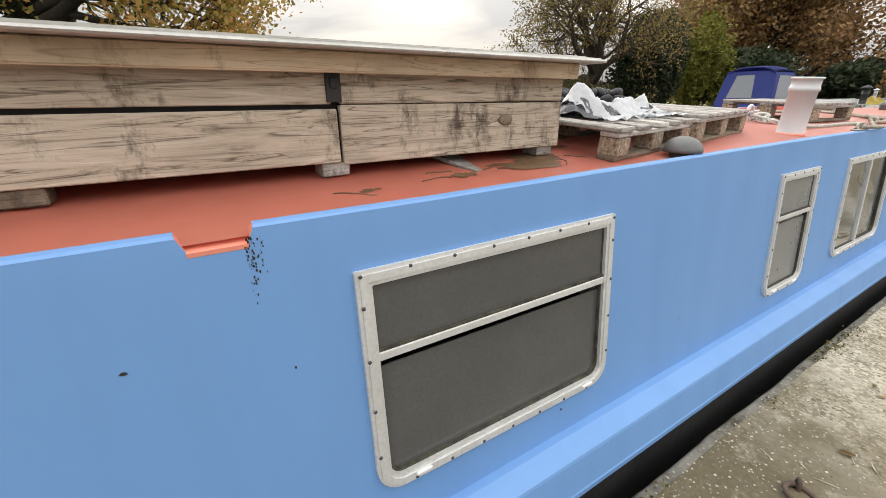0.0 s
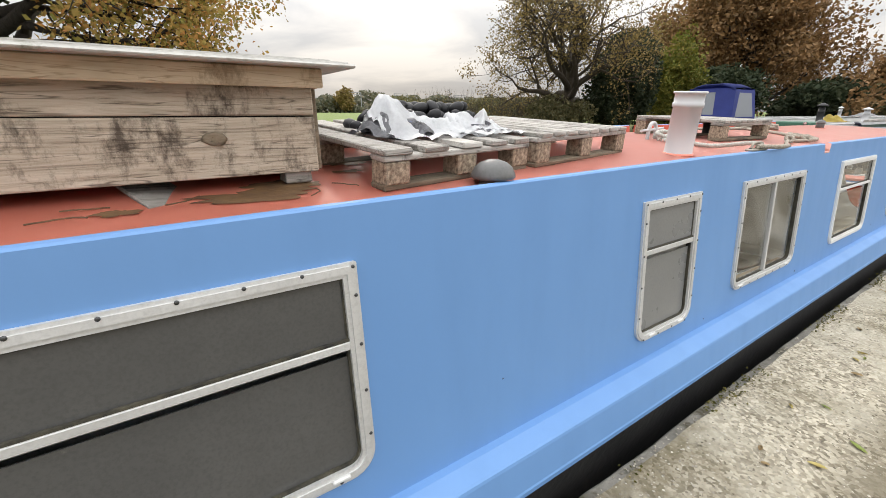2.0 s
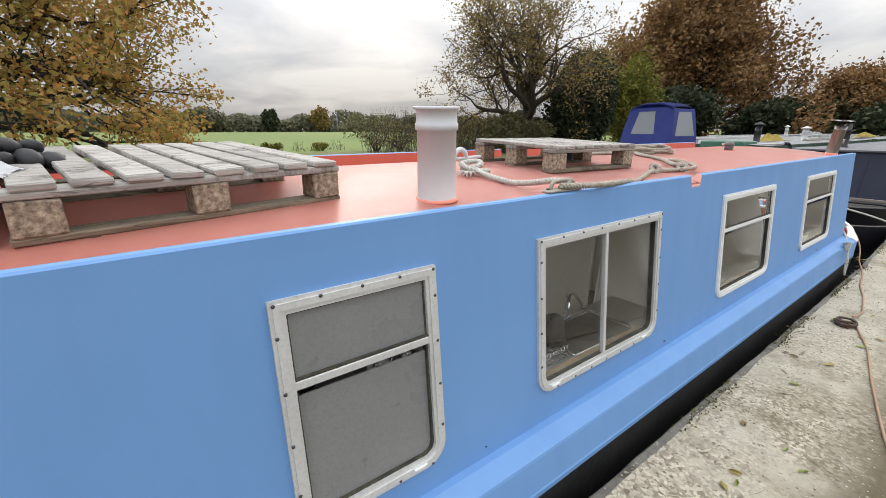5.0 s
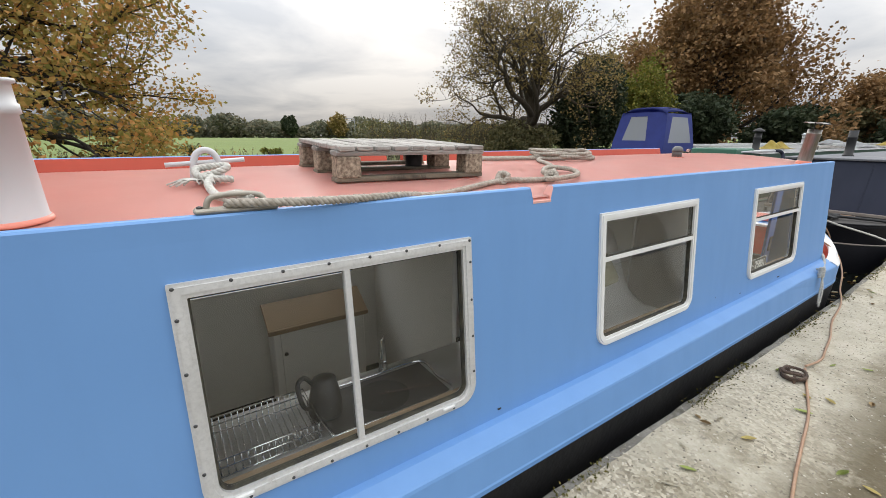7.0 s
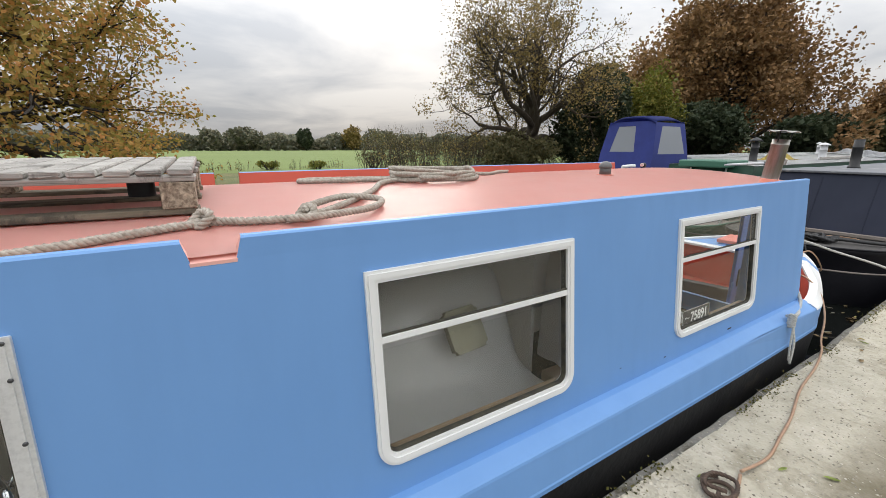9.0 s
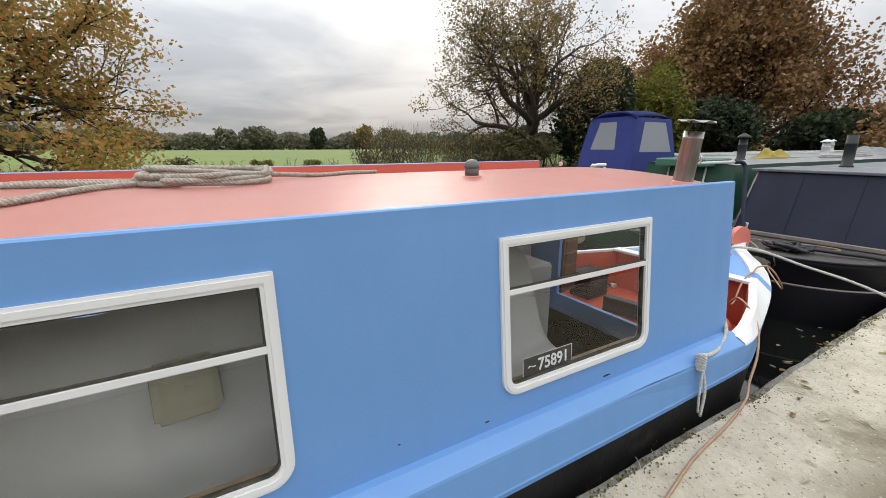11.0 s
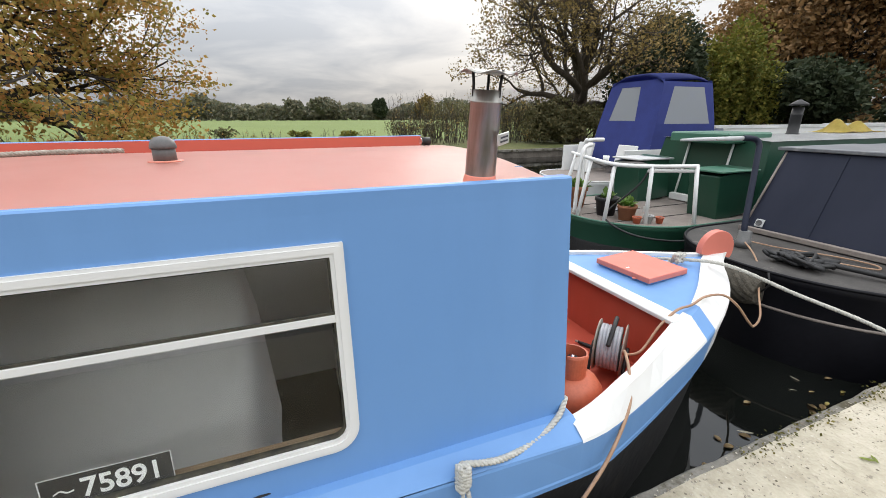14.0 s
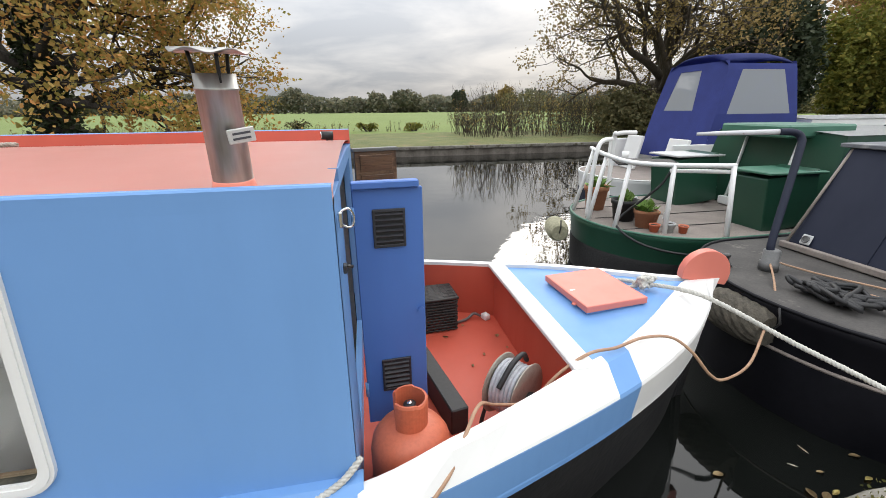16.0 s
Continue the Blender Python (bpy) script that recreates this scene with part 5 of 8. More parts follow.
bm = BM(); sweep(bm, curve_points([(-0.05, 0, 0.0), (-0.045, 0, 0.06), (-0.03, 0, 0.10), (0, 0, 0.115), (0.03, 0, 0.10), (0.045, 0, 0.06), (0.05, 0, 0.0)]), 0.013, 10); part("loop", bm, WORNWHITE, bar_)
bm = BM(); sweep(bm, [(-0.14, 0, 0.06), (0.14, 0, 0.075)], 0.009, 8); part("crossbar", bm, WORNWHITE, bar_)
rp = thing("tail_rope", "frayed pale rope from the stud to the cleat", "rope")
bm = BM(); rope_mesh(bm, [(3.97, 0.70, roof_z(0.7) + 0.02), (3.99, 0.62, roof_z(0.6) + 0.03), (3.96, 0.50, roof_z(0.5) + 0.02), (3.97, 0.3, roof_z(0.3) + 0.02), (4.0, 0.10, 1.31), (4.03, 0.05, 1.30)], 0.014); part("line", bm, ROPEW, rp)
bm = BM(); rope_mesh(bm, [(3.93, 0.64, roof_z(0.64) + 0.015), (4.02, 0.60, roof_z(0.6) + 0.05), (4.04, 0.66, roof_z(0.66) + 0.06), (3.94, 0.66, roof_z(0.66) + 0.05), (3.95, 0.58, roof_z(0.58) + 0.03), (4.05, 0.57, roof_z(0.57) + 0.02)], 0.014, smooth_n=6); part("knot", bm, ROPEW, rp)
bm = BM()
for k in range(14):
    a = rnd.uniform(-2.7, -0.6)
    L = rnd.uniform(0.05, 0.12)
    p0 = Vector((3.95 + rnd.uniform(-0.02, 0.04), 0.60 + rnd.uniform(-0.03, 0.03), roof_z(0.6) + 0.02))
    sweep(bm, [p0, p0 + Vector((math.cos(a) * L * 0.5 - 0.03, math.sin(a) * L * 0.5, 0.004)), p0 + Vector((math.cos(a) * L - 0.05, math.sin(a) * L, -0.012))], 0.003, 4)
part("frayed_end", bm, ROPEW, rp)

# rusty patches and flaking paint on the roof
RUST = speckled("flaked_brown_patch", (0.10, 0.055, 0.03), (0.20, 0.12, 0.055), 0.5, 14, 60, 0.4, 0.004)
def patch(cx, cy, rx_, ry_, seed, mat=RUST, name="flaked_patch", up=0.0025):
    bm = BM()
    r_ = random.Random(seed)
    pts = []
    n = 40
    for k in range(n):
        a = 2 * math.pi * k / n
        q = 1 + 0.55 * noise.noise(Vector((math.cos(a) * 1.6, math.sin(a) * 1.6, seed * 3.1))) + 0.18 * r_.uniform(-1, 1)
        x, y = cx + rx_ * q * math.cos(a), cy + ry_ * q * math.sin(a)
        pts.append(bm.verts.new((x, y, roof_z(y) + up)))
    c = bm.verts.new((cx, cy, roof_z(cy) + up))
    for k in range(n):
        bm.faces.new((c, pts[k], pts[(k + 1) % n]))
    return part(name, bm, mat, boat, "brown patch of flaked roof paint")
for k, (x, y, a, b) in enumerate(((1.22, 0.255, 0.17, 0.055), (1.31, 0.33, 0.12, 0.06), (0.90, 0.22, 0.045, 0.022), (1.57, 0.44, 0.05, 0.02), (0.56, 0.19, 0.03, 0.012), (1.60, 0.60, 0.08, 0.06), (1.53, 0.86, 0.09, 0.05), (8.7, 0.10, 0.025, 0.01), (9.05, 0.14, 0.02, 0.008))):
    patch(x, y, a, b, k + 1)
for (x0, y0), L, a0 in (((0.46, 0.20), 0.14, 0.2), ((0.74, 0.21), 0.12, 0.5), ((1.0, 0.25), 0.12, -0.3), ((1.36, 0.28), 0.16, 0.25), ((1.46, 0.31), 0.12, -0.2), ((2.37, 0.28), 0.12, 0.15), ((0.79, 0.28), 0.1, -0.6)):
    bm = BM()
    p = [Vector((x0, y0, 0))]
    a = a0
    for k in range(7):
        a += rnd.uniform(-0.7, 0.7)
        p.append(p[-1] + Vector((math.cos(a), math.sin(a) * 0.6, 0)) * L / 7)
    sweep(bm, [(q.x, q.y, roof_z(q.y) + 0.001) for q in p], 0.0022, 4)
    part("paint_crack", bm, RUST, boat, "crack in the roof paint")
# navigation lamp at the front of the roof
nl = thing("tunnel_lamp", "small black and chrome lamp on the roof", "lamp", "", pose(9.09, 1.35, roof_z(1.35)))
bm = BM(); sweep(bm, [(-0.03, -0.02, 0.03), (0.03, 0.0, 0.025)], [0.022, 0.026], 14); part("housing", bm, RUBBER, nl)
bm = BM(); sweep(bm, [(-0.034, -0.0213, 0.03), (-0.03, -0.02, 0.03)], [0.018, 0.02], 14); part("lens", bm, CHROME, nl)
bm = BM(); sweep(bm, [(0, 0, 0), (0, -0.005, 0.02)], 0.006, 8); part("bracket", bm, RUBBER, nl)
# stain under the first scupper, chips in the blue paint
bm = BM()
r_ = random.Random(4)
for k in range(100):
    x = 0.212 + abs(r_.gauss(0, 0.014)); z = 1.222 - abs(r_.gauss(0, 0.05))
    s = r_.uniform(0.0005, 0.0022)
    pts = [bm.verts.new((x + s * math.cos(a), wall_y(z + s * math.sin(a) * 2) - 0.0012, z + s * math.sin(a) * 2)) for a in (0.2, 1.6, 2.9, 4.2, 5.3)]
    bm.faces.new(pts)
GRIME = speckled("black_grime", (0.015, 0.014, 0.014), (0.05, 0.045, 0.04), 0.8, 20, 90, 0.2, 0.002)
mildew = part("mildew", bm, GRIME, boat, "black mildew specks below the scupper")
tagged(mildew, "black mildew specks below the scupper", "", "", "stuff")
for x, z, w, h in ((-0.035, 1.0, 0.007, 0.004), (1.94, 0.53, 0.005, 0.004), (1.17, 0.38, 0.006, 0.006), (7.3, 0.35, 0.014, 0.004), (8.05, 0.34, 0.03, 0.006), (0.27, 0.90, 0.004, 0.004), (3.5, 0.33, 0.006, 0.004), (4.9, 0.33, 0.012, 0.006), (6.9, 0.4, 0.006, 0.004)):
    bm = BM()
    pts = [bm.verts.new((x + w * math.cos(a) * r_.uniform(0.6, 1.2), wall_y(z + h * math.sin(a)) - 0.0012, z + h * math.sin(a) * r_.uniform(0.6, 1.2))) for a in (0, 0.8, 1.7, 2.5, 3.3, 4.1, 5.0, 5.7)]
    bm.faces.new(pts)
    part("paint_chip", bm, GRIME, boat, "dark chip in the blue paint")


# ---------- things in the bow ----------
ORANGE = speckled("orange_bottle_paint", (0.52, 0.125, 0.06), (0.60, 0.16, 0.08), 0.45, 6, 60, 0.1, 0.002, dirt=(0.30, 0.10, 0.05), dirt_scale=6, dirt_at=0.66)
gb = thing("gas_bottle", "orange steel gas bottle standing in the well deck", "gas bottle", "", pose(9.40, 0.15, Z_WELL))
bm = BM(); lathe(bm, (0, 0, 0), [(0.13, 0), (0.145, 0.01), (0.158, 0.03), (0.158, 0.22), (0.150, 0.262), (0.125, 0.298), (0.08, 0.322), (0.035, 0.33), (0.001, 0.331)], 36); part("body", bm, ORANGE, gb)
bm = BM()
rin, rout = 0.060, 0.068
segs_ = 28
V_ = []
for k in range(segs_ + 1):
    a = radians(-150 + 300 * k / segs_)
    top = 0.445 if k < 8 or k > 20 else 0.438
    low = 0.318
    V_.append([bm.verts.new((r * math.cos(a), r * math.sin(a), z)) for r, z in ((rout, low), (rout + 0.004, top - 0.01), (rout, top), (rin, top), (rin, low))])
for a, b in zip(V_, V_[1:]):
    for i in range(4):
        bm.faces.new((a[i], a[i + 1], b[i + 1], b[i]))
bm.faces.new(V_[0]); bm.faces.new(V_[-1][::-1])
bmesh.ops.recalc_face_normals(bm, faces=bm.faces)
part("collar", bm, ORANGE, gb, "orange carrying collar")
bm = BM(); lathe(bm, (0, 0, 0), [(0.02, 0.328), (0.02, 0.36), (0.014, 0.362), (0.014, 0.39), (0.024, 0.392), (0.024, 0.41), (0.008, 0.412)], 14); part("valve", bm, RUBBER, gb)
bm = BM(); lathe(bm, (0, 0, 0), [(0.012, 0.411), (0.010, 0.418), (0.002, 0.42)], 10); part("valve_cap", bm, CHROME, gb)

# open front door leaf and its louvres
LOUV = speckled("dark_louvre", (0.02, 0.02, 0.024), (0.04, 0.04, 0.045), 0.5, 5, 60, 0.1, 0.002)
dr = thing("cabin_door", "deep blue steel cabin door standing open over the well, with two louvres", "door", "", pose(9.235, 0.44, 0.09, 0, 0, 3) @ Matrix.Diagonal((0.83, 1, 1, 1)))
bm = BM(); box(bm, (0.165, 0, 0.545), (0.33, 0.028, 1.09), bevel=0.004); part("leaf", bm, BLUE2, dr)
bm = BM(); box(bm, (0.155, -0.012, 1.105), (0.31, 0.05, 0.028), bevel=0.004); part("top_rail", bm, BLUE2, dr)
for zz, hh in ((0.93, 0.145), (0.25, 0.15)):
    bm = BM()
    for dx, dz, sx, sz in ((0, hh / 2, 0.155, 0.012), (0, -hh / 2, 0.155, 0.012), (-0.0715, 0, 0.012, hh), (0.0715, 0, 0.012, hh)):
        box(bm, (0.165 + dx, -0.019, zz + dz), (sx, 0.01, sz), bevel=0.002)
    lv = part("louvre", bm, LOUV, dr, "black louvre vent")
    bm = BM(); box(bm, (0.165, -0.0155, zz), (0.135, 0.003, hh - 0.01)); part("louvre_back", bm, RUBBER, lv)
    for k in range(6):
        bm = BM(); box(bm, (0.165, -0.021, zz - hh / 2 + 0.02 + k * (hh - 0.035) / 5), (0.132, 0.011, 0.004), (35, 0, 0)); part("slat", bm, LOUV, lv)
bm = BM(); lathe(bm, (0, 0, 0), [(0.008, 0), (0.008, 0.012), (0.016, 0.014), (0.016, 0.02)], 10)
bmesh.ops.rotate(bm, verts=bm.verts, matrix=Matrix.Rotation(radians(90), 3, "X")); bmesh.ops.translate(bm, verts=bm.verts, vec=(0.305, -0.014, 0.56)); part("handle", bm, BLUE2, dr)
for zz in (0.15, 0.95):
    bm = BM(); cyl(bm, (0.0, -0.012, zz), (0.0, -0.012, zz + 0.07), 0.009, seg=10); part("hinge", bm, BLUE, dr)
TEAK = wood("varnished_teak", (0.12, 0.065, 0.035), (0.17, 0.10, 0.055), (0.06, 0.03, 0.02), 0.4, knots=False)
d2 = thing("cabin_door", "second cabin door, brown slatted wood on its inside", "door", "", pose(9.23, 1.40, 0.10, 0, 0, 14))
bm = BM(); box(bm, (0.13, 0, 0.565), (0.26, 0.03, 1.13), bevel=0.003); part("leaf", bm, TEAK, d2)
for k in range(9):
    bm = BM(); box(bm, (0.13, -0.018, 0.10 + k * 0.12), (0.20, 0.012, 0.10), (8, 0, 0), 0.002); part("slat", bm, TEAK, d2)
bm = BM(); box(bm, (0.13, 0.0, 1.14), (0.28, 0.06, 0.02), (0, 0, 0), 0.003); part("cap", bm, GREYPAINT, d2, "grey cap rail")
# catch and chain on the cabin corner
lt = thing("door_catch", "chrome door catches on the cabin corner", "catch", "", pose(9.206, 0.10, 1.13))
bm = BM(); sweep(bm, curve_points([(0.0, 0.0, 0.04), (0.03, 0.01, 0.05), (0.045, 0.02, 0.02), (0.035, 0.02, -0.01), (0.01, 0.01, 0.0), (0.0, 0.0, 0.04)]), 0.004, 6); part("hook", bm, CHROME, lt)
bm = BM(); box(bm, (0.006, 0.0, 0.02), (0.012, 0.03, 0.05), bevel=0.003); part("plate", bm, CHROME, lt)
bm = BM(); box(bm, (0.006, 0.0, -0.14), (0.012, 0.025, 0.03), bevel=0.003); sweep(bm, [(0.01, 0, -0.13), (0.03, 0.01, -0.14)], 0.005, 6); part("latch", bm, STEEL, lt)
# black threshold board
bm = BM(); box(bm, (0, 0, 0), (0.09, 0.72, 0.14), bevel=0.006)
th_ = tagged(link_mesh("threshold_board", bm, RUBBER), "black board lying along the cabin threshold", "board")
th_.matrix_basis = pose(9.58, 0.74, Z_WELL + 0.071, 0, 0, 12)

# hose reel
HOSE = speckled("grey_hose", (0.34, 0.35, 0.38), (0.50, 0.51, 0.53), 0.45, 10, 60, 0.1, 0.002)
reel = thing("hose_reel", "reel of grey hose on a metal stand in the well deck", "hose reel", "", pose(9.93, 0.44, Z_WELL, 0, 0, -52))
for sx in (-0.075, 0.075):
    bm = BM()
    lathe(bm, (0, 0, 0), [(0.150, -0.004), (0.155, 0), (0.150, 0.004), (0.09, 0.006), (0.03, 0.006)], 30)
    bmesh.ops.rotate(bm, verts=bm.verts, matrix=Matrix.Rotation(radians(90), 3, "Y")); bmesh.ops.translate(bm, verts=bm.verts, vec=(sx, 0, 0.18))
    part("flange", bm, GALV, reel)
    bm = BM(); sweep(bm, curve_points([(sx * 1.25, -0.13, 0.0), (sx * 1.25, -0.08, 0.10), (sx * 1.25, 0, 0.19), (sx * 1.25, 0.08, 0.10), (sx * 1.25, 0.13, 0.0)]), 0.010, 8); part("stand", bm, RUBBER, reel)
for lay, rr in enumerate((0.085, 0.105, 0.122)):
    bm = BM()
    pts = []
    for k in range(6 * 20):
        a = 2 * math.pi * k / 20
        pts.append((-0.060 + 0.120 * k / 120, rr * math.cos(a), 0.18 + rr * math.sin(a)))
    sweep(bm, pts, 0.0112, 8); part("hose", bm, HOSE, reel)
bm = BM(); sweep(bm, curve_points([(0.0, 0.12, 0.28), (0.01, 0.06, 0.345), (0.01, -0.04, 0.335), (0.0, -0.13, 0.25)]), 0.013, 10); part("handle", bm, RUBBER, reel)
for k in range(2):
    bm = BM(); box(bm, (-0.082, -0.05 + 0.1 * k, 0.24), (0.004, 0.035, 0.02), bevel=0.002); part("label", bm, ORANGE, reel, "small red label")
# nozzle
nz = thing("hose_nozzle", "brass and black hose nozzle lying on the deck", "nozzle", "", pose(10.05, 0.66, Z_WELL + 0.012, 0, 0, 120))
bm = BM(); sweep(bm, [(0, 0, 0), (0.06, 0, 0), (0.10, 0, 0.005), (0.13, 0, 0.006)], [0.012, 0.014, 0.009, 0.011], 10); part("body", bm, RUBBER, nz)
bm = BM(); sweep(bm, [(0.13, 0, 0.006), (0.15, 0, 0.006)], 0.009, 10); part("tip", bm, GALV, nz)
# wicker basket
bk = thing("wicker_basket", "black wicker basket at the side of the well deck", "basket", "", pose(9.69, 1.44, Z_WELL, 0, 0, 4))
WICK = speckled("black_wicker", (0.018, 0.016, 0.015), (0.04, 0.036, 0.034), 0.55, 20, 90, 0.4, 0.003)
bm = BM()
for k in range(11):
    z = 0.015 + k * 0.021
    pts = []
    for t in range(61):
        u = t / 60 * 4
        s_, f = int(u) % 4, u - int(u)
        c4 = [(-0.15, -0.11), (0.15, -0.11), (0.15, 0.11), (-0.15, 0.11), (-0.15, -0.11)]
        a, b = c4[s_], c4[s_ + 1]
        w_ = 0.005 * (1 if (t + k) % 2 else -1)
        pts.append((a[0] + (b[0] - a[0]) * f + w_, a[1] + (b[1] - a[1]) * f + w_, z))
    sweep(bm, pts, 0.0085, 5)
part("weave", bm, WICK, bk)
bm = BM()
for k in range(12):
    sweep(bm, [(-0.16, -0.12 + k * 0.0218, 0.25 + 0.004 * (k % 2)), (0.16, -0.12 + k * 0.0218, 0.254 - 0.004 * (k % 2))], 0.010, 6)
for k in range(8):
    sweep(bm, [(-0.15 + k * 0.043, -0.125, 0.256), (-0.15 + k * 0.043, 0.125, 0.256)], 0.006, 5)
part("lid", bm, WICK, bk)
# plug, lead and litter on the deck
pl = thing("power_lead", "grey lead with a white plug on the deck", "cable")
bm = BM(); sweep(bm, curve_points([(9.70, 1.38, Z_WELL + 0.01), (9.85, 1.42, Z_WELL + 0.012), (9.94, 1.44, Z_WELL + 0.02), (10.00, 1.46, Z_WELL + 0.05), (10.05, 1.45, Z_WELL + 0.03)]), 0.010, 8); part("lead", bm, GREYPAINT, pl)
bm = BM(); box(bm, (10.09, 1.45, Z_WELL + 0.024), (0.05, 0.06, 0.045), (0, 0, 20), 0.008); part("plug", bm, WHITE, pl)
LEAFM = speckled("dead_leaf", (0.30, 0.20, 0.09), (0.42, 0.31, 0.16), 0.7, 30, 90, 0.2, 0.002)
LEAFY = speckled("yellow_leaf", (0.46, 0.36, 0.10), (0.52, 0.43, 0.16), 0.6, 30, 90, 0.2, 0.002)
LEAFG = speckled("green_leaf", (0.26, 0.32, 0.07), (0.34, 0.38, 0.10), 0.6, 30, 90, 0.2, 0.002)
LEAFP = speckled("bleached_leaf", (0.52, 0.47, 0.36), (0.62, 0.57, 0.46), 0.7, 30, 90, 0.2, 0.002)


def leaf_bm(L, w, curl=0.2):
    bm = BM()
    rows_ = []
    for i in range(7):
        t = i / 6
        ww = w * math.sin(math.pi * min(1, t * 0.96 + 0.04)) ** 0.8
        rows_.append([((t - 0.5) * L, s_ * ww / 2, curl * (t - 0.5) ** 2 * L + abs(s_) * ww * 0.22) for s_ in (-1, 0, 1)])
    quad_strip(bm, rows_)
    bmesh.ops.solidify(bm, geom=bm.faces[:], thickness=0.0008)
    return bm


LEAF_KINDS = []
for nm, mt, L, w in (("fallen_leaf", LEAFP, 0.075, 0.014), ("fallen_leaf", LEAFM, 0.055, 0.030), ("fallen_leaf", LEAFY, 0.06, 0.026), ("fallen_leaf", LEAFG, 0.07, 0.022)):
    o = link_mesh(nm, leaf_bm(L, w), mt)

    LEAF_KINDS.append(o.data)
    bpy.data.objects.remove(o)
LEAF_LABEL = ["bleached narrow willow leaf fallen on the concrete", "brown dead leaf fallen on the ground", "yellow autumn leaf fallen on the ground", "yellow-green leaf fallen on the ground"]


def leaf(kind, x, y, z, s=1.0, rot=0.0, grp="fallen leaves"):
    o = new("fallen_leaf", LEAF_KINDS[kind])
    o.matrix_basis = pose(x, y, z, random.uniform(-8, 8), random.uniform(-8, 8), rot) @ Matrix.Scale(s, 4)
    return tagged(o, LEAF_LABEL[kind], "leaf", grp)


rl = random.Random(8)
for x, y, k in ((9.66, 0.55, 2), (9.95, 1.0, 1), (9.85, 0.9, 1), (10.1, 1.2, 1), (9.75, 1.25, 1), (10.0, 0.75, 1), (9.9, 1.38, 1), (10.12, 1.05, 1)):
    leaf(k, x, y, Z_WELL + 0.006, rl.uniform(0.5, 0.9), rl.uniform(0, 360), "leaves in the well deck")

# foredeck hatch
ht = thing("deck_hatch", "salmon-red steel hatch lid on the blue foredeck", "hatch", "", pose(10.585, 0.895, 0.408, 0, -1.5, 4))
HATCH = paint("hatch_red", (0.64, 0.185, 0.135), (0.69, 0.205, 0.155), 0.45, 0.04)
bm = BM(); box(bm, (0, 0, 0.032), (0.385, 0.465, 0.040), bevel=0.006, seg=2); part("lid", bm, HATCH, ht)
bm = BM(); box(bm, (0, 0, 0.004), (0.355, 0.435, 0.03)); part("coaming", bm, BLUE, ht)
bm = BM(); lathe(bm, (-0.198, -0.12, 0.015), [(0.014, 0), (0.014, 0.006), (0.006, 0.008)], 10); part("padlock_eye", bm, HATCH, ht)
bm = BM(); box(bm, (-0.15, -0.02, 0.0525), (0.03, 0.012, 0.002)); part("sticker", bm, WHITE, ht)
# stem head: red half disc on the white bow
sd = thing("stem_head", "red-painted steel half disc at the stem", "stem head", "", pose(11.30, 0.86, 0.475, 0, 0, -8))
bm = BM()
ol = [(0.15 * math.cos(radians(-30 + 220 * k / 24)), 0.15 * math.sin(radians(-30 + 220 * k / 24)) + 0.02) for k in range(25)]
plate(bm, ol, -0.028, 0.028)
bmesh.ops.bevel(bm, geom=[e for e in bm.edges], offset=0.003, segments=1, affect="EDGES")
part("disc", bm, HATCH, sd)
bm = BM(); box(bm, (0.0, 0, -0.04), (0.08, 0.05, 0.10), bevel=0.01); part("neck", bm, HATCH, sd)
# bow rope: knot on the foredeck and a line to the quay
br = thing("bow_rope", "pale twisted mooring rope knotted on the foredeck and led ashore", "rope")
kx, ky, kz = 10.88, 0.83, 0.455
bm = BM()
rk = random.Random(2)
pts = []
for k in range(26):
    a = k * 2.4
    pts.append((kx + 0.055 * math.cos(a) + rk.uniform(-0.012, 0.012), ky + 0.05 * math.sin(a * 1.3) + rk.uniform(-0.012, 0.012), kz + 0.03 + 0.028 * math.sin(a * 0.7)))
rope_mesh(bm, pts, 0.0125, smooth_n=5)
part("knot", bm, ROPEW, br)
bm = BM(); rope_mesh(bm, [(kx - 0.02, ky + 0.02, kz), (kx - 0.10, ky + 0.05, kz - 0.02), (kx - 0.14, ky + 0.13, kz - 0.02), (kx - 0.06, ky + 0.16, kz - 0.02), (kx, ky + 0.06, kz)], 0.0125, smooth_n=6); part("tail", bm, ROPEW, br)
bm = BM(); rope_mesh(bm, [(kx + 0.02, ky - 0.02, kz + 0.02), (11.08, 0.60, 0.475), (11.33, 0.28, 0.345), (11.57, -0.04, 0.225), (11.80, -0.42, 0.05), (11.86, -0.55, 0.02)], 0.0135); part("line", bm, ROPEW, br)
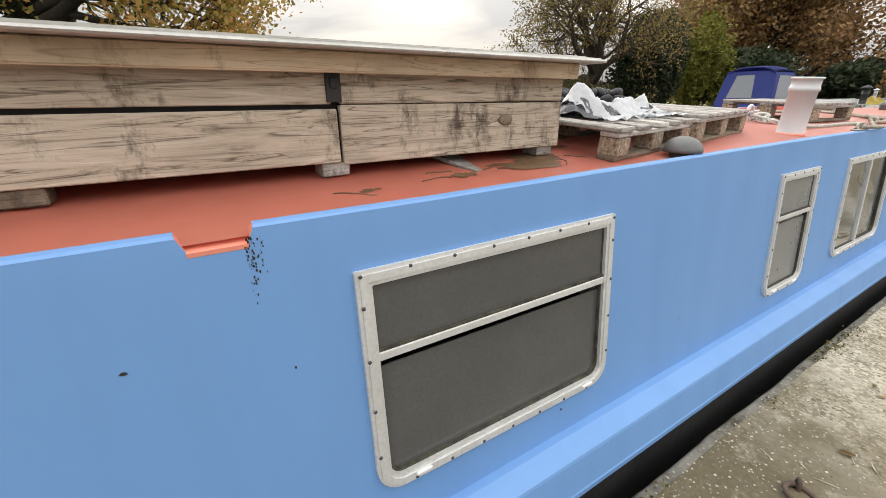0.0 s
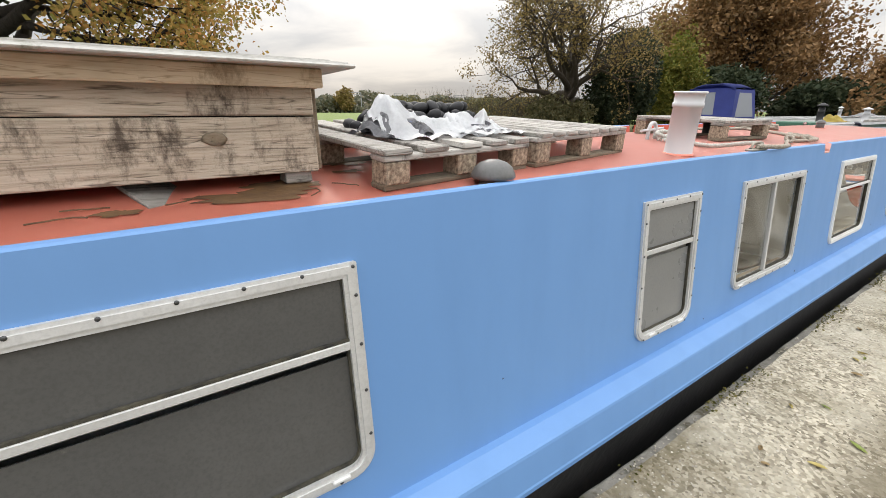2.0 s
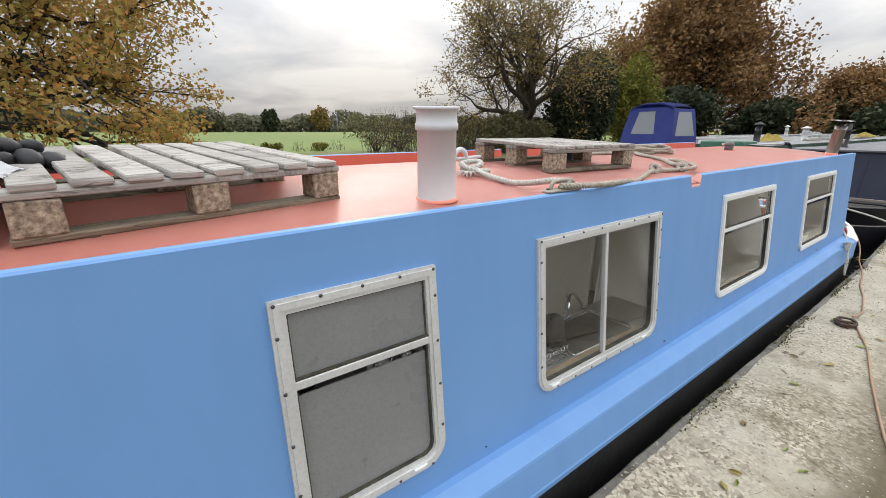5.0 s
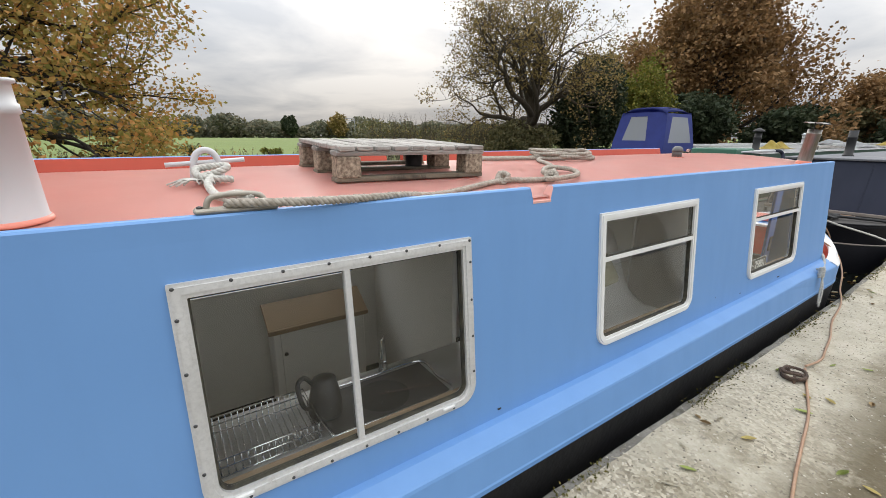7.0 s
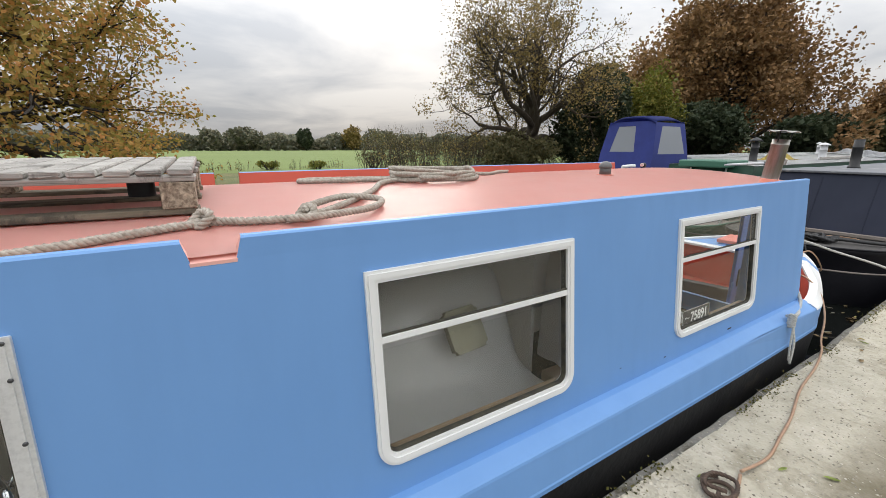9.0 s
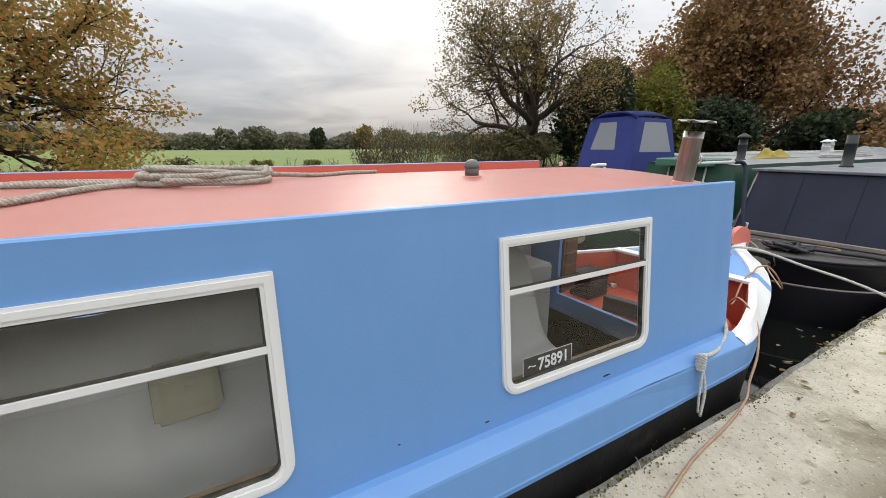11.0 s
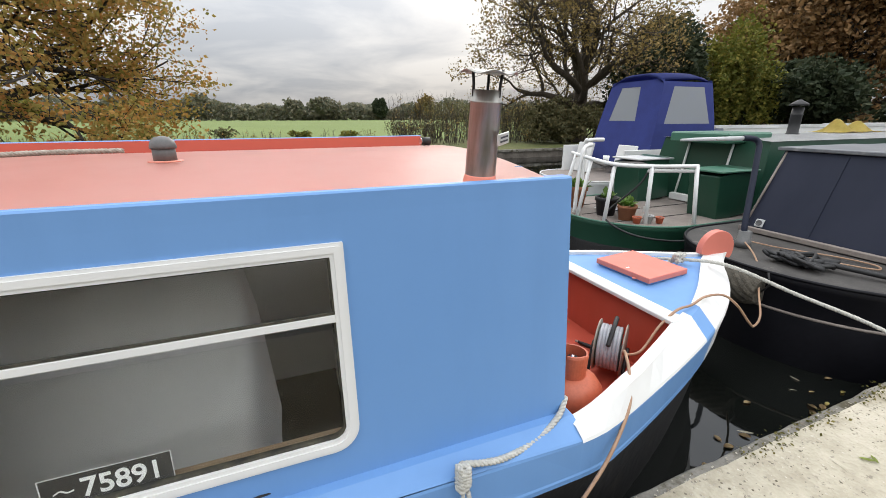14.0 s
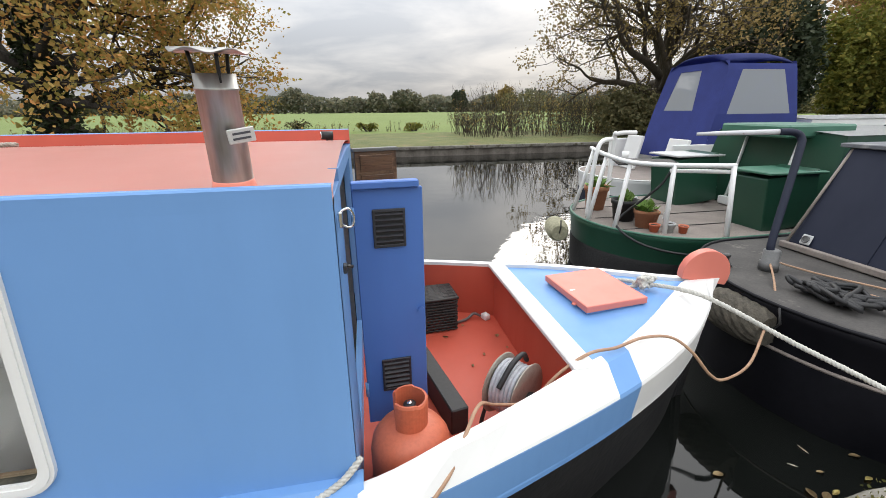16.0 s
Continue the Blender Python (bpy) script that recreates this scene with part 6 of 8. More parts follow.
# brown cable from the neighbouring boat, over the bow and along the quay
CABLE = speckled("brown_cable", (0.34, 0.20, 0.12), (0.44, 0.28, 0.18), 0.6, 12, 60, 0.1, 0.002)
cb = thing("cable", "thin brown cable led over the bow and along the quay", "cable")
bm = BM()
cable_pts = [(12.20, 1.20, 0.36), (12.0, 0.98, 0.33), (11.86, 0.83, 0.25), (11.62, 0.66, 0.16), (11.30, 0.44, 0.12), (11.0, 0.30, 0.165), (10.86, 0.26, 0.24), (10.76, 0.29, 0.36), (10.66, 0.325, 0.432), (10.52, 0.34, 0.438), (10.36, 0.30, 0.43), (10.22, 0.28, 0.432), (10.08, 0.26, 0.37), (9.92, 0.22, 0.27), (9.76, 0.18, 0.31), (9.66, 0.09, 0.400), (9.58, -0.02, 0.378), (9.49, -0.125, 0.30), (9.32, -0.215, 0.18), (9.16, -0.26, 0.06), (9.02, -0.31, 0.012), (8.7, -0.37, 0.010), (8.28, -0.42, 0.009), (7.9, -0.50, 0.009), (7.63, -0.54, 0.009), (7.4, -0.57, 0.009), (7.16, -0.55, 0.03)]
sweep(bm, curve_points(cable_pts, 8), 0.0075, 6)
part("lead", bm, CABLE, cb)
bm = BM(); sweep(bm, curve_points([(7.16, -0.55, 0.012), (7.0, -0.60, 0.009), (6.6, -0.72, 0.009), (6.24, -0.79, 0.009), (5.89, -0.86, 0.009), (5.3, -1.0, 0.009), (4.8, -1.2, 0.009)]), 0.0075, 6)
part("lead", bm, CABLE, cb)
# side rope with its knot
sr = thing("side_rope", "pale rope knotted round the hull eye and hanging over the side", "rope")
bm = BM(); rope_mesh(bm, [(9.215, -0.045, 0.37), (9.15, -0.09, 0.325), (9.02, -0.13, 0.285), (8.85, -0.165, 0.29), (8.69, -0.16, 0.32)], 0.0125); part("line", bm, ROPEW, sr)
bm = BM()
pts = []
for k in range(18):
    a = k * 2.1
    pts.append((8.685 + 0.024 * math.cos(a), -0.195 + 0.020 * math.sin(a), 0.25 + 0.0055 * k))
rope_mesh(bm, pts, 0.0115, smooth_n=5); part("knot", bm, ROPEW, sr)
bm = BM(); rope_mesh(bm, [(8.68, -0.21, 0.26), (8.665, -0.22, 0.1), (8.67, -0.225, 0.0)], 0.007); part("tail", bm, ROPEW, sr)
bm = BM(); sweep(bm, curve_points([(8.70, -0.205, 0.24), (8.71, -0.225, 0.12), (8.69, -0.23, -0.03)]), 0.009, 6); part("tail", bm, ROPEW, sr)


# ---------- neighbouring boats ----------
GREEN = paint("dark_green_paint", (0.012, 0.055, 0.032), (0.018, 0.07, 0.042), 0.3, 0.04)
GREEN2 = paint("mid_green_trim", (0.05, 0.15, 0.10), (0.06, 0.17, 0.115), 0.4, 0.04)
NAVY = paint("faded_navy_paint", (0.011, 0.015, 0.030), (0.017, 0.021, 0.040), 0.6, 0.05, (0.04, 0.042, 0.05), 0.74)
NAVY.node_tree.nodes["Principled BSDF"].inputs["Specular IOR Level"].default_value = 0.3
NAVYROOF = speckled("grey_blue_roof_paint", (0.10, 0.105, 0.12), (0.17, 0.175, 0.185), 0.6, 2, 40, 0.2, 0.003, dirt=(0.30, 0.30, 0.29), dirt_scale=2.5, dirt_at=0.58)
GREYDECK = speckled("grey_deck_boards", (0.20, 0.17, 0.15), (0.28, 0.24, 0.21), 0.8, 4, 60, 0.3, 0.003)
DKDECK = speckled("worn_dark_deck", (0.035, 0.032, 0.030), (0.08, 0.074, 0.068), 0.75, 4, 60, 0.3, 0.003, dirt=(0.20, 0.18, 0.16), dirt_scale=3, dirt_at=0.6)
CANVAS = speckled("navy_blue_canvas", (0.020, 0.032, 0.16), (0.030, 0.045, 0.21), 0.85, 3, 150, 0.2, 0.002)
VINYL, n_, l_, b_ = material("clear_vinyl", 0.12)
b_.inputs["Base Color"].default_value = (0.50, 0.53, 0.56, 1)
b_.inputs["Alpha"].default_value = 0.5
TERRA = speckled("terracotta", (0.34, 0.14, 0.07), (0.42, 0.19, 0.10), 0.85, 6, 70, 0.2, 0.002)
GREYROOF = speckled("pale_grey_roof", (0.45, 0.46, 0.46), (0.58, 0.58, 0.57), 0.6, 3, 40, 0.1, 0.002)


def stern_hull(name, th, x0, y0, y1, x1, z_deck, hull_mat, deck_mat, round_=0.9, low=BLACK, rim=None):
    """A rounded stern with a flat deck, running on into a straight hull."""
    yc, hb = (y0 + y1) / 2, (y1 - y0) / 2
    ol = []
    for k in range(21):
        a = radians(-90 - 180 * k / 20)
        ol.append((x0 + round_ + round_ * math.cos(a), yc + hb * math.sin(a)))
    ol = [(x1, y0)] + ol + [(x1, y1)]
    def ringz(z, sc=1.0):
        return [(x if i in (0, len(ol) - 1) else x0 + round_ + (x - x0 - round_) * sc, yc + (y - yc) * sc, z) for i, (x, y) in enumerate(ol)]
    bm = BM()
    quad_strip(bm, [ringz(z_deck), ringz(z_deck - 0.03, 1.015), ringz(z_deck - 0.06, 1.0), ringz(z_deck - 0.30, 0.97)])
    bmesh.ops.recalc_face_normals(bm, faces=bm.faces)
    part("hull", bm, hull_mat, th, "", True)
    bm = BM()
    quad_strip(bm, [ringz(z_deck - 0.29, 0.975), ringz(z_deck - 0.33, 0.985), ringz(-0.85, 0.93)])
    part("hull_bottom", bm, low, th, "black lower hull", True)
    bm = BM()
    bm.faces.new([bm.verts.new((x, y, z_deck - 0.004)) for x, y, _ in ringz(0, 0.99)])
    part("deck", bm, deck_mat, th)
    bm = BM()
    sweep(bm, ringz(z_deck, 1.0), 0.014, 6)
    part("deck_edge", bm, rim or hull_mat, th)


def cabin_shell(th, x0, x1, y0, y1, z0, z1, mat, roof_mat, rake=0.0, tumble=0.09, name="cabin"):
    bm = BM()
    a = [(x0, y0, z0), (x0, y1, z0), (x1, y1, z0), (x1, y0, z0)]
    b = [(x0 + rake, y0 + tumble, z1), (x0 + rake, y1 - tumble, z1), (x1, y1 - tumble, z1), (x1, y0 + tumble, z1)]
    V = [bm.verts.new(p) for p in a + b]
    for q in ((0, 1, 5, 4), (1, 2, 6, 5), (2, 3, 7, 6), (3, 0, 4, 7)):
        bm.faces.new([V[i] for i in q])
    bmesh.ops.recalc_face_normals(bm, faces=bm.faces)
    part(name, bm, mat, th)
    bm = BM()
    rows = []
    for x in (x0 + rake - 0.03, x1):
        rows.append([(x, y0 + tumble - 0.02 + (y1 - y0 - 2 * tumble + 0.04) * k / 8, z1 + 0.05 * math.sin(math.pi * k / 8)) for k in range(9)])
    quad_strip(bm, rows)
    bmesh.ops.solidify(bm, geom=bm.faces[:], thickness=0.03)
    part(name + "_roof", bm, roof_mat, th)


# navy boat
TAR = speckled("wet_black_hull", (0.004, 0.004, 0.006), (0.008, 0.008, 0.011), 0.45, 3, 25, 0.1, 0.003)
TAR.node_tree.nodes["Principled BSDF"].inputs["Specular IOR Level"].default_value = 0.2
nb = thing("narrowboat", "faded navy narrowboat with a worn dark stern deck, moored ahead", "narrowboat")
stern_hull("navy", nb, 11.72, -0.18, 1.90, 27.0, 0.30, TAR, DKDECK, 0.85, low=TAR)
bm = BM()
sweep(bm, [(11.72 + 0.85 + 0.83 * math.cos(radians(-90 - 180 * k / 24)), 0.86 + 1.015 * math.sin(radians(-90 - 180 * k / 24)), 0.01) for k in range(25)], 0.012, 6)
part("rubbing_strake", bm, GREYDECK, nb, "worn pale rubbing strake")
bm = BM()
X0N = 12.86
V = [bm.verts.new(p) for p in ((X0N, -0.10, 0.30), (X0N, 1.66, 0.30), (X0N + 0.33, 1.60, 1.13), (X0N + 0.33, -0.04, 1.13), (27, -0.10, 0.30), (27, 1.66, 0.30), (27, 1.60, 1.13), (27, -0.04, 1.13))]
for q in ((0, 1, 2, 3), (1, 5, 6, 2), (0, 3, 7, 4), (3, 2, 6, 7)):
    bm.faces.new([V[i] for i in q])
bmesh.ops.recalc_face_normals(bm, faces=bm.faces)
part("cabin", bm, NAVY, nb, "navy cabin with a raked back")
bm = BM(); box(bm, (X0N + 1.0, 0.80, 1.155), (1.4, 1.72, 0.035), bevel=0.006); part("hatch_cover", bm, NAVYROOF, nb, "blue-grey sliding hatch cover")
bm = BM(); box(bm, (20.6, 0.80, 1.15), (12.8, 1.66, 0.03), bevel=0.006); part("roof", bm, NAVYROOF, nb)
for yy in (0.45, 1.05):
    bm = BM(); box(bm, (X0N + 0.165, yy, 0.72), (0.012, 0.014, 0.86), (0, math.degrees(math.atan2(0.33, 0.83)), 0)); part("door_batten", bm, NAVY, nb)
bm = BM(); box(bm, (X0N - 0.03, 0.80, 0.33), (0.05, 1.72, 0.05), bevel=0.006); part("coaming", bm, GREYDECK, nb)
bm = BM(); sweep(bm, [(X0N - 0.02, 1.62, 0.36), (X0N + 0.34, 1.58, 1.14)], 0.012, 6); part("edge_bead", bm, GREYDECK, nb)
# socket
sk = thing("shore_socket", "square steel shore-power socket on the navy bulkhead", "socket", "", pose(12.885, 1.50, 0.40, 0, -68, 0))
bm = BM(); box(bm, (0, 0, 0.006), (0.085, 0.085, 0.012), bevel=0.006); part("plate", bm, GREYROOF, sk)
bm = BM(); lathe(bm, (0, 0, 0.012), [(0.03, 0), (0.03, 0.012), (0.022, 0.013), (0.022, 0.004)], 18); part("cover", bm, GREYPAINT, sk)
# tiller and swan neck
sw = thing("swan_neck_tiller", "dark swan-neck rudder post with a pale tiller arm", "tiller", "", None)
bm = BM(); sweep(bm, curve_points([(12.20, 1.22, 0.44), (12.23, 1.25, 0.57), (12.47, 1.42, 1.12), (12.51, 1.46, 1.23), (12.47, 1.49, 1.275), (12.38, 1.53, 1.28)]), 0.026, 12); part("post", bm, NAVY, sw)
bm = BM(); lathe(bm, (12.22, 1.22, 0.30), [(0.065, 0), (0.065, 0.06), (0.055, 0.065), (0.055, 0.15), (0.04, 0.16)], 18); part("bearing", bm, GREYPAINT, sw)
bm = BM(); sweep(bm, [(12.40, 1.52, 1.28), (12.08, 1.78, 1.262), (11.96, 1.86, 1.255)], [0.022, 0.018, 0.012], 10); part("arm", bm, WORNWHITE, sw)
# dolly with lines
do = thing("mooring_dolly", "small steel mooring dolly on the navy deck", "dolly", "", pose(11.98, 1.36, 0.30))
bm = BM(); lathe(bm, (0, 0, 0), [(0.05, 0), (0.045, 0.01), (0.024, 0.02), (0.02, 0.07), (0.028, 0.075), (0.028, 0.09), (0.018, 0.095)], 16); part("post", bm, STEEL, do)
tg = thing("black_rope_tangle", "tangle of black rope on the navy stern deck", "rope")
rk = random.Random(12)
for j in range(4):
    bm = BM()
    pts = []
    for k in range(12):
        pts.append((12.15 + rk.uniform(-0.14, 0.16), 0.70 + rk.uniform(-0.22, 0.22), 0.315 + rk.uniform(0, 0.07)))
    sweep(bm, curve_points(pts, 5), 0.016, 6); part("strand", bm, RUBBER, tg)
bm = BM(); sweep(bm, curve_points([(12.2, 0.6, 0.35), (12.3, 0.3, 0.34), (12.5, -0.05, 0.30), (12.7, -0.3, 0.10), (12.8, -0.5, 0.02)]), 0.022, 7); part("line", bm, RUBBER, tg)
bo = thing("brown_lead", "thin brown lead coiled on the navy deck", "cable")
bm = BM(); sweep(bm, curve_points([(12.25, 1.30, 0.36), (12.45, 1.05, 0.315), (12.62, 0.70, 0.315), (12.66, 0.45, 0.315), (12.55, 0.38, 0.315), (12.45, 0.55, 0.315), (12.35, 0.9, 0.315)]), 0.007, 6); part("lead", bm, CABLE, bo)
cp = tagged(link_mesh("filler_cap", lathe(BM(), (12.42, 0.78, 0.30), [(0.035, 0), (0.035, 0.02), (0.03, 0.03), (0.01, 0.032)], 14), GREYROOF), "pale filler cap on the navy deck", "cap")
# rope fender at the stern of the navy boat
FEND = speckled("coir_fender", (0.05, 0.045, 0.035), (0.12, 0.105, 0.08), 0.95, 20, 90, 0.7, 0.01)
FEND2 = speckled("green_coir_fender", (0.26, 0.25, 0.16), (0.40, 0.38, 0.27), 0.95, 20, 90, 0.7, 0.01)


def make_fender(name, label, m, r, L, mat):
    th = thing(name, label, "fender", "rope fenders", m)
    bm = BM()
    n1, n2 = 14, 26
    V_ = [[None] * n2 for _ in range(n1)]
    for i in range(n1):
        for j in range(n2):
            u = i / (n1 - 1)
            rr = r * (1 - 0.30 * abs(2 * u - 1) ** 4) * (1 + 0.05 * ((i + j) % 2))
            a = 2 * math.pi * j / n2
            V_[i][j] = bm.verts.new(((u - 0.5) * L, rr * math.cos(a), rr * math.sin(a)))
    for i in range(n1 - 1):
        for j in range(n2):
            bm.faces.new((V_[i][j], V_[i][(j + 1) % n2], V_[i + 1][(j + 1) % n2], V_[i + 1][j]))
    bm.faces.new([V_[0][j] for j in range(n2)][::-1]); bm.faces.new([V_[-1][j] for j in range(n2)])
    part("body", bm, mat, th)
    bm = BM(); sweep(bm, [(-L / 2, 0, 0), (-L / 2 - 0.05, 0, r * 0.6), (-L / 2 - 0.02, 0, r * 1.3)], 0.008, 5); part("lanyard", bm, RUBBER, th)
    return th


make_fender("fender", "dark round coir fender at the navy stern", pose(11.70, 0.92, 0.13, 0, 0, 90), 0.135, 0.46, FEND)
make_fender("fender", "pale knotted coir fender hung at the green stern", pose(11.56, 3.38, 0.06, 0, 0, 75), 0.125, 0.42, FEND2)

# green boat with white rails
gbt = thing("narrowboat", "dark green narrowboat with white rails round a planted stern deck", "narrowboat")
stern_hull("green", gbt, 11.74, 2.10, 4.15, 26.0, 0.24, GREEN, GREYDECK, 0.95, rim=GREEN2)
bm = BM()
for k in range(3):
    box(bm, (12.9, 2.6 + 0.5 * k, 0.241), (2.0, 0.012, 0.006))
part("deck_joint", bm, DKDECK, gbt)
bm = BM(); box(bm, (13.55, 2.45, 0.53), (0.62, 0.42, 0.58), (0, -8, 0), 0.01); part("locker", bm, GREEN, gbt)
bm = BM(); box(bm, (13.53, 2.45, 0.83), (0.70, 0.50, 0.025), (0, 0, 0), 0.006); part("locker_lid", bm, GREEN2, gbt)
bm = BM(); box(bm, (13.55, 3.75, 0.55), (0.62, 0.5, 0.62), (0, -8, 0), 0.01); part("locker", bm, GREEN, gbt)
bm = BM(); box(bm, (13.53, 3.75, 0.87), (0.70, 0.56, 0.025), (0, 0, 0), 0.006); part("locker_lid", bm, GREYROOF, gbt)
cabin_shell(gbt, 14.0, 26.0, 2.24, 4.02, 0.25, 1.17, GREEN, GREYROOF, 0.16)
bm = BM(); box(bm, (14.25, 3.1, 1.20), (0.9, 0.9, 0.14), bevel=0.02); part("slide_hatch", bm, GREEN2, gbt)
for yy in (2.78, 3.45):
    bm = BM(); sweep(bm, [(13.98, yy, 0.3), (14.14, yy, 1.2)], 0.018, 6); part("door_post", bm, WHITE, gbt)
bm = BM(); box(bm, (13.93, 3.1, 0.30), (0.08, 0.75, 0.10), bevel=0.006); part("step", bm, WHITE, gbt)


def rail(name, pts, r, th, mat=WHITE):
    bm = BM(); sweep(bm, [Vector(p) for p in pts], r, 8)
    return part(name, bm, mat, th)


rl_ = thing("stern_rail", "white tubular rail round the green stern deck", "railing")
rail("top_rail", curve_points([(12.82, 2.26, 0.92), (12.3, 2.45, 0.92), (12.0, 2.75, 0.93), (11.95, 3.2, 0.98), (12.05, 3.6, 1.0)]), 0.024, rl_)
rail("mid_rail", curve_points([(12.80, 2.28, 0.86), (12.3, 2.5, 0.86)]), 0.02, rl_)
for a, b in (((12.80, 2.26, 0.92), (12.76, 2.14, 0.24)), ((12.30, 2.45, 0.93), (12.27, 2.40, 0.22)), ((12.02, 2.75, 0.92), (11.87, 2.66, 0.24)), ((11.96, 3.10, 0.97), (11.78, 3.05, 0.24)), ((12.0, 3.45, 1.0), (11.86, 3.55, 0.24))):
    bm = BM(); sweep(bm, [a, Vector(a).lerp(Vector(b), 0.5), b], [0.024, 0.024, 0.026], 8); part("post", bm, WHITE, rl_)
rail("tiller_rail", curve_points([(11.85, 3.2, 0.25), (11.88, 3.22, 0.8), (11.95, 3.25, 1.08), (12.15, 3.35, 1.12)]), 0.026, rl_)
rail("davit", curve_points([(12.6, 4.0, 0.25), (12.6, 4.0, 1.05), (12.62, 3.95, 1.14), (12.85, 3.9, 1.15)]), 0.03, rl_)
tb = tagged(link_mesh("rail_seat", box(BM(), (12.3, 2.9, 0.90), (0.62, 0.5, 0.02), (0, 0, -25), 0.004), DKDECK), "dark board seat resting on the stern rail", "seat")
mg = thing("mug", "white mug standing on the rail seat", "mug", "", pose(12.15, 3.05, 0.912))
bm = BM(); lathe(bm, (0, 0, 0), [(0.035, 0), (0.04, 0.09), (0.036, 0.09), (0.03, 0.008)], 14); part("cup", bm, WHITE, mg)

# plant pots
SOIL = speckled("soil", (0.03, 0.022, 0.015), (0.05, 0.04, 0.03), 0.95, 30, 90, 0.6, 0.01)
PLANT = speckled("pot_plant_green", (0.10, 0.20, 0.03), (0.20, 0.32, 0.06), 0.6, 20, 60, 0.1, 0.002)
POTBLK = RUBBER


def make_pot(c, r, h, mat, label, leafy=0, seed=0):
    th = thing("plant_pot", label, "plant pot", "pots on the green stern", pose(*c))
    bm = BM(); lathe(bm, (0, 0, 0), [(r * 0.72, 0), (r * 0.93, h * 0.8), (r, h * 0.8), (r * 1.02, h), (r * 0.92, h), (r * 0.88, h * 0.85), (0.01, h * 0.85)], 20); part("pot", bm, mat, th)
    bm = BM(); lathe(bm, (0, 0, 0), [(r * 0.88, h * 0.84), (r * 0.86, h * 0.86), (0.002, h * 0.88)], 14); part("soil", bm, SOIL, th)
    if leafy:
        r_ = random.Random(seed)
        bm = BM()
        for k in range(leafy):
            a, el, L = r_.uniform(0, 6.28), r_.uniform(0.3, 1.4), r_.uniform(0.5, 1.1) * r * 1.3
            p0 = Vector((r_.uniform(-0.5, 0.5) * r, r_.uniform(-0.5, 0.5) * r, h * 0.86))
            d = Vector((math.cos(a) * math.cos(el), math.sin(a) * math.cos(el), math.sin(el)))
            s = Vector((-math.sin(a), math.cos(a), 0)) * L * 0.22
            p1, p2 = p0 + d * L * 0.6, p0 + d * L + Vector((0, 0, -L * 0.12))
            v = [bm.verts.new(q) for q in (p0, p1 + s, p2, p1 - s)]
            bm.faces.new(v)
        part("leaves", bm, PLANT, th)
    return th


DZ = 0.238
make_pot((12.15, 3.55, DZ), 0.15, 0.30, TERRA, "large terracotta pot with a leafy plant", 60, 1)
make_pot((12.18, 2.98, DZ), 0.15, 0.24, POTBLK, "black plastic pot with a few stems", 18, 2)
make_pot((12.22, 2.66, DZ), 0.12, 0.19, TERRA, "terracotta pot with a bright green plant", 50, 3)
make_pot((12.40, 2.80, DZ), 0.09, 0.13, TERRA, "small terracotta pot on the deck", 12, 4)
make_pot((12.20, 2.47, DZ), 0.055, 0.08, ORANGE, "small orange pot on the deck")
make_pot((12.33, 2.42, DZ), 0.06, 0.10, GREYROOF, "small grey pot on the deck")
make_pot((12.45, 2.36, DZ), 0.05, 0.08, ORANGE, "small orange pot on the deck")
tag_ = tagged(link_mesh("plant_label", box(BM(), (12.34, 2.50, DZ + 0.16), (0.07, 0.004, 0.07), (8, 0, 0), 0.001), WHITE), "white card plant label standing in a pot", "label")
bg = make_sack("compost_bag", (12.42, 3.15, DZ), (0.34, 0.3), [(0.5, 0.5, 0.20, 0.35)], "half-empty plastic compost bag on the green deck", PLASTIC, 21)
tagged(bg, "", "bag", "green stern clutter")
bl = thing("black_line", "black mooring line tangled on the green stern", "rope")
bm = BM(); sweep(bm, curve_points([(12.35, 2.5, 0.95), (12.25, 2.55, 0.7), (12.0, 2.75, 0.35), (11.88, 2.62, 0.26), (12.0, 2.3, 0.15), (12.4, 2.05, 0.10), (13.0, 1.95, 0.12)]), 0.013, 6); part("line", bm, RUBBER, bl)

# boat with the blue canopy
cbt = thing("cruiser", "white-sided boat with a navy canvas cockpit canopy", "boat")
stern_hull("cruiser", cbt, 13.2, 4.60, 6.60, 26.0, 0.35, WHITE, GREYDECK, 0.7, low=NAVY)
cabin_shell(cbt, 16.7, 26.0, 4.75, 6.45, 0.36, 1.25, WHITE, GREYROOF, 0.1)
for y in (4.72, 6.48):
    bm = BM()
    box(bm, (15.4, y, 0.62), (2.6, 0.05, 0.55), bevel=0.01)
    part("cockpit_side", bm, WHITE, cbt)
for yy in (4.95, 6.1):
    bm = BM(); box(bm, (14.35, yy, 0.66), (0.06, 0.45, 0.62), (0, 12, 0), 0.01); part("transom_panel", bm, WHITE, cbt)
cn = thing("canopy", "navy blue canvas canopy with clear vinyl windows", "canopy")
XA0, XA1, XB = 14.68, 14.98, 16.40     # foot and head of the back face, front end
YN, YF = 4.70, 6.25
ZL, ZH = 0.85, 2.25


def can_y(side, z):
    t = (z - ZL) / (ZH - ZL)
    i = 0.16 * max(0, t) ** 2
    return YN + i if side == 0 else YF - i


def can_x(z):
    t = (z - ZL) / (ZH - ZL)
    return XA0 + (XA1 - XA0) * t


def can_xb(z):
    t = (z - ZL) / (ZH - ZL)
    return XB - 0.22 * t


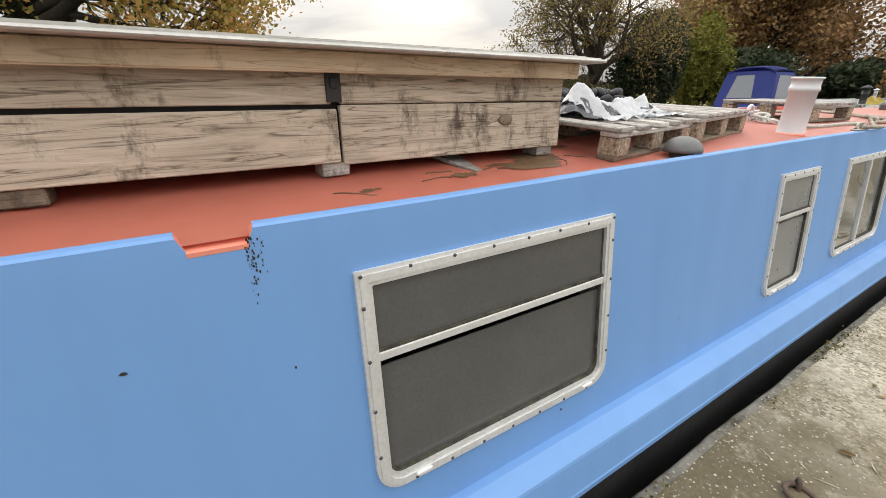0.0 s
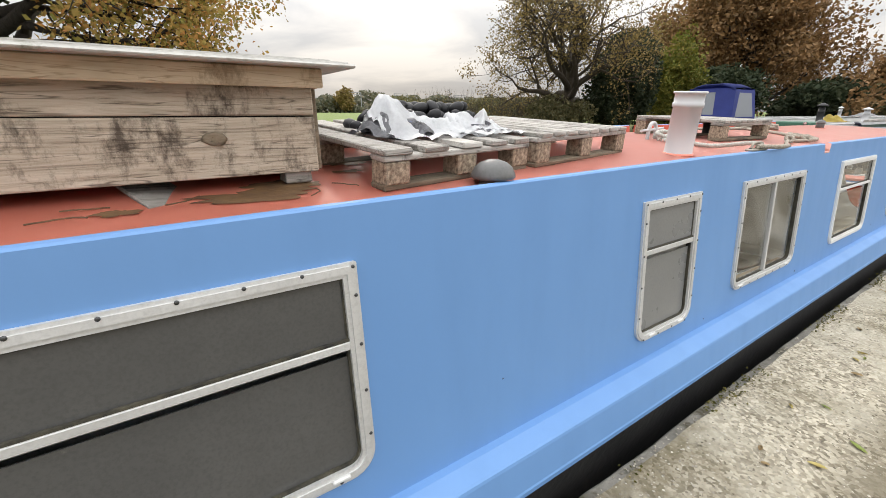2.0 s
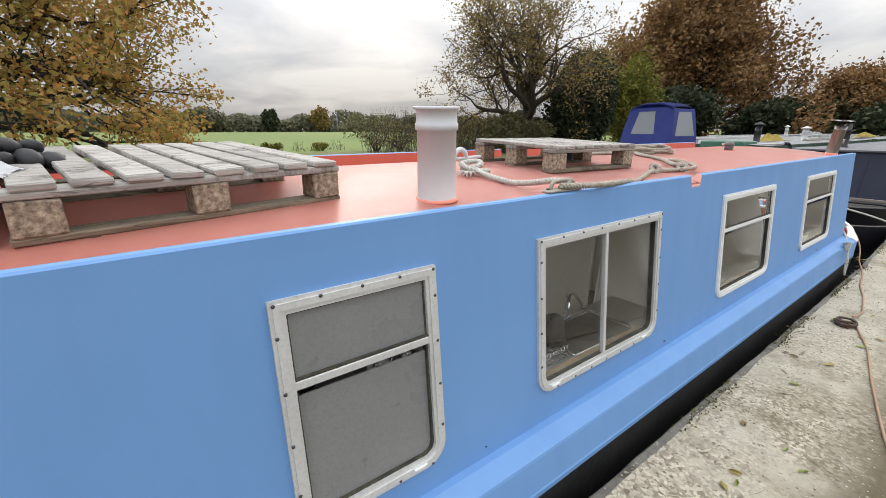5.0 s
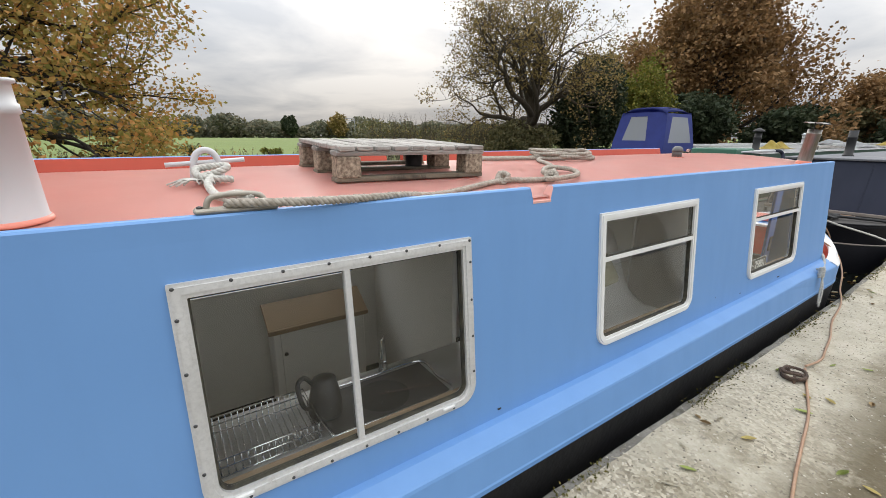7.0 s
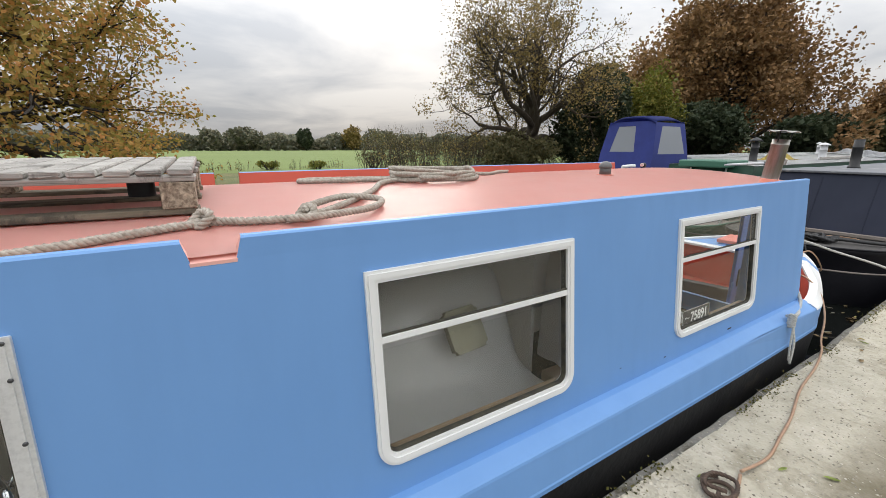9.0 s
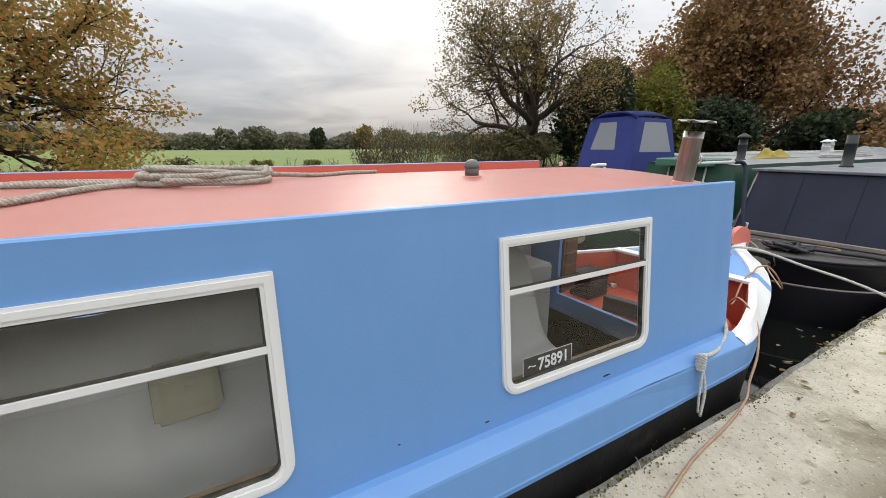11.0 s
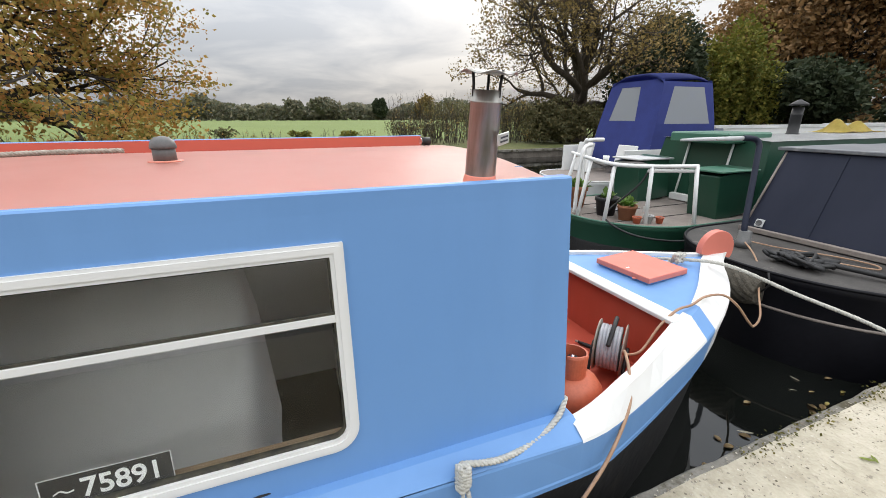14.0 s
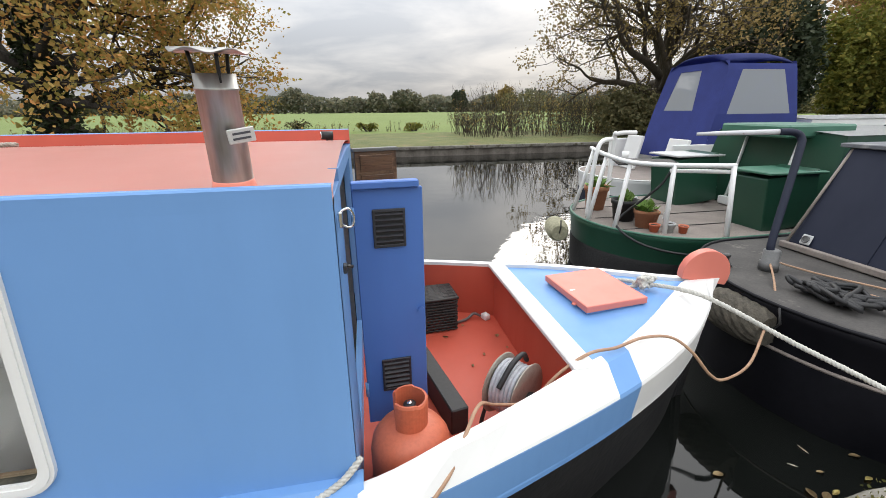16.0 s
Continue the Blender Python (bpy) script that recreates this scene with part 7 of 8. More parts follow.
# side, back and top panels with window openings
def panel_with_window(name, P, win, th):
    """P maps (u, v) in 0..1 to a point; win: u0, u1, v0, v1 of the window, narrower above."""
    bm = BM()
    us = [0, win[0], win[1], 1]
    vs_ = [0, win[2], win[3], 1]
    def Q(u, v):
        if v > win[2] + 1e-6 and u in (win[0], win[1]):
            k = min(1, (v - win[2]) / (win[3] - win[2]))
            mid = (win[0] + win[1]) / 2
            u = u + (mid - u) * 0.22 * k
        return P(u, v)
    for i in range(3):
        for j in range(3):
            if i == 1 and j == 1:
                continue
            pts = [(us[i], vs_[j]), (us[i + 1], vs_[j]), (us[i + 1], vs_[j + 1]), (us[i], vs_[j + 1])]
            bm.faces.new([bm.verts.new(Q(*p)) for p in pts])
    bmesh.ops.remove_doubles(bm, verts=bm.verts, dist=1e-4)
    bmesh.ops.solidify(bm, geom=bm.faces[:], thickness=0.006)
    o = part(name, bm, CANVAS, th)
    bm = BM()
    bm.faces.new([bm.verts.new(Q(u, v)) for u, v in ((win[0], win[2]), (win[1], win[2]), (win[1], win[3]), (win[0], win[3]))])
    part("vinyl_window", bm, VINYL, o, "clear vinyl window")
    return o


for side in (0, 1):
    panel_with_window("side_panel", lambda u, v, s=side: (can_x(ZL + (ZH - 0.14 - ZL) * v) * (1 - u) + can_xb(ZL + (ZH - 0.14 - ZL) * v) * u, can_y(s, ZL + (ZH - 0.14 - ZL) * v), ZL + (ZH - 0.14 - ZL) * v - 0.0), (0.12, 0.90, 0.40, 0.93), cn)
def back(u, v):
    z = ZL - 0.25 + (ZH - 0.10 - ZL + 0.25) * v
    ya, yb = can_y(0, max(z, ZL)), can_y(1, max(z, ZL))
    return (can_x(z), ya + (yb - ya) * u, z)
panel_with_window("back_panel", back, (0.35, 0.82, 0.52, 0.93), cn)
bm = BM()
rows = []
for k in range(15):
    t = k / 14
    row = []
    for x, dz in ((XA1 - 0.06, -0.05), (XA1 + 0.02, 0.0), (XA1 + 0.5, 0.03), (XB - 0.5, 0.03), (XB - 0.26, -0.01), (XB - 0.20, -0.08)):
        row.append((x, can_y(0, ZH) - 0.02 + (can_y(1, ZH) - can_y(0, ZH) + 0.04) * t, ZH - 0.12 + dz + 0.15 * (1 - abs(2 * t - 1) ** 3)))
    rows.append(row)
quad_strip(bm, rows)
for f in bm.faces:
    f.smooth = True
bmesh.ops.solidify(bm, geom=bm.faces[:], thickness=0.02)
part("top_panel", bm, CANVAS, cn)
bm = BM()
quad_strip(bm, [[(can_xb(z), can_y(0, z), z), (can_xb(z), can_y(1, z), z)] for z in (ZL, ZH - 0.1)])
part("front_panel", bm, CANVAS, cn)
for side in (0, 1):
    for u0, u1 in ((0.15, 0.62), (0.86, 0.5)):
        z0, z1 = 1.30, 1.98
        bm = BM(); sweep(bm, [(can_x(z0) * (1 - u0) + XB * u0, can_y(side, z0) + (0.05 if side == 0 else -0.05), z0), (can_x(z1) * (1 - u1) + XB * u1, can_y(side, z1) + (0.05 if side == 0 else -0.05), z1)], 0.014, 6); part("hoop", bm, CANVAS, cn)


# boats further along, seen over the roofs
def far_boat(x0, x1, y0, y1, z, wall_mat, roof_mat, label, seed):
    th = thing("narrowboat", label, "narrowboat", "boats moored further along")
    stern_hull("far", th, x0, y0, y1, x1, z - 0.9, wall_mat, GREYDECK, 0.9)
    cabin_shell(th, x0 + 1.6, x1 - 0.5, y0 + 0.12, y1 - 0.12, z - 0.92, z, wall_mat, roof_mat, 0.1)
    r_ = random.Random(seed)
    for yy in (y0 + 0.25, y1 - 0.25):
        bm = BM(); sweep(bm, [(x0 + 1.8, yy, z + 0.06), (x1 - 0.7, yy, z + 0.06)], 0.02, 6); part("handrail", bm, WHITE if r_.random() < 0.6 else GREYROOF, th)
    for k in range(6):
        xx = x0 + 2.2 + k * 1.3
        bm = BM(); box(bm, (xx, y0 + 0.17, z - 0.35), (0.6, 0.02, 0.4), bevel=0.03); w_ = part("window", bm, LOUV, th)
    return th


far_boat(30, 44, -0.2, 1.8, 1.15, NAVY, GREYROOF, "distant navy narrowboat with a cluttered pale roof", 1)
far_boat(29, 43, 2.6, 4.6, 1.12, GREEN, GREYROOF, "distant green narrowboat with white handrails", 2)
far_boat(31, 45, 5.4, 7.4, 1.2, WHITE, GREYROOF, "distant white boat with a pale roof", 3)
far_boat(28, 42, 8.0, 10.0, 1.15, GREEN, GREEN2, "distant green narrowboat at the far mooring", 4)

# clutter on the neighbouring roofs
def pipe_chimney(x, y, z, h, r, mat, label, hat=True):
    th = thing("chimney", label, "chimney", "boat chimneys", pose(x, y, z))
    bm = BM(); lathe(bm, (0, 0, 0), [(r * 1.25, 0), (r * 1.2, 0.03), (r, 0.035), (r, h * 0.7), (r * 1.1, h * 0.71), (r * 1.1, h * 0.75), (r, h * 0.76), (r, h), (r * 0.85, h), (r * 0.85, 0.05)], 18); part("pipe", bm, mat, th)
    if hat:
        bm = BM(); lathe(bm, (0, 0, 0), [(r * 1.7, h * 1.05), (r * 1.5, h * 1.12), (r * 0.3, h * 1.25), (0.002, h * 1.26)], 18); part("hat", bm, mat, th)
        bm = BM(); cyl(bm, (0, 0, h * 0.95), (0, 0, h * 1.08), r * 0.25, seg=8); part("stay", bm, mat, th)
    return th


pipe_chimney(15.75, 3.0, 1.20, 0.42, 0.075, RUBBER, "black chimney with a coolie hat on the green roof")
pipe_chimney(14.9, 1.15, 1.16, 0.48, 0.07, RUBBER, "black leaning chimney on the navy roof", False)
pipe_chimney(19.5, 2.9, 1.20, 0.35, 0.08, WORNWHITE, "white roof vent on the green boat", True)
pipe_chimney(32.5, 1.0, 1.18, 0.5, 0.08, RUBBER, "distant black chimney on a boat roof", True)
pipe_chimney(31.5, 6.5, 1.22, 0.45, 0.08, WORNWHITE, "distant white chimney on a boat roof", True)
dish = thing("satellite_dish", "white satellite dish tilted on a boat roof", "satellite dish", "", pose(19.0, 1.0, 1.17, 50, 0, 40))
bm = BM(); lathe(bm, (0, 0, 0.2), [(0.001, 0), (0.1, 0.012), (0.2, 0.05), (0.24, 0.08), (0.235, 0.085), (0.19, 0.058), (0.09, 0.02), (0.002, 0.01)], 24); part("dish", bm, WHITE, dish)
bm = BM(); cyl(bm, (0, 0, 0), (0, 0, 0.21), 0.02, seg=8); part("mast", bm, GREYPAINT, dish)
YEL = speckled("yellow_cover", (0.50, 0.38, 0.07), (0.58, 0.46, 0.12), 0.7, 8, 60, 0.2, 0.004)
TARP = speckled("grey_tarpaulin", (0.34, 0.35, 0.36), (0.50, 0.50, 0.50), 0.6, 4, 40, 0.4, 0.01)
for x, y, z, mt, lb, sd, sz in ((17.6, 3.2, 1.21, YEL, "yellow rolled cover on the green roof", 31, (1.5, 0.5)), (21.5, 0.8, 1.17, TARP, "grey tarpaulin heap on a boat roof", 32, (1.6, 0.9)), (24.5, 3.1, 1.21, TARP, "pale tarpaulin over roof clutter", 33, (1.8, 0.9)), (34.0, 0.8, 1.2, TARP, "pale cover on a distant roof", 34, (3.0, 1.0)), (33.0, 3.6, 1.2, YEL, "faded cover on a distant roof", 35, (2.0, 0.8)), (36.0, 6.4, 1.25, TARP, "heaped cover on a distant roof", 36, (3.0, 1.2))):
    o = make_sack("roof_cover", (x, y, z), sz, [(0.3, 0.5, 0.22, 0.3), (0.7, 0.5, 0.18, 0.3)], lb, mt, sd)
    tagged(o, "", "cover", "covers on boat roofs")
sp = thing("solar_panel", "dark tilted solar panel on a boat roof", "solar panel", "", pose(23.0, 1.0, 1.17, 0, 0, 0))
bm = BM(); box(bm, (0, 0, 0.18), (1.2, 0.6, 0.03), (-28, 0, 0), 0.006); part("panel", bm, LOUV, sp)
bm = BM(); sweep(bm, [(-0.5, 0.2, 0.0), (-0.5, 0.22, 0.28)], 0.015, 6); sweep(bm, [(0.5, 0.2, 0.0), (0.5, 0.22, 0.28)], 0.015, 6); part("legs", bm, GREYPAINT, sp)
plk = thing("roof_planks", "stack of planks and poles on the green roof", "planks", "", pose(20.5, 2.75, 1.21))
for k in range(5):
    bm = BM(); box(bm, (0, 0.06 * k, 0.02 + 0.03 * (k % 2)), (3.4 - 0.3 * k, 0.05, 0.03), (0, 0, 1.5 * k), 0.003); part("plank", bm, PALWOOD, plk)


# ---------- trees and hedges ----------
def foliage_mat(name, stops, rough=0.7, trans=0.25):
    m, n, l, b = material(name, rough)
    g = n.new("ShaderNodeNewGeometry")
    col = ramp_node(n, l, g.outputs["Random Per Island"], stops)
    big = noise_node(n, l, 0.35, 2, 0.5)
    hs = n.new("ShaderNodeHueSaturation")
    mr = n.new("ShaderNodeMapRange"); mr.inputs["To Min"].default_value, mr.inputs["To Max"].default_value = 0.7, 1.3
    l.new(big, mr.inputs["Value"]); l.new(mr.outputs[0], hs.inputs["Value"]); l.new(col, hs.inputs["Color"])
    l.new(hs.outputs[0], b.inputs["Base Color"])
    b.inputs["Specular IOR Level"].default_value = 0.25
    # thin leaves let some of the light through
    tl = n.new("ShaderNodeBsdfTranslucent")
    l.new(hs.outputs[0], tl.inputs["Color"])
    ms = n.new("ShaderNodeMixShader")
    ms.inputs[0].default_value = trans
    l.new(b.outputs[0], ms.inputs[1])
    l.new(tl.outputs[0], ms.inputs[2])
    l.new(ms.outputs[0], n["Material Output"].inputs["Surface"])
    return m


GOLD = foliage_mat("autumn_oak_leaves", [(0.0, (0.22, 0.20, 0.045)), (0.35, (0.34, 0.25, 0.07)), (0.7, (0.45, 0.28, 0.08)), (1.0, (0.50, 0.23, 0.07))], 0.7, 0.4)
RUSSET = foliage_mat("russet_leaves", [(0.0, (0.16, 0.10, 0.045)), (0.5, (0.26, 0.15, 0.065)), (1.0, (0.34, 0.20, 0.085))])
SPARSE = foliage_mat("last_oak_leaves", [(0.0, (0.17, 0.13, 0.05)), (0.5, (0.27, 0.20, 0.07)), (1.0, (0.34, 0.24, 0.09))])
EVER = foliage_mat("evergreen_leaves", [(0.0, (0.022, 0.034, 0.016)), (0.6, (0.045, 0.06, 0.028)), (1.0, (0.075, 0.085, 0.045))])
LIME = foliage_mat("yellow_green_leaves", [(0.0, (0.10, 0.12, 0.02)), (0.6, (0.19, 0.19, 0.035)), (1.0, (0.30, 0.25, 0.05))])
HEDGE = foliage_mat("hedge_leaves", [(0.0, (0.085, 0.085, 0.04)), (0.5, (0.14, 0.13, 0.06)), (1.0, (0.21, 0.18, 0.085))])
# distance haze is put into these paler, greyer greens
FARG = foliage_mat("hazed_far_leaves", [(0.0, (0.13, 0.14, 0.10)), (0.5, (0.18, 0.18, 0.125)), (1.0, (0.26, 0.225, 0.145))])
BARK = speckled("dark_bark", (0.025, 0.020, 0.015), (0.06, 0.05, 0.04), 0.95, 3, 20, 0.8, 0.03, stretch=(4, 4, 0.6))
BARK2 = speckled("brown_bark", (0.05, 0.038, 0.026), (0.09, 0.072, 0.05), 0.95, 3, 20, 0.8, 0.03, stretch=(4, 4, 0.6))


def mesh_from(name, verts, faces, mat, parent=None):
    me = bpy.data.meshes.new(name)
    me.from_pydata(verts, [], faces)
    me.materials.append(mat)
    ob = new(name, me)
    if parent is not None:
        ob.parent = parent
    return ob


def leaf_cards(name, centres, size, mat, parent, seed, spread=0.0, per=1, flat=0.35):
    """Small bent leaf clumps, two triangles each, scattered round the centres."""
    g = np.random.default_rng(seed)
    c = np.repeat(np.asarray(centres, float), per, axis=0)
    n = len(c)
    if spread:
        c = c + g.normal(0, spread, (n, 3))
    s = size * g.uniform(0.55, 1.35, (n, 1))
    d1 = g.normal(0, 1, (n, 3)); d1[:, 2] *= flat + 0.4
    d1 /= np.linalg.norm(d1, axis=1, keepdims=True)
    d2 = np.cross(d1, g.normal(0, 1, (n, 3)))
    d2 /= np.linalg.norm(d2, axis=1, keepdims=True) + 1e-9
    p0, p1 = c - d1 * s * 0.5, c + d1 * s * 0.5
    q = c + d2 * s * 0.36
    r = c - d2 * s * 0.30 + np.cross(d1, d2) * s * 0.15
    V = np.stack([p0, q, p1, r], 1).reshape(-1, 3)
    F = np.arange(4 * n).reshape(-1, 4)
    return mesh_from(name, V.tolist(), F.tolist(), mat, parent)


def grow(rnd, base, top_dir, length, radius, depth, spread, tubes, tips, crooked=0.25, lift=0.1, shrink=0.72, kids=3):
    """One limb as a bent tapering tube, and the limbs that leave it."""
    pts, rad = [Vector(base)], [radius]
    d = Vector(top_dir).normalized()
    n = 5
    for k in range(n):
        d = (d + Vector((rnd.uniform(-1, 1), rnd.uniform(-1, 1), rnd.uniform(-0.7, 0.9))) * crooked + Vector((0, 0, lift))).normalized()
        pts.append(pts[-1] + d * length / n)
        rad.append(radius * (1 - 0.55 * (k + 1) / n))
    tubes.append((pts, rad))
    if depth <= 1:
        tips.extend(pts[2:])
    if depth == 0:
        return
    for k in range(kids + (1 if depth > 2 else 0)):
        i = min(n, 2 + (k * 3) // max(1, kids))
        a = rnd.uniform(0, 6.283)
        u, w = frame_of(d)
        nd = (d * rnd.uniform(0.5, 0.95) + (u * math.cos(a) + w * math.sin(a)) * spread * rnd.uniform(0.7, 1.2)).normalized()
        grow(rnd, pts[i], nd, length * shrink * rnd.uniform(0.8, 1.12), rad[i] * 0.68, depth - 1, spread, tubes, tips, crooked, lift, shrink, kids)


def tubes_to_mesh(name, tubes, mat, parent, seg_of=lambda r: 9 if r > 0.12 else (5 if r > 0.03 else 3)):
    V, F = [], []
    for pts, rad in tubes:
        sg = seg_of(rad[0])
        base = len(V)
        u = None
        for i, p in enumerate(pts):
            d = (pts[min(i + 1, len(pts) - 1)] - pts[max(i - 1, 0)]).normalized()
            u = frame_of(d)[0] if u is None else (u - d * u.dot(d)).normalized()
            w = d.cross(u)
            for k in range(sg):
                a = 2 * math.pi * k / sg
                V.append(p + (u * math.cos(a) + w * math.sin(a)) * rad[i])
        for i in range(len(pts) - 1):
            for k in range(sg):
                F.append((base + i * sg + k, base + i * sg + (k + 1) % sg, base + (i + 1) * sg + (k + 1) % sg, base + (i + 1) * sg + k))
    o = mesh_from(name, [tuple(v) for v in V], F, mat, parent)
    for p in o.data.polygons:
        p.use_smooth = True
    return o


def make_tree(label, at, trunk_h, trunk_r, limb_len, limbs, depth, seed, leaf_mat, leaf_size, per, spread, bark, crooked=0.25, lift=0.06, low=0.55, leaf_spread=0.35, cat="tree", shrink=0.72, kids=3, lean=(0, 0), tip_keep=1.0, flat=0.0):
    rnd = random.Random(seed)
    th = thing("tree", label, cat, "", pose(*at))
    tubes, tips = [], []
    tp = [Vector((lean[0] * t, lean[1] * t, trunk_h * t)) for t in (0, 0.06, 0.3, 0.6, 1.0)]
    tubes.append((tp, [trunk_r * 1.6, trunk_r * 1.15, trunk_r, trunk_r * 0.85, trunk_r * 0.6]))
    for k in range(limbs):
        t = low + (1 - low) * k / max(1, limbs - 1)
        p = Vector((lean[0] * t, lean[1] * t, trunk_h * t))
        a = k * 2.399 + rnd.uniform(-0.3, 0.3)
        el = (0.15 + 0.9 * (t - low) / max(0.01, 1 - low)) if flat == 0 else flat
        d = Vector((math.cos(a) * math.cos(el), math.sin(a) * math.cos(el), math.sin(el)))
        grow(rnd, p, d, limb_len * rnd.uniform(0.8, 1.15) * (1.0 - 0.25 * (t - low)), trunk_r * 0.52, depth, spread, tubes, tips, crooked, lift, shrink, kids)
    tubes_to_mesh("trunk", tubes, bark, th)
    keep = [p for p in tips if rnd.random() < tip_keep]
    if keep and per:
        leaf_cards("crown", [tuple(p) for p in keep], leaf_size, leaf_mat, th, seed, leaf_spread, per)
    return th, tubes, tips


# large golden oak on the far bank
oak1, tb1, tips1 = make_tree("broad golden-brown oak with an ivy-clad trunk on the far bank", (-3.6, 19.9, 0.1), 6.4, 0.5, 5.6, 15, 3, 41, GOLD, 0.17, 15, 0.72, BARK, 0.24, 0.02, 0.24, 0.30, shrink=0.75)
g_ = np.random.default_rng(4)
ivy = [(0.75 * math.cos(a) * (1 - 0.06 * z), 0.75 * math.sin(a) * (1 - 0.06 * z), z) for a, z in zip(g_.uniform(0, 6.28, 2600), g_.uniform(0, 6.2, 2600))]
leaf_cards("ivy", ivy, 0.26, EVER, oak1, 3, 0.14)
# long low limbs that reach out over the water side
tubes_, tips_ = [], []
r41 = random.Random(77)
for z0, d0, L0 in ((1.9, (0.85, -0.40, -0.04), 5.6), (2.5, (0.92, -0.25, 0.03), 5.9), (3.2, (0.88, -0.35, 0.12), 5.7), (3.9, (0.75, -0.55, 0.22), 5.2), (4.6, (0.85, -0.1, 0.36), 5.2)):
    grow(r41, (0, 0, z0), d0, L0, 0.20, 3, 0.5, tubes_, tips_, 0.16, -0.01, 0.66, 3)
tubes_to_mesh("limb", tubes_, BARK, oak1)
leaf_cards("limb_leaves", [tuple(p) for p in tips_], 0.17, GOLD, oak1, 9, 0.24, 15)
# nearly bare crooked oak
make_tree("nearly bare crooked oak with a few brown leaves", (24.8, 19.3, 0.1), 4.4, 0.44, 4.75, 12, 4, 52, SPARSE, 0.14, 4, 0.95, BARK2, 0.38, -0.005, 0.40, 0.18, shrink=0.72, tip_keep=0.7)
# russet trees
make_tree("tall spreading russet-brown tree behind the moorings", (51.0, 21.0, 0.2), 7.6, 0.7, 5.9, 20, 3, 63, RUSSET, 0.36, 15, 0.85, BARK, 0.24, 0.02, 0.14, 0.50, shrink=0.76)
make_tree("russet autumn tree beside the moorings", (60, 9.0, 0.2), 3.0, 0.5, 2.5, 15, 3, 64, RUSSET, 0.34, 14, 0.75, BARK, 0.22, 0.07, 0.2, 0.50, shrink=0.74)
make_tree("yellow-green tree behind the moored boats", (62, 3.5, 0.2), 3.2, 0.4, 2.6, 11, 3, 66, LIME, 0.40, 11, 0.7, BARK, 0.2, 0.07, 0.2, 0.5, shrink=0.74)
make_tree("yellowing tree behind the moored boats", (66, -3.5, 0.2), 3.4, 0.4, 2.8, 11, 3, 67, HEDGE, 0.40, 11, 0.7, BARK, 0.2, 0.07, 0.2, 0.5, shrink=0.74)


def make_bush(label, at, size, n, seed, mat, leaf_size, name="bush", cat="bush", lobes=7):
    """An uneven shrub: stems and a crown of small leaves on several lobes."""
    g = np.random.default_rng(seed)
    th = thing(name, label, cat, "", pose(*at))
    tubes = []
    C = []
    for k in range(lobes):
        a, r = g.uniform(0, 6.28), g.uniform(0.0, 0.62)
        c = np.array([size[0] * r * math.cos(a), size[1] * r * math.sin(a), size[2] * g.uniform(0.30, 0.72)])
        s = np.array(size) * g.uniform(0.28, 0.46) * np.array([1, 1, 0.75])
        d = g.normal(0, 1, (n // lobes, 3))
        d /= np.linalg.norm(d, axis=1, keepdims=True)
        rr = g.uniform(0.35, 1.0, (n // lobes, 1)) ** 0.5 * (1 + 0.25 * np.sin(7 * d[:, :1] + 5 * d[:, 2:3] + k))
        P = c + d * rr * s
        P = P[P[:, 2] > 0.02]
        C.append(P)
        tubes.append(([Vector((0.1 * math.cos(a), 0.1 * math.sin(a), 0)), Vector(tuple(c * 0.6)), Vector(tuple(c + np.array([0, 0, 0.2])))], [0.06, 0.04, 0.015]))
    tubes_to_mesh("stems", tubes, BARK, th)
    leaf_cards("crown", np.concatenate(C), leaf_size, mat, th, seed + 1)
    return th


make_bush("dense dark evergreen bush beside the bare oak", (30.4, 18.2, 0.1), (4.7, 3.2, 7.4), 44000, 71, EVER, 0.27, lobes=11)
make_bush("low dark bramble under the bare oak", (23.5, 19.0, 0.1), (3.6, 2.4, 2.6), 9000, 72, HEDGE, 0.2)
make_bush("olive-green shrub behind the evergreen", (36.6, 18.6, 0.1), (3.0, 2.8, 7.2), 14000, 73, LIME, 0.24)
make_bush("dark ivy-covered thicket behind the boats", (40, 17.0, 0.1), (5.5, 4.5, 5.2), 12000, 74, EVER, 0.36)
for k, (x, y, sx, sz, mt) in enumerate(((46, 12, 6, 4.2, EVER), (50, 4.5, 6, 3.6, EVER), (54, -3, 6, 3.4, HEDGE), (44, 19, 6, 4.6, EVER), (58, -10, 7, 3.8, HEDGE), (58, 12, 7, 5.0, HEDGE))):
    make_bush("dark hedge shrub along the end of the moorings", (x, y, 0.0), (sx, 5, sz), 9000, 80 + k, mt, 0.40)


# far hedgerow and field trees; FARG carries the haze in its colours
def lumpy_row(name, label, x0, x1, y0, h, n, seed, mat, leaf, depth=4.0, rise=0.35):
    g = np.random.default_rng(seed)
    x = g.uniform(x0, x1, n)
    prof = h * (1 + rise * np.sin(x * 0.045 + seed) * np.sin(x * 0.021 + 2) + 0.22 * np.sin(x * 0.17 + seed * 2) + 0.12 * np.sin(x * 0.41))
    z = prof * g.uniform(0, 1, n) ** 0.7
    y = y0 + g.uniform(-depth, depth, n)
    o = leaf_cards(name, np.stack([x, y, z], 1), leaf, mat, None, seed)
    return tagged(o, label, "hedge", "", "stuff")


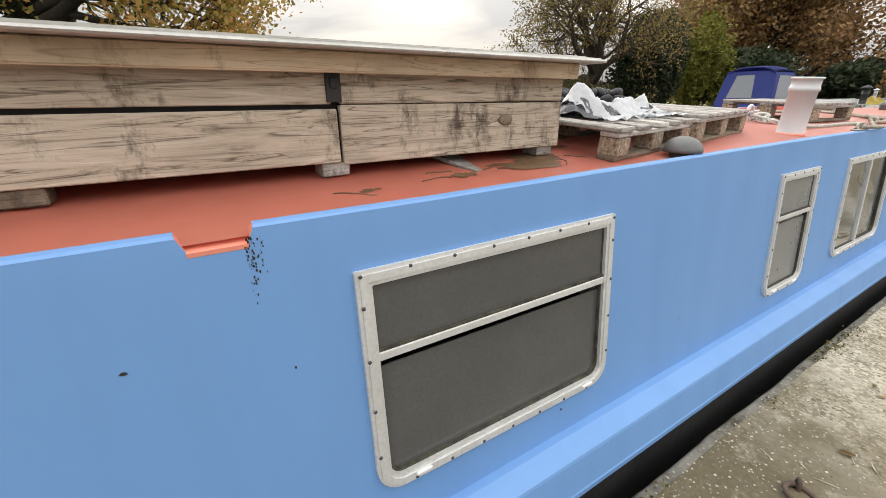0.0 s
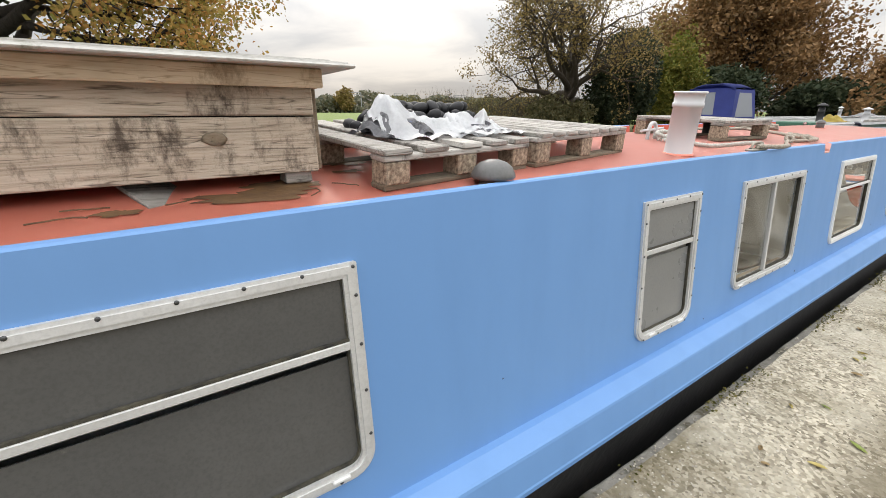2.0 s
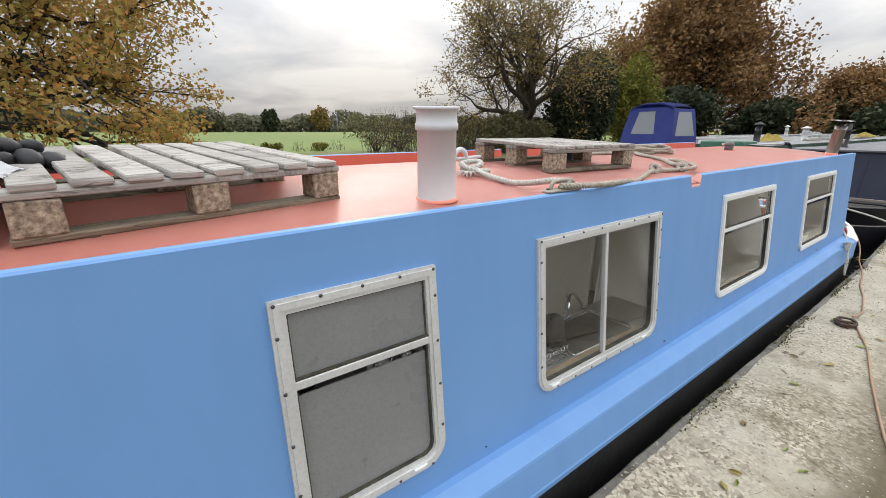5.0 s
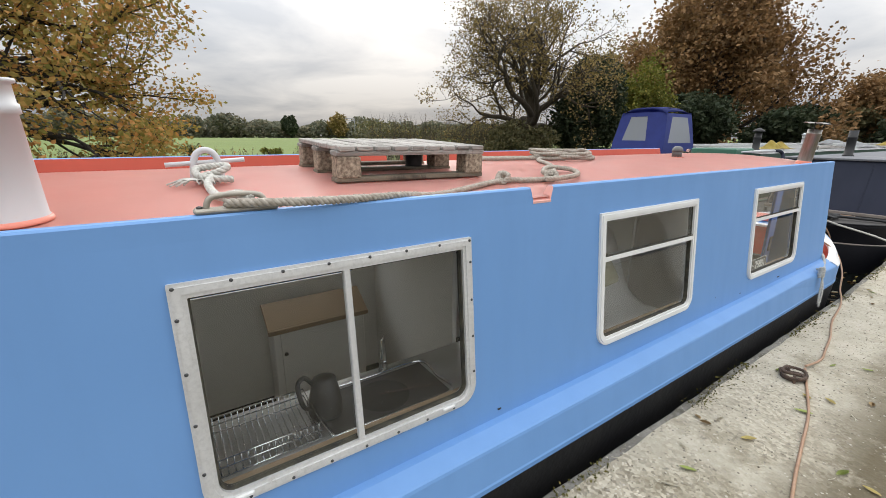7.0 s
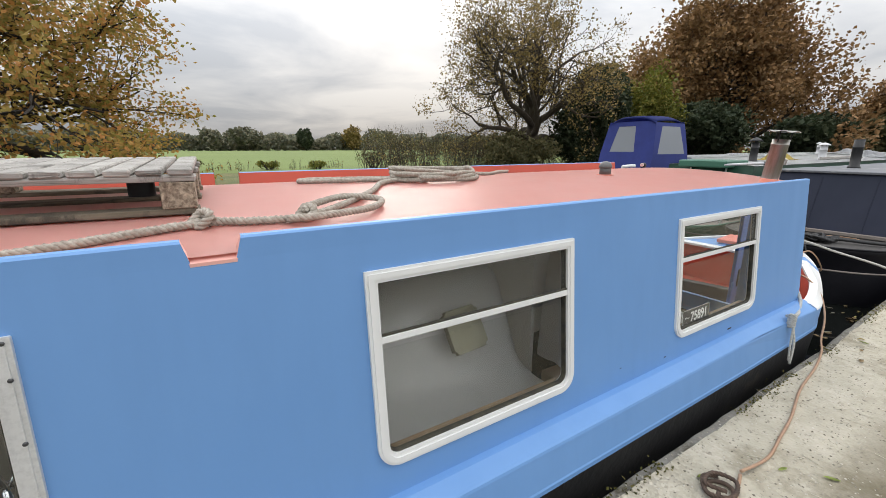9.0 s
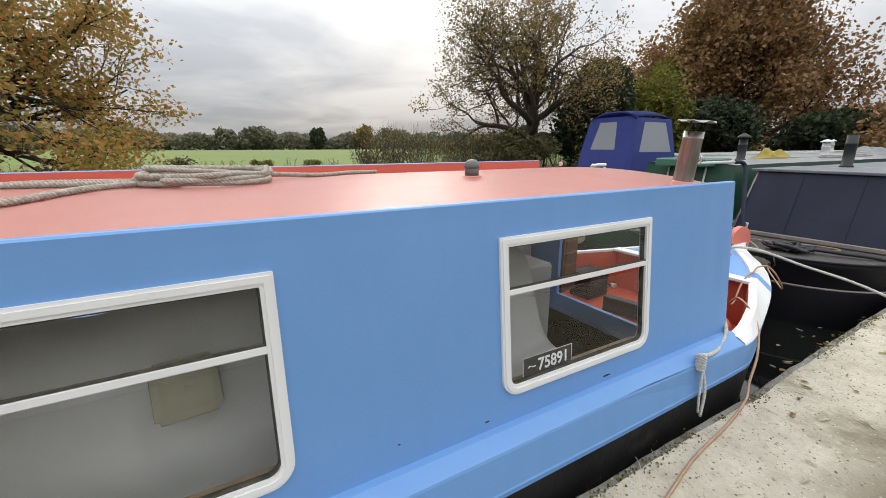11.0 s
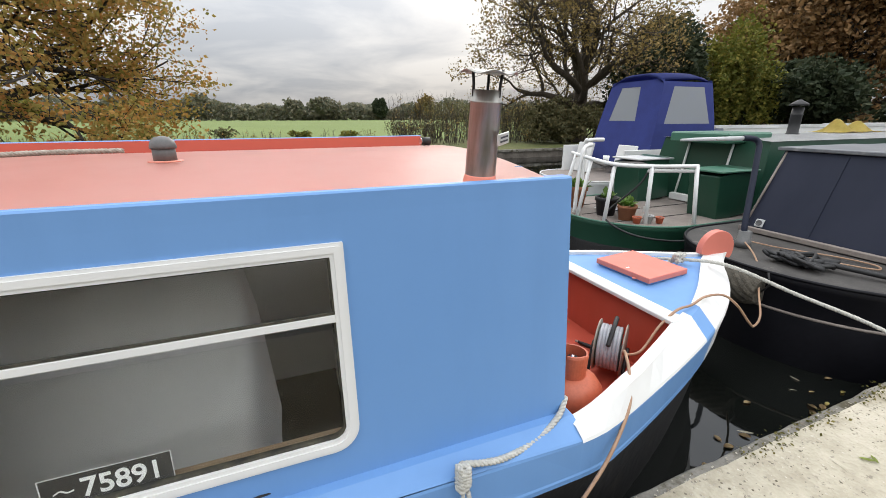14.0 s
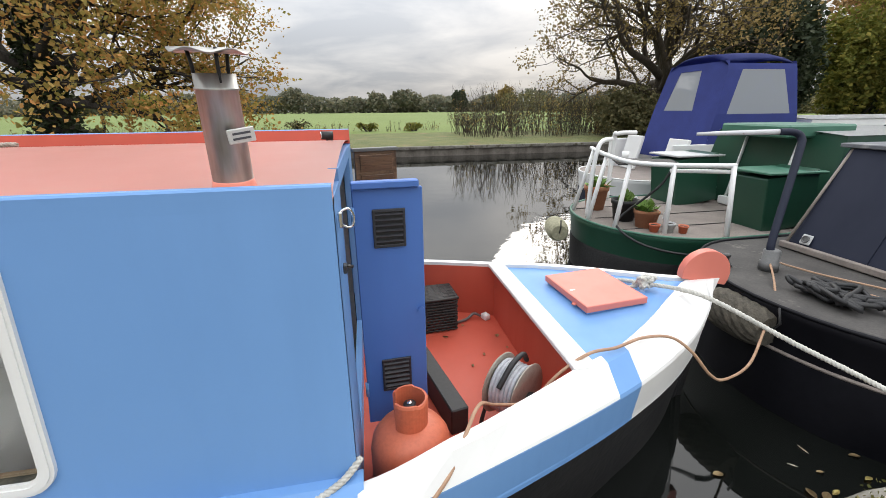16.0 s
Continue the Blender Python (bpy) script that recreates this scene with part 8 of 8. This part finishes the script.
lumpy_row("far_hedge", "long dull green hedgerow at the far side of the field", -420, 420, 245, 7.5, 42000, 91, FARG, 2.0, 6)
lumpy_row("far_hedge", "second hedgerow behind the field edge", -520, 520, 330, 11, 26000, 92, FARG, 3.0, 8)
lumpy_row("field_hedge", "rough brown hedge along the field towards the oak", 30, 150, 62, 3.4, 16000, 93, HEDGE, 0.7, 3)
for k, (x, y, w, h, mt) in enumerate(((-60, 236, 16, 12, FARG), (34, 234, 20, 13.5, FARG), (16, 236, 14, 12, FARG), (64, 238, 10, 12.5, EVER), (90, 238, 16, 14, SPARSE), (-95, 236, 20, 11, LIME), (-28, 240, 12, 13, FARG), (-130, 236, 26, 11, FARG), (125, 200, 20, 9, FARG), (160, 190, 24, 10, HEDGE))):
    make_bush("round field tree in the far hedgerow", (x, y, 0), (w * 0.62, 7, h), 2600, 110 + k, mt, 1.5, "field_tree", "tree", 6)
# bare scrub on the bank
def twigs(label, x0, x1, y0, y1, n, h, seed):
    r_ = random.Random(seed)
    tubes = []
    tips = []
    for k in range(n):
        x, y = r_.uniform(x0, x1), r_.uniform(y0, y1)
        hh = h * r_.uniform(0.35, 1.2)
        d = Vector((r_.uniform(-0.25, 0.25), r_.uniform(-0.2, 0.2), 1))
        pts = [Vector((x, y, 0.05))]
        for i in range(4):
            d = (d + Vector((r_.uniform(-1, 1), r_.uniform(-1, 1), 0)) * 0.14).normalized()
            pts.append(pts[-1] + d * hh / 4)
        tubes.append((pts, [0.014, 0.012, 0.010, 0.007, 0.003]))
        for i in (1, 2, 3):
            dd = (d + Vector((r_.uniform(-1, 1), r_.uniform(-1, 1), 0.2))).normalized()
            tubes.append(([pts[i], pts[i] + dd * hh * 0.16, pts[i] + dd * hh * 0.28 + Vector((0, 0, hh * 0.06))], [0.008, 0.005, 0.002]))
            if r_.random() < 0.35:
                tips.append(tuple(pts[i] + dd * hh * 0.2))
    o = tubes_to_mesh("scrub", tubes, BARK2, None, lambda r: 3)
    tagged(o, label, "scrub", "", "stuff")
    l_ = leaf_cards("scrub_leaves", tips, 0.10, SPARSE, None, seed, 0.08, 3)
    tagged(l_, "few dull leaves left on the bank scrub", "scrub", "", "stuff")


twigs("bare twiggy scrub along the far bank", 14.5, 24.5, 19.5, 24, 460, 2.4, 7)
twigs("low dead stems along the field edge", -12, 14, 25.5, 27.5, 220, 0.7, 8)
twigs("tall dead stems behind the bare oak", 22, 34, 21, 26, 320, 2.6, 9)
for k, (x, y, s) in enumerate(((1.5, 26.5, 0.9), (-6, 26.8, 0.7), (5.2, 26.6, 1.0), (9.6, 26.2, 0.7), (15.5, 24.0, 1.4), (18.0, 25.0, 1.2), (12.5, 26.0, 0.6))):
    make_bush("low bramble at the edge of the field", (x, y, 0.15), (s * 1.2, s * 0.8, s * 0.95), 700, 140 + k, LIME if k % 3 == 0 else HEDGE, 0.11, "bramble", "bramble", 5)
# railway gantries far away
GANT = speckled("galvanised_gantry", (0.30, 0.31, 0.32), (0.36, 0.37, 0.38), 0.6, 3, 20, 0.0)
for x in (106, 140, 190):
    th = thing("railway_gantry", "far grey railway gantry above the hedgerow", "gantry", "railway gantries", pose(x, 262, 0))
    for dx in (-5, 5):
        bm = BM(); box(bm, (dx, 0, 6.3), (0.4, 0.4, 12.6)); part("mast", bm, GANT, th)
    bm = BM(); box(bm, (0, 0, 12.4), (10.4, 0.35, 0.35)); box(bm, (0, 0, 11.2), (10.4, 0.25, 0.25)); part("beam", bm, GANT, th)


# ---------- small things on the quay and water ----------
def make_ring(x, y, rot, label):
    th = thing("mooring_ring", label, "mooring ring", "mooring rings", pose(x, y, 0, 0, 0, rot))
    bm = BM(); sweep(bm, [(0.055 * math.cos(a), 0.055 * math.sin(a), 0.012 + 0.01 * math.sin(a)) for a in [2 * math.pi * k / 24 for k in range(25)]], 0.010, 8, False); part("ring", bm, RUSTY, th)
    bm = BM(); sweep(bm, curve_points([(0.04, 0.0, -0.01), (0.045, 0.0, 0.03), (0.065, 0.0, 0.035), (0.075, 0, -0.01)]), 0.009, 8); part("staple", bm, RUSTY, th)
    return th


RUSTY = speckled("rusty_iron", (0.06, 0.04, 0.03), (0.13, 0.085, 0.06), 0.85, 20, 90, 0.5, 0.003)
make_ring(6.98, -0.54, 200, "rusty iron mooring ring set in the concrete quay")
make_ring(1.95, -0.63, 30, "rusty iron ring lying on the mossy concrete")
# brown rope turned round the ring
rr = thing("ring_rope", "dark rope turned round the mooring ring", "rope")
bm = BM(); rope_mesh(bm, [(7.05, -0.50, 0.015), (6.98, -0.47, 0.03), (6.90, -0.53, 0.03), (6.96, -0.60, 0.03), (7.07, -0.57, 0.03), (7.03, -0.49, 0.04), (6.93, -0.50, 0.045), (6.95, -0.58, 0.05)], 0.010, smooth_n=6); part("turns", bm, RUSTY, rr)
rq = random.Random(31)
for k in range(70):
    x = rq.uniform(0.8, 12.0)
    y = edge_y(x) - 0.10 - abs(rq.gauss(0, 0.45))
    leaf(rq.choice((0, 0, 0, 1, 1, 2, 3)), x, y, 0.006, rq.uniform(0.6, 1.15), rq.uniform(0, 360), "leaves on the quay")
for x, y, k in ((1.32, -0.34, 0), (6.6, -0.70, 3), (6.1, -0.62, 2), (6.85, -0.75, 2), (6.2, -0.95, 3), (9.35, -0.75, 0), (9.2, -0.62, 0)):
    leaf(k, x, y, 0.007, 1.2, rq.uniform(0, 360), "leaves on the quay")
for k in range(34):
    x, y = rq.uniform(9.9, 12.2), rq.uniform(-0.24, 0.5)
    if y > -0.2 + max(0, (x - 9.6)) * 0.35:
        continue
    leaf(rq.choice((0, 1, 1, 2)), x, y, Z_WATER + 0.004, rq.uniform(0.7, 1.3), rq.uniform(0, 360), "leaves on the water")
for x, y in ((11.35, 0.02), (11.42, 0.06), (11.40, -0.02), (11.48, 0.03), (11.30, -0.05), (11.44, -0.06)):
    leaf(rq.choice((1, 2, 1)), x, y, Z_WATER + 0.005, 1.3, rq.uniform(0, 360), "leaves on the water")
# twigs and grit along the quay edge
bm = BM()
for k in range(60):
    x = rq.uniform(0.5, 11.5); y = edge_y(x) - rq.uniform(0.02, 0.7); a = rq.uniform(0, 3.14); L = rq.uniform(0.02, 0.09)
    sweep(bm, [(x, y, 0.004), (x + L * math.cos(a) * 0.5, y + L * math.sin(a) * 0.5, 0.006), (x + L * math.cos(a), y + L * math.sin(a) + 0.01, 0.004)], 0.0016, 4)
tw = tagged(link_mesh("twigs", bm, LEAFP), "dry stalks and twigs scattered over the quay", "litter", "", "stuff")
V_, F_ = [], []
for k in range(9000):
    x = rq.uniform(0.4, 12.0); y = edge_y(x) - 0.02 - abs(rq.gauss(0, 0.5)); s_ = rq.uniform(0.002, 0.0075)
    b0 = len(V_)
    for j in range(4):
        a = j * 1.571 + rq.uniform(-0.4, 0.4)
        V_.append((x + s_ * math.cos(a), y + s_ * math.sin(a), 0.0))
    V_.append((x, y, s_ * rq.uniform(0.4, 0.9)))
    F_ += [(b0 + j, b0 + (j + 1) % 4, b0 + 4) for j in range(4)]
GRIT = foliage_mat("quay_grit", [(0.0, (0.12, 0.10, 0.07)), (0.4, (0.30, 0.27, 0.22)), (0.8, (0.46, 0.42, 0.34)), (1.0, (0.56, 0.52, 0.44))], 0.9, 0.0)
tagged(mesh_from("grit", V_, F_, GRIT), "loose grit and exposed stones on the concrete quay", "grit", "", "stuff")
# moss tufts along the edge
cen = []
for k in range(2600):
    x = rq.uniform(0.4, 12.0)
    if noise.noise(Vector((x * 1.3, 7.0, 0))) + 0.25 * noise.noise(Vector((x * 5, 2.0, 0))) < 0.02:
        continue
    cen.append((x, edge_y(x) - KW + rq.gauss(0, 0.025), 0.002 + rq.random() * 0.008))
MOSS = foliage_mat("edge_moss", [(0.0, (0.05, 0.055, 0.015)), (0.6, (0.12, 0.11, 0.03)), (1.0, (0.22, 0.18, 0.06))], 0.95)
tagged(leaf_cards("moss", cen, 0.016, MOSS, None, 5), "moss and debris along the joint of the quay edge", "moss", "", "stuff")
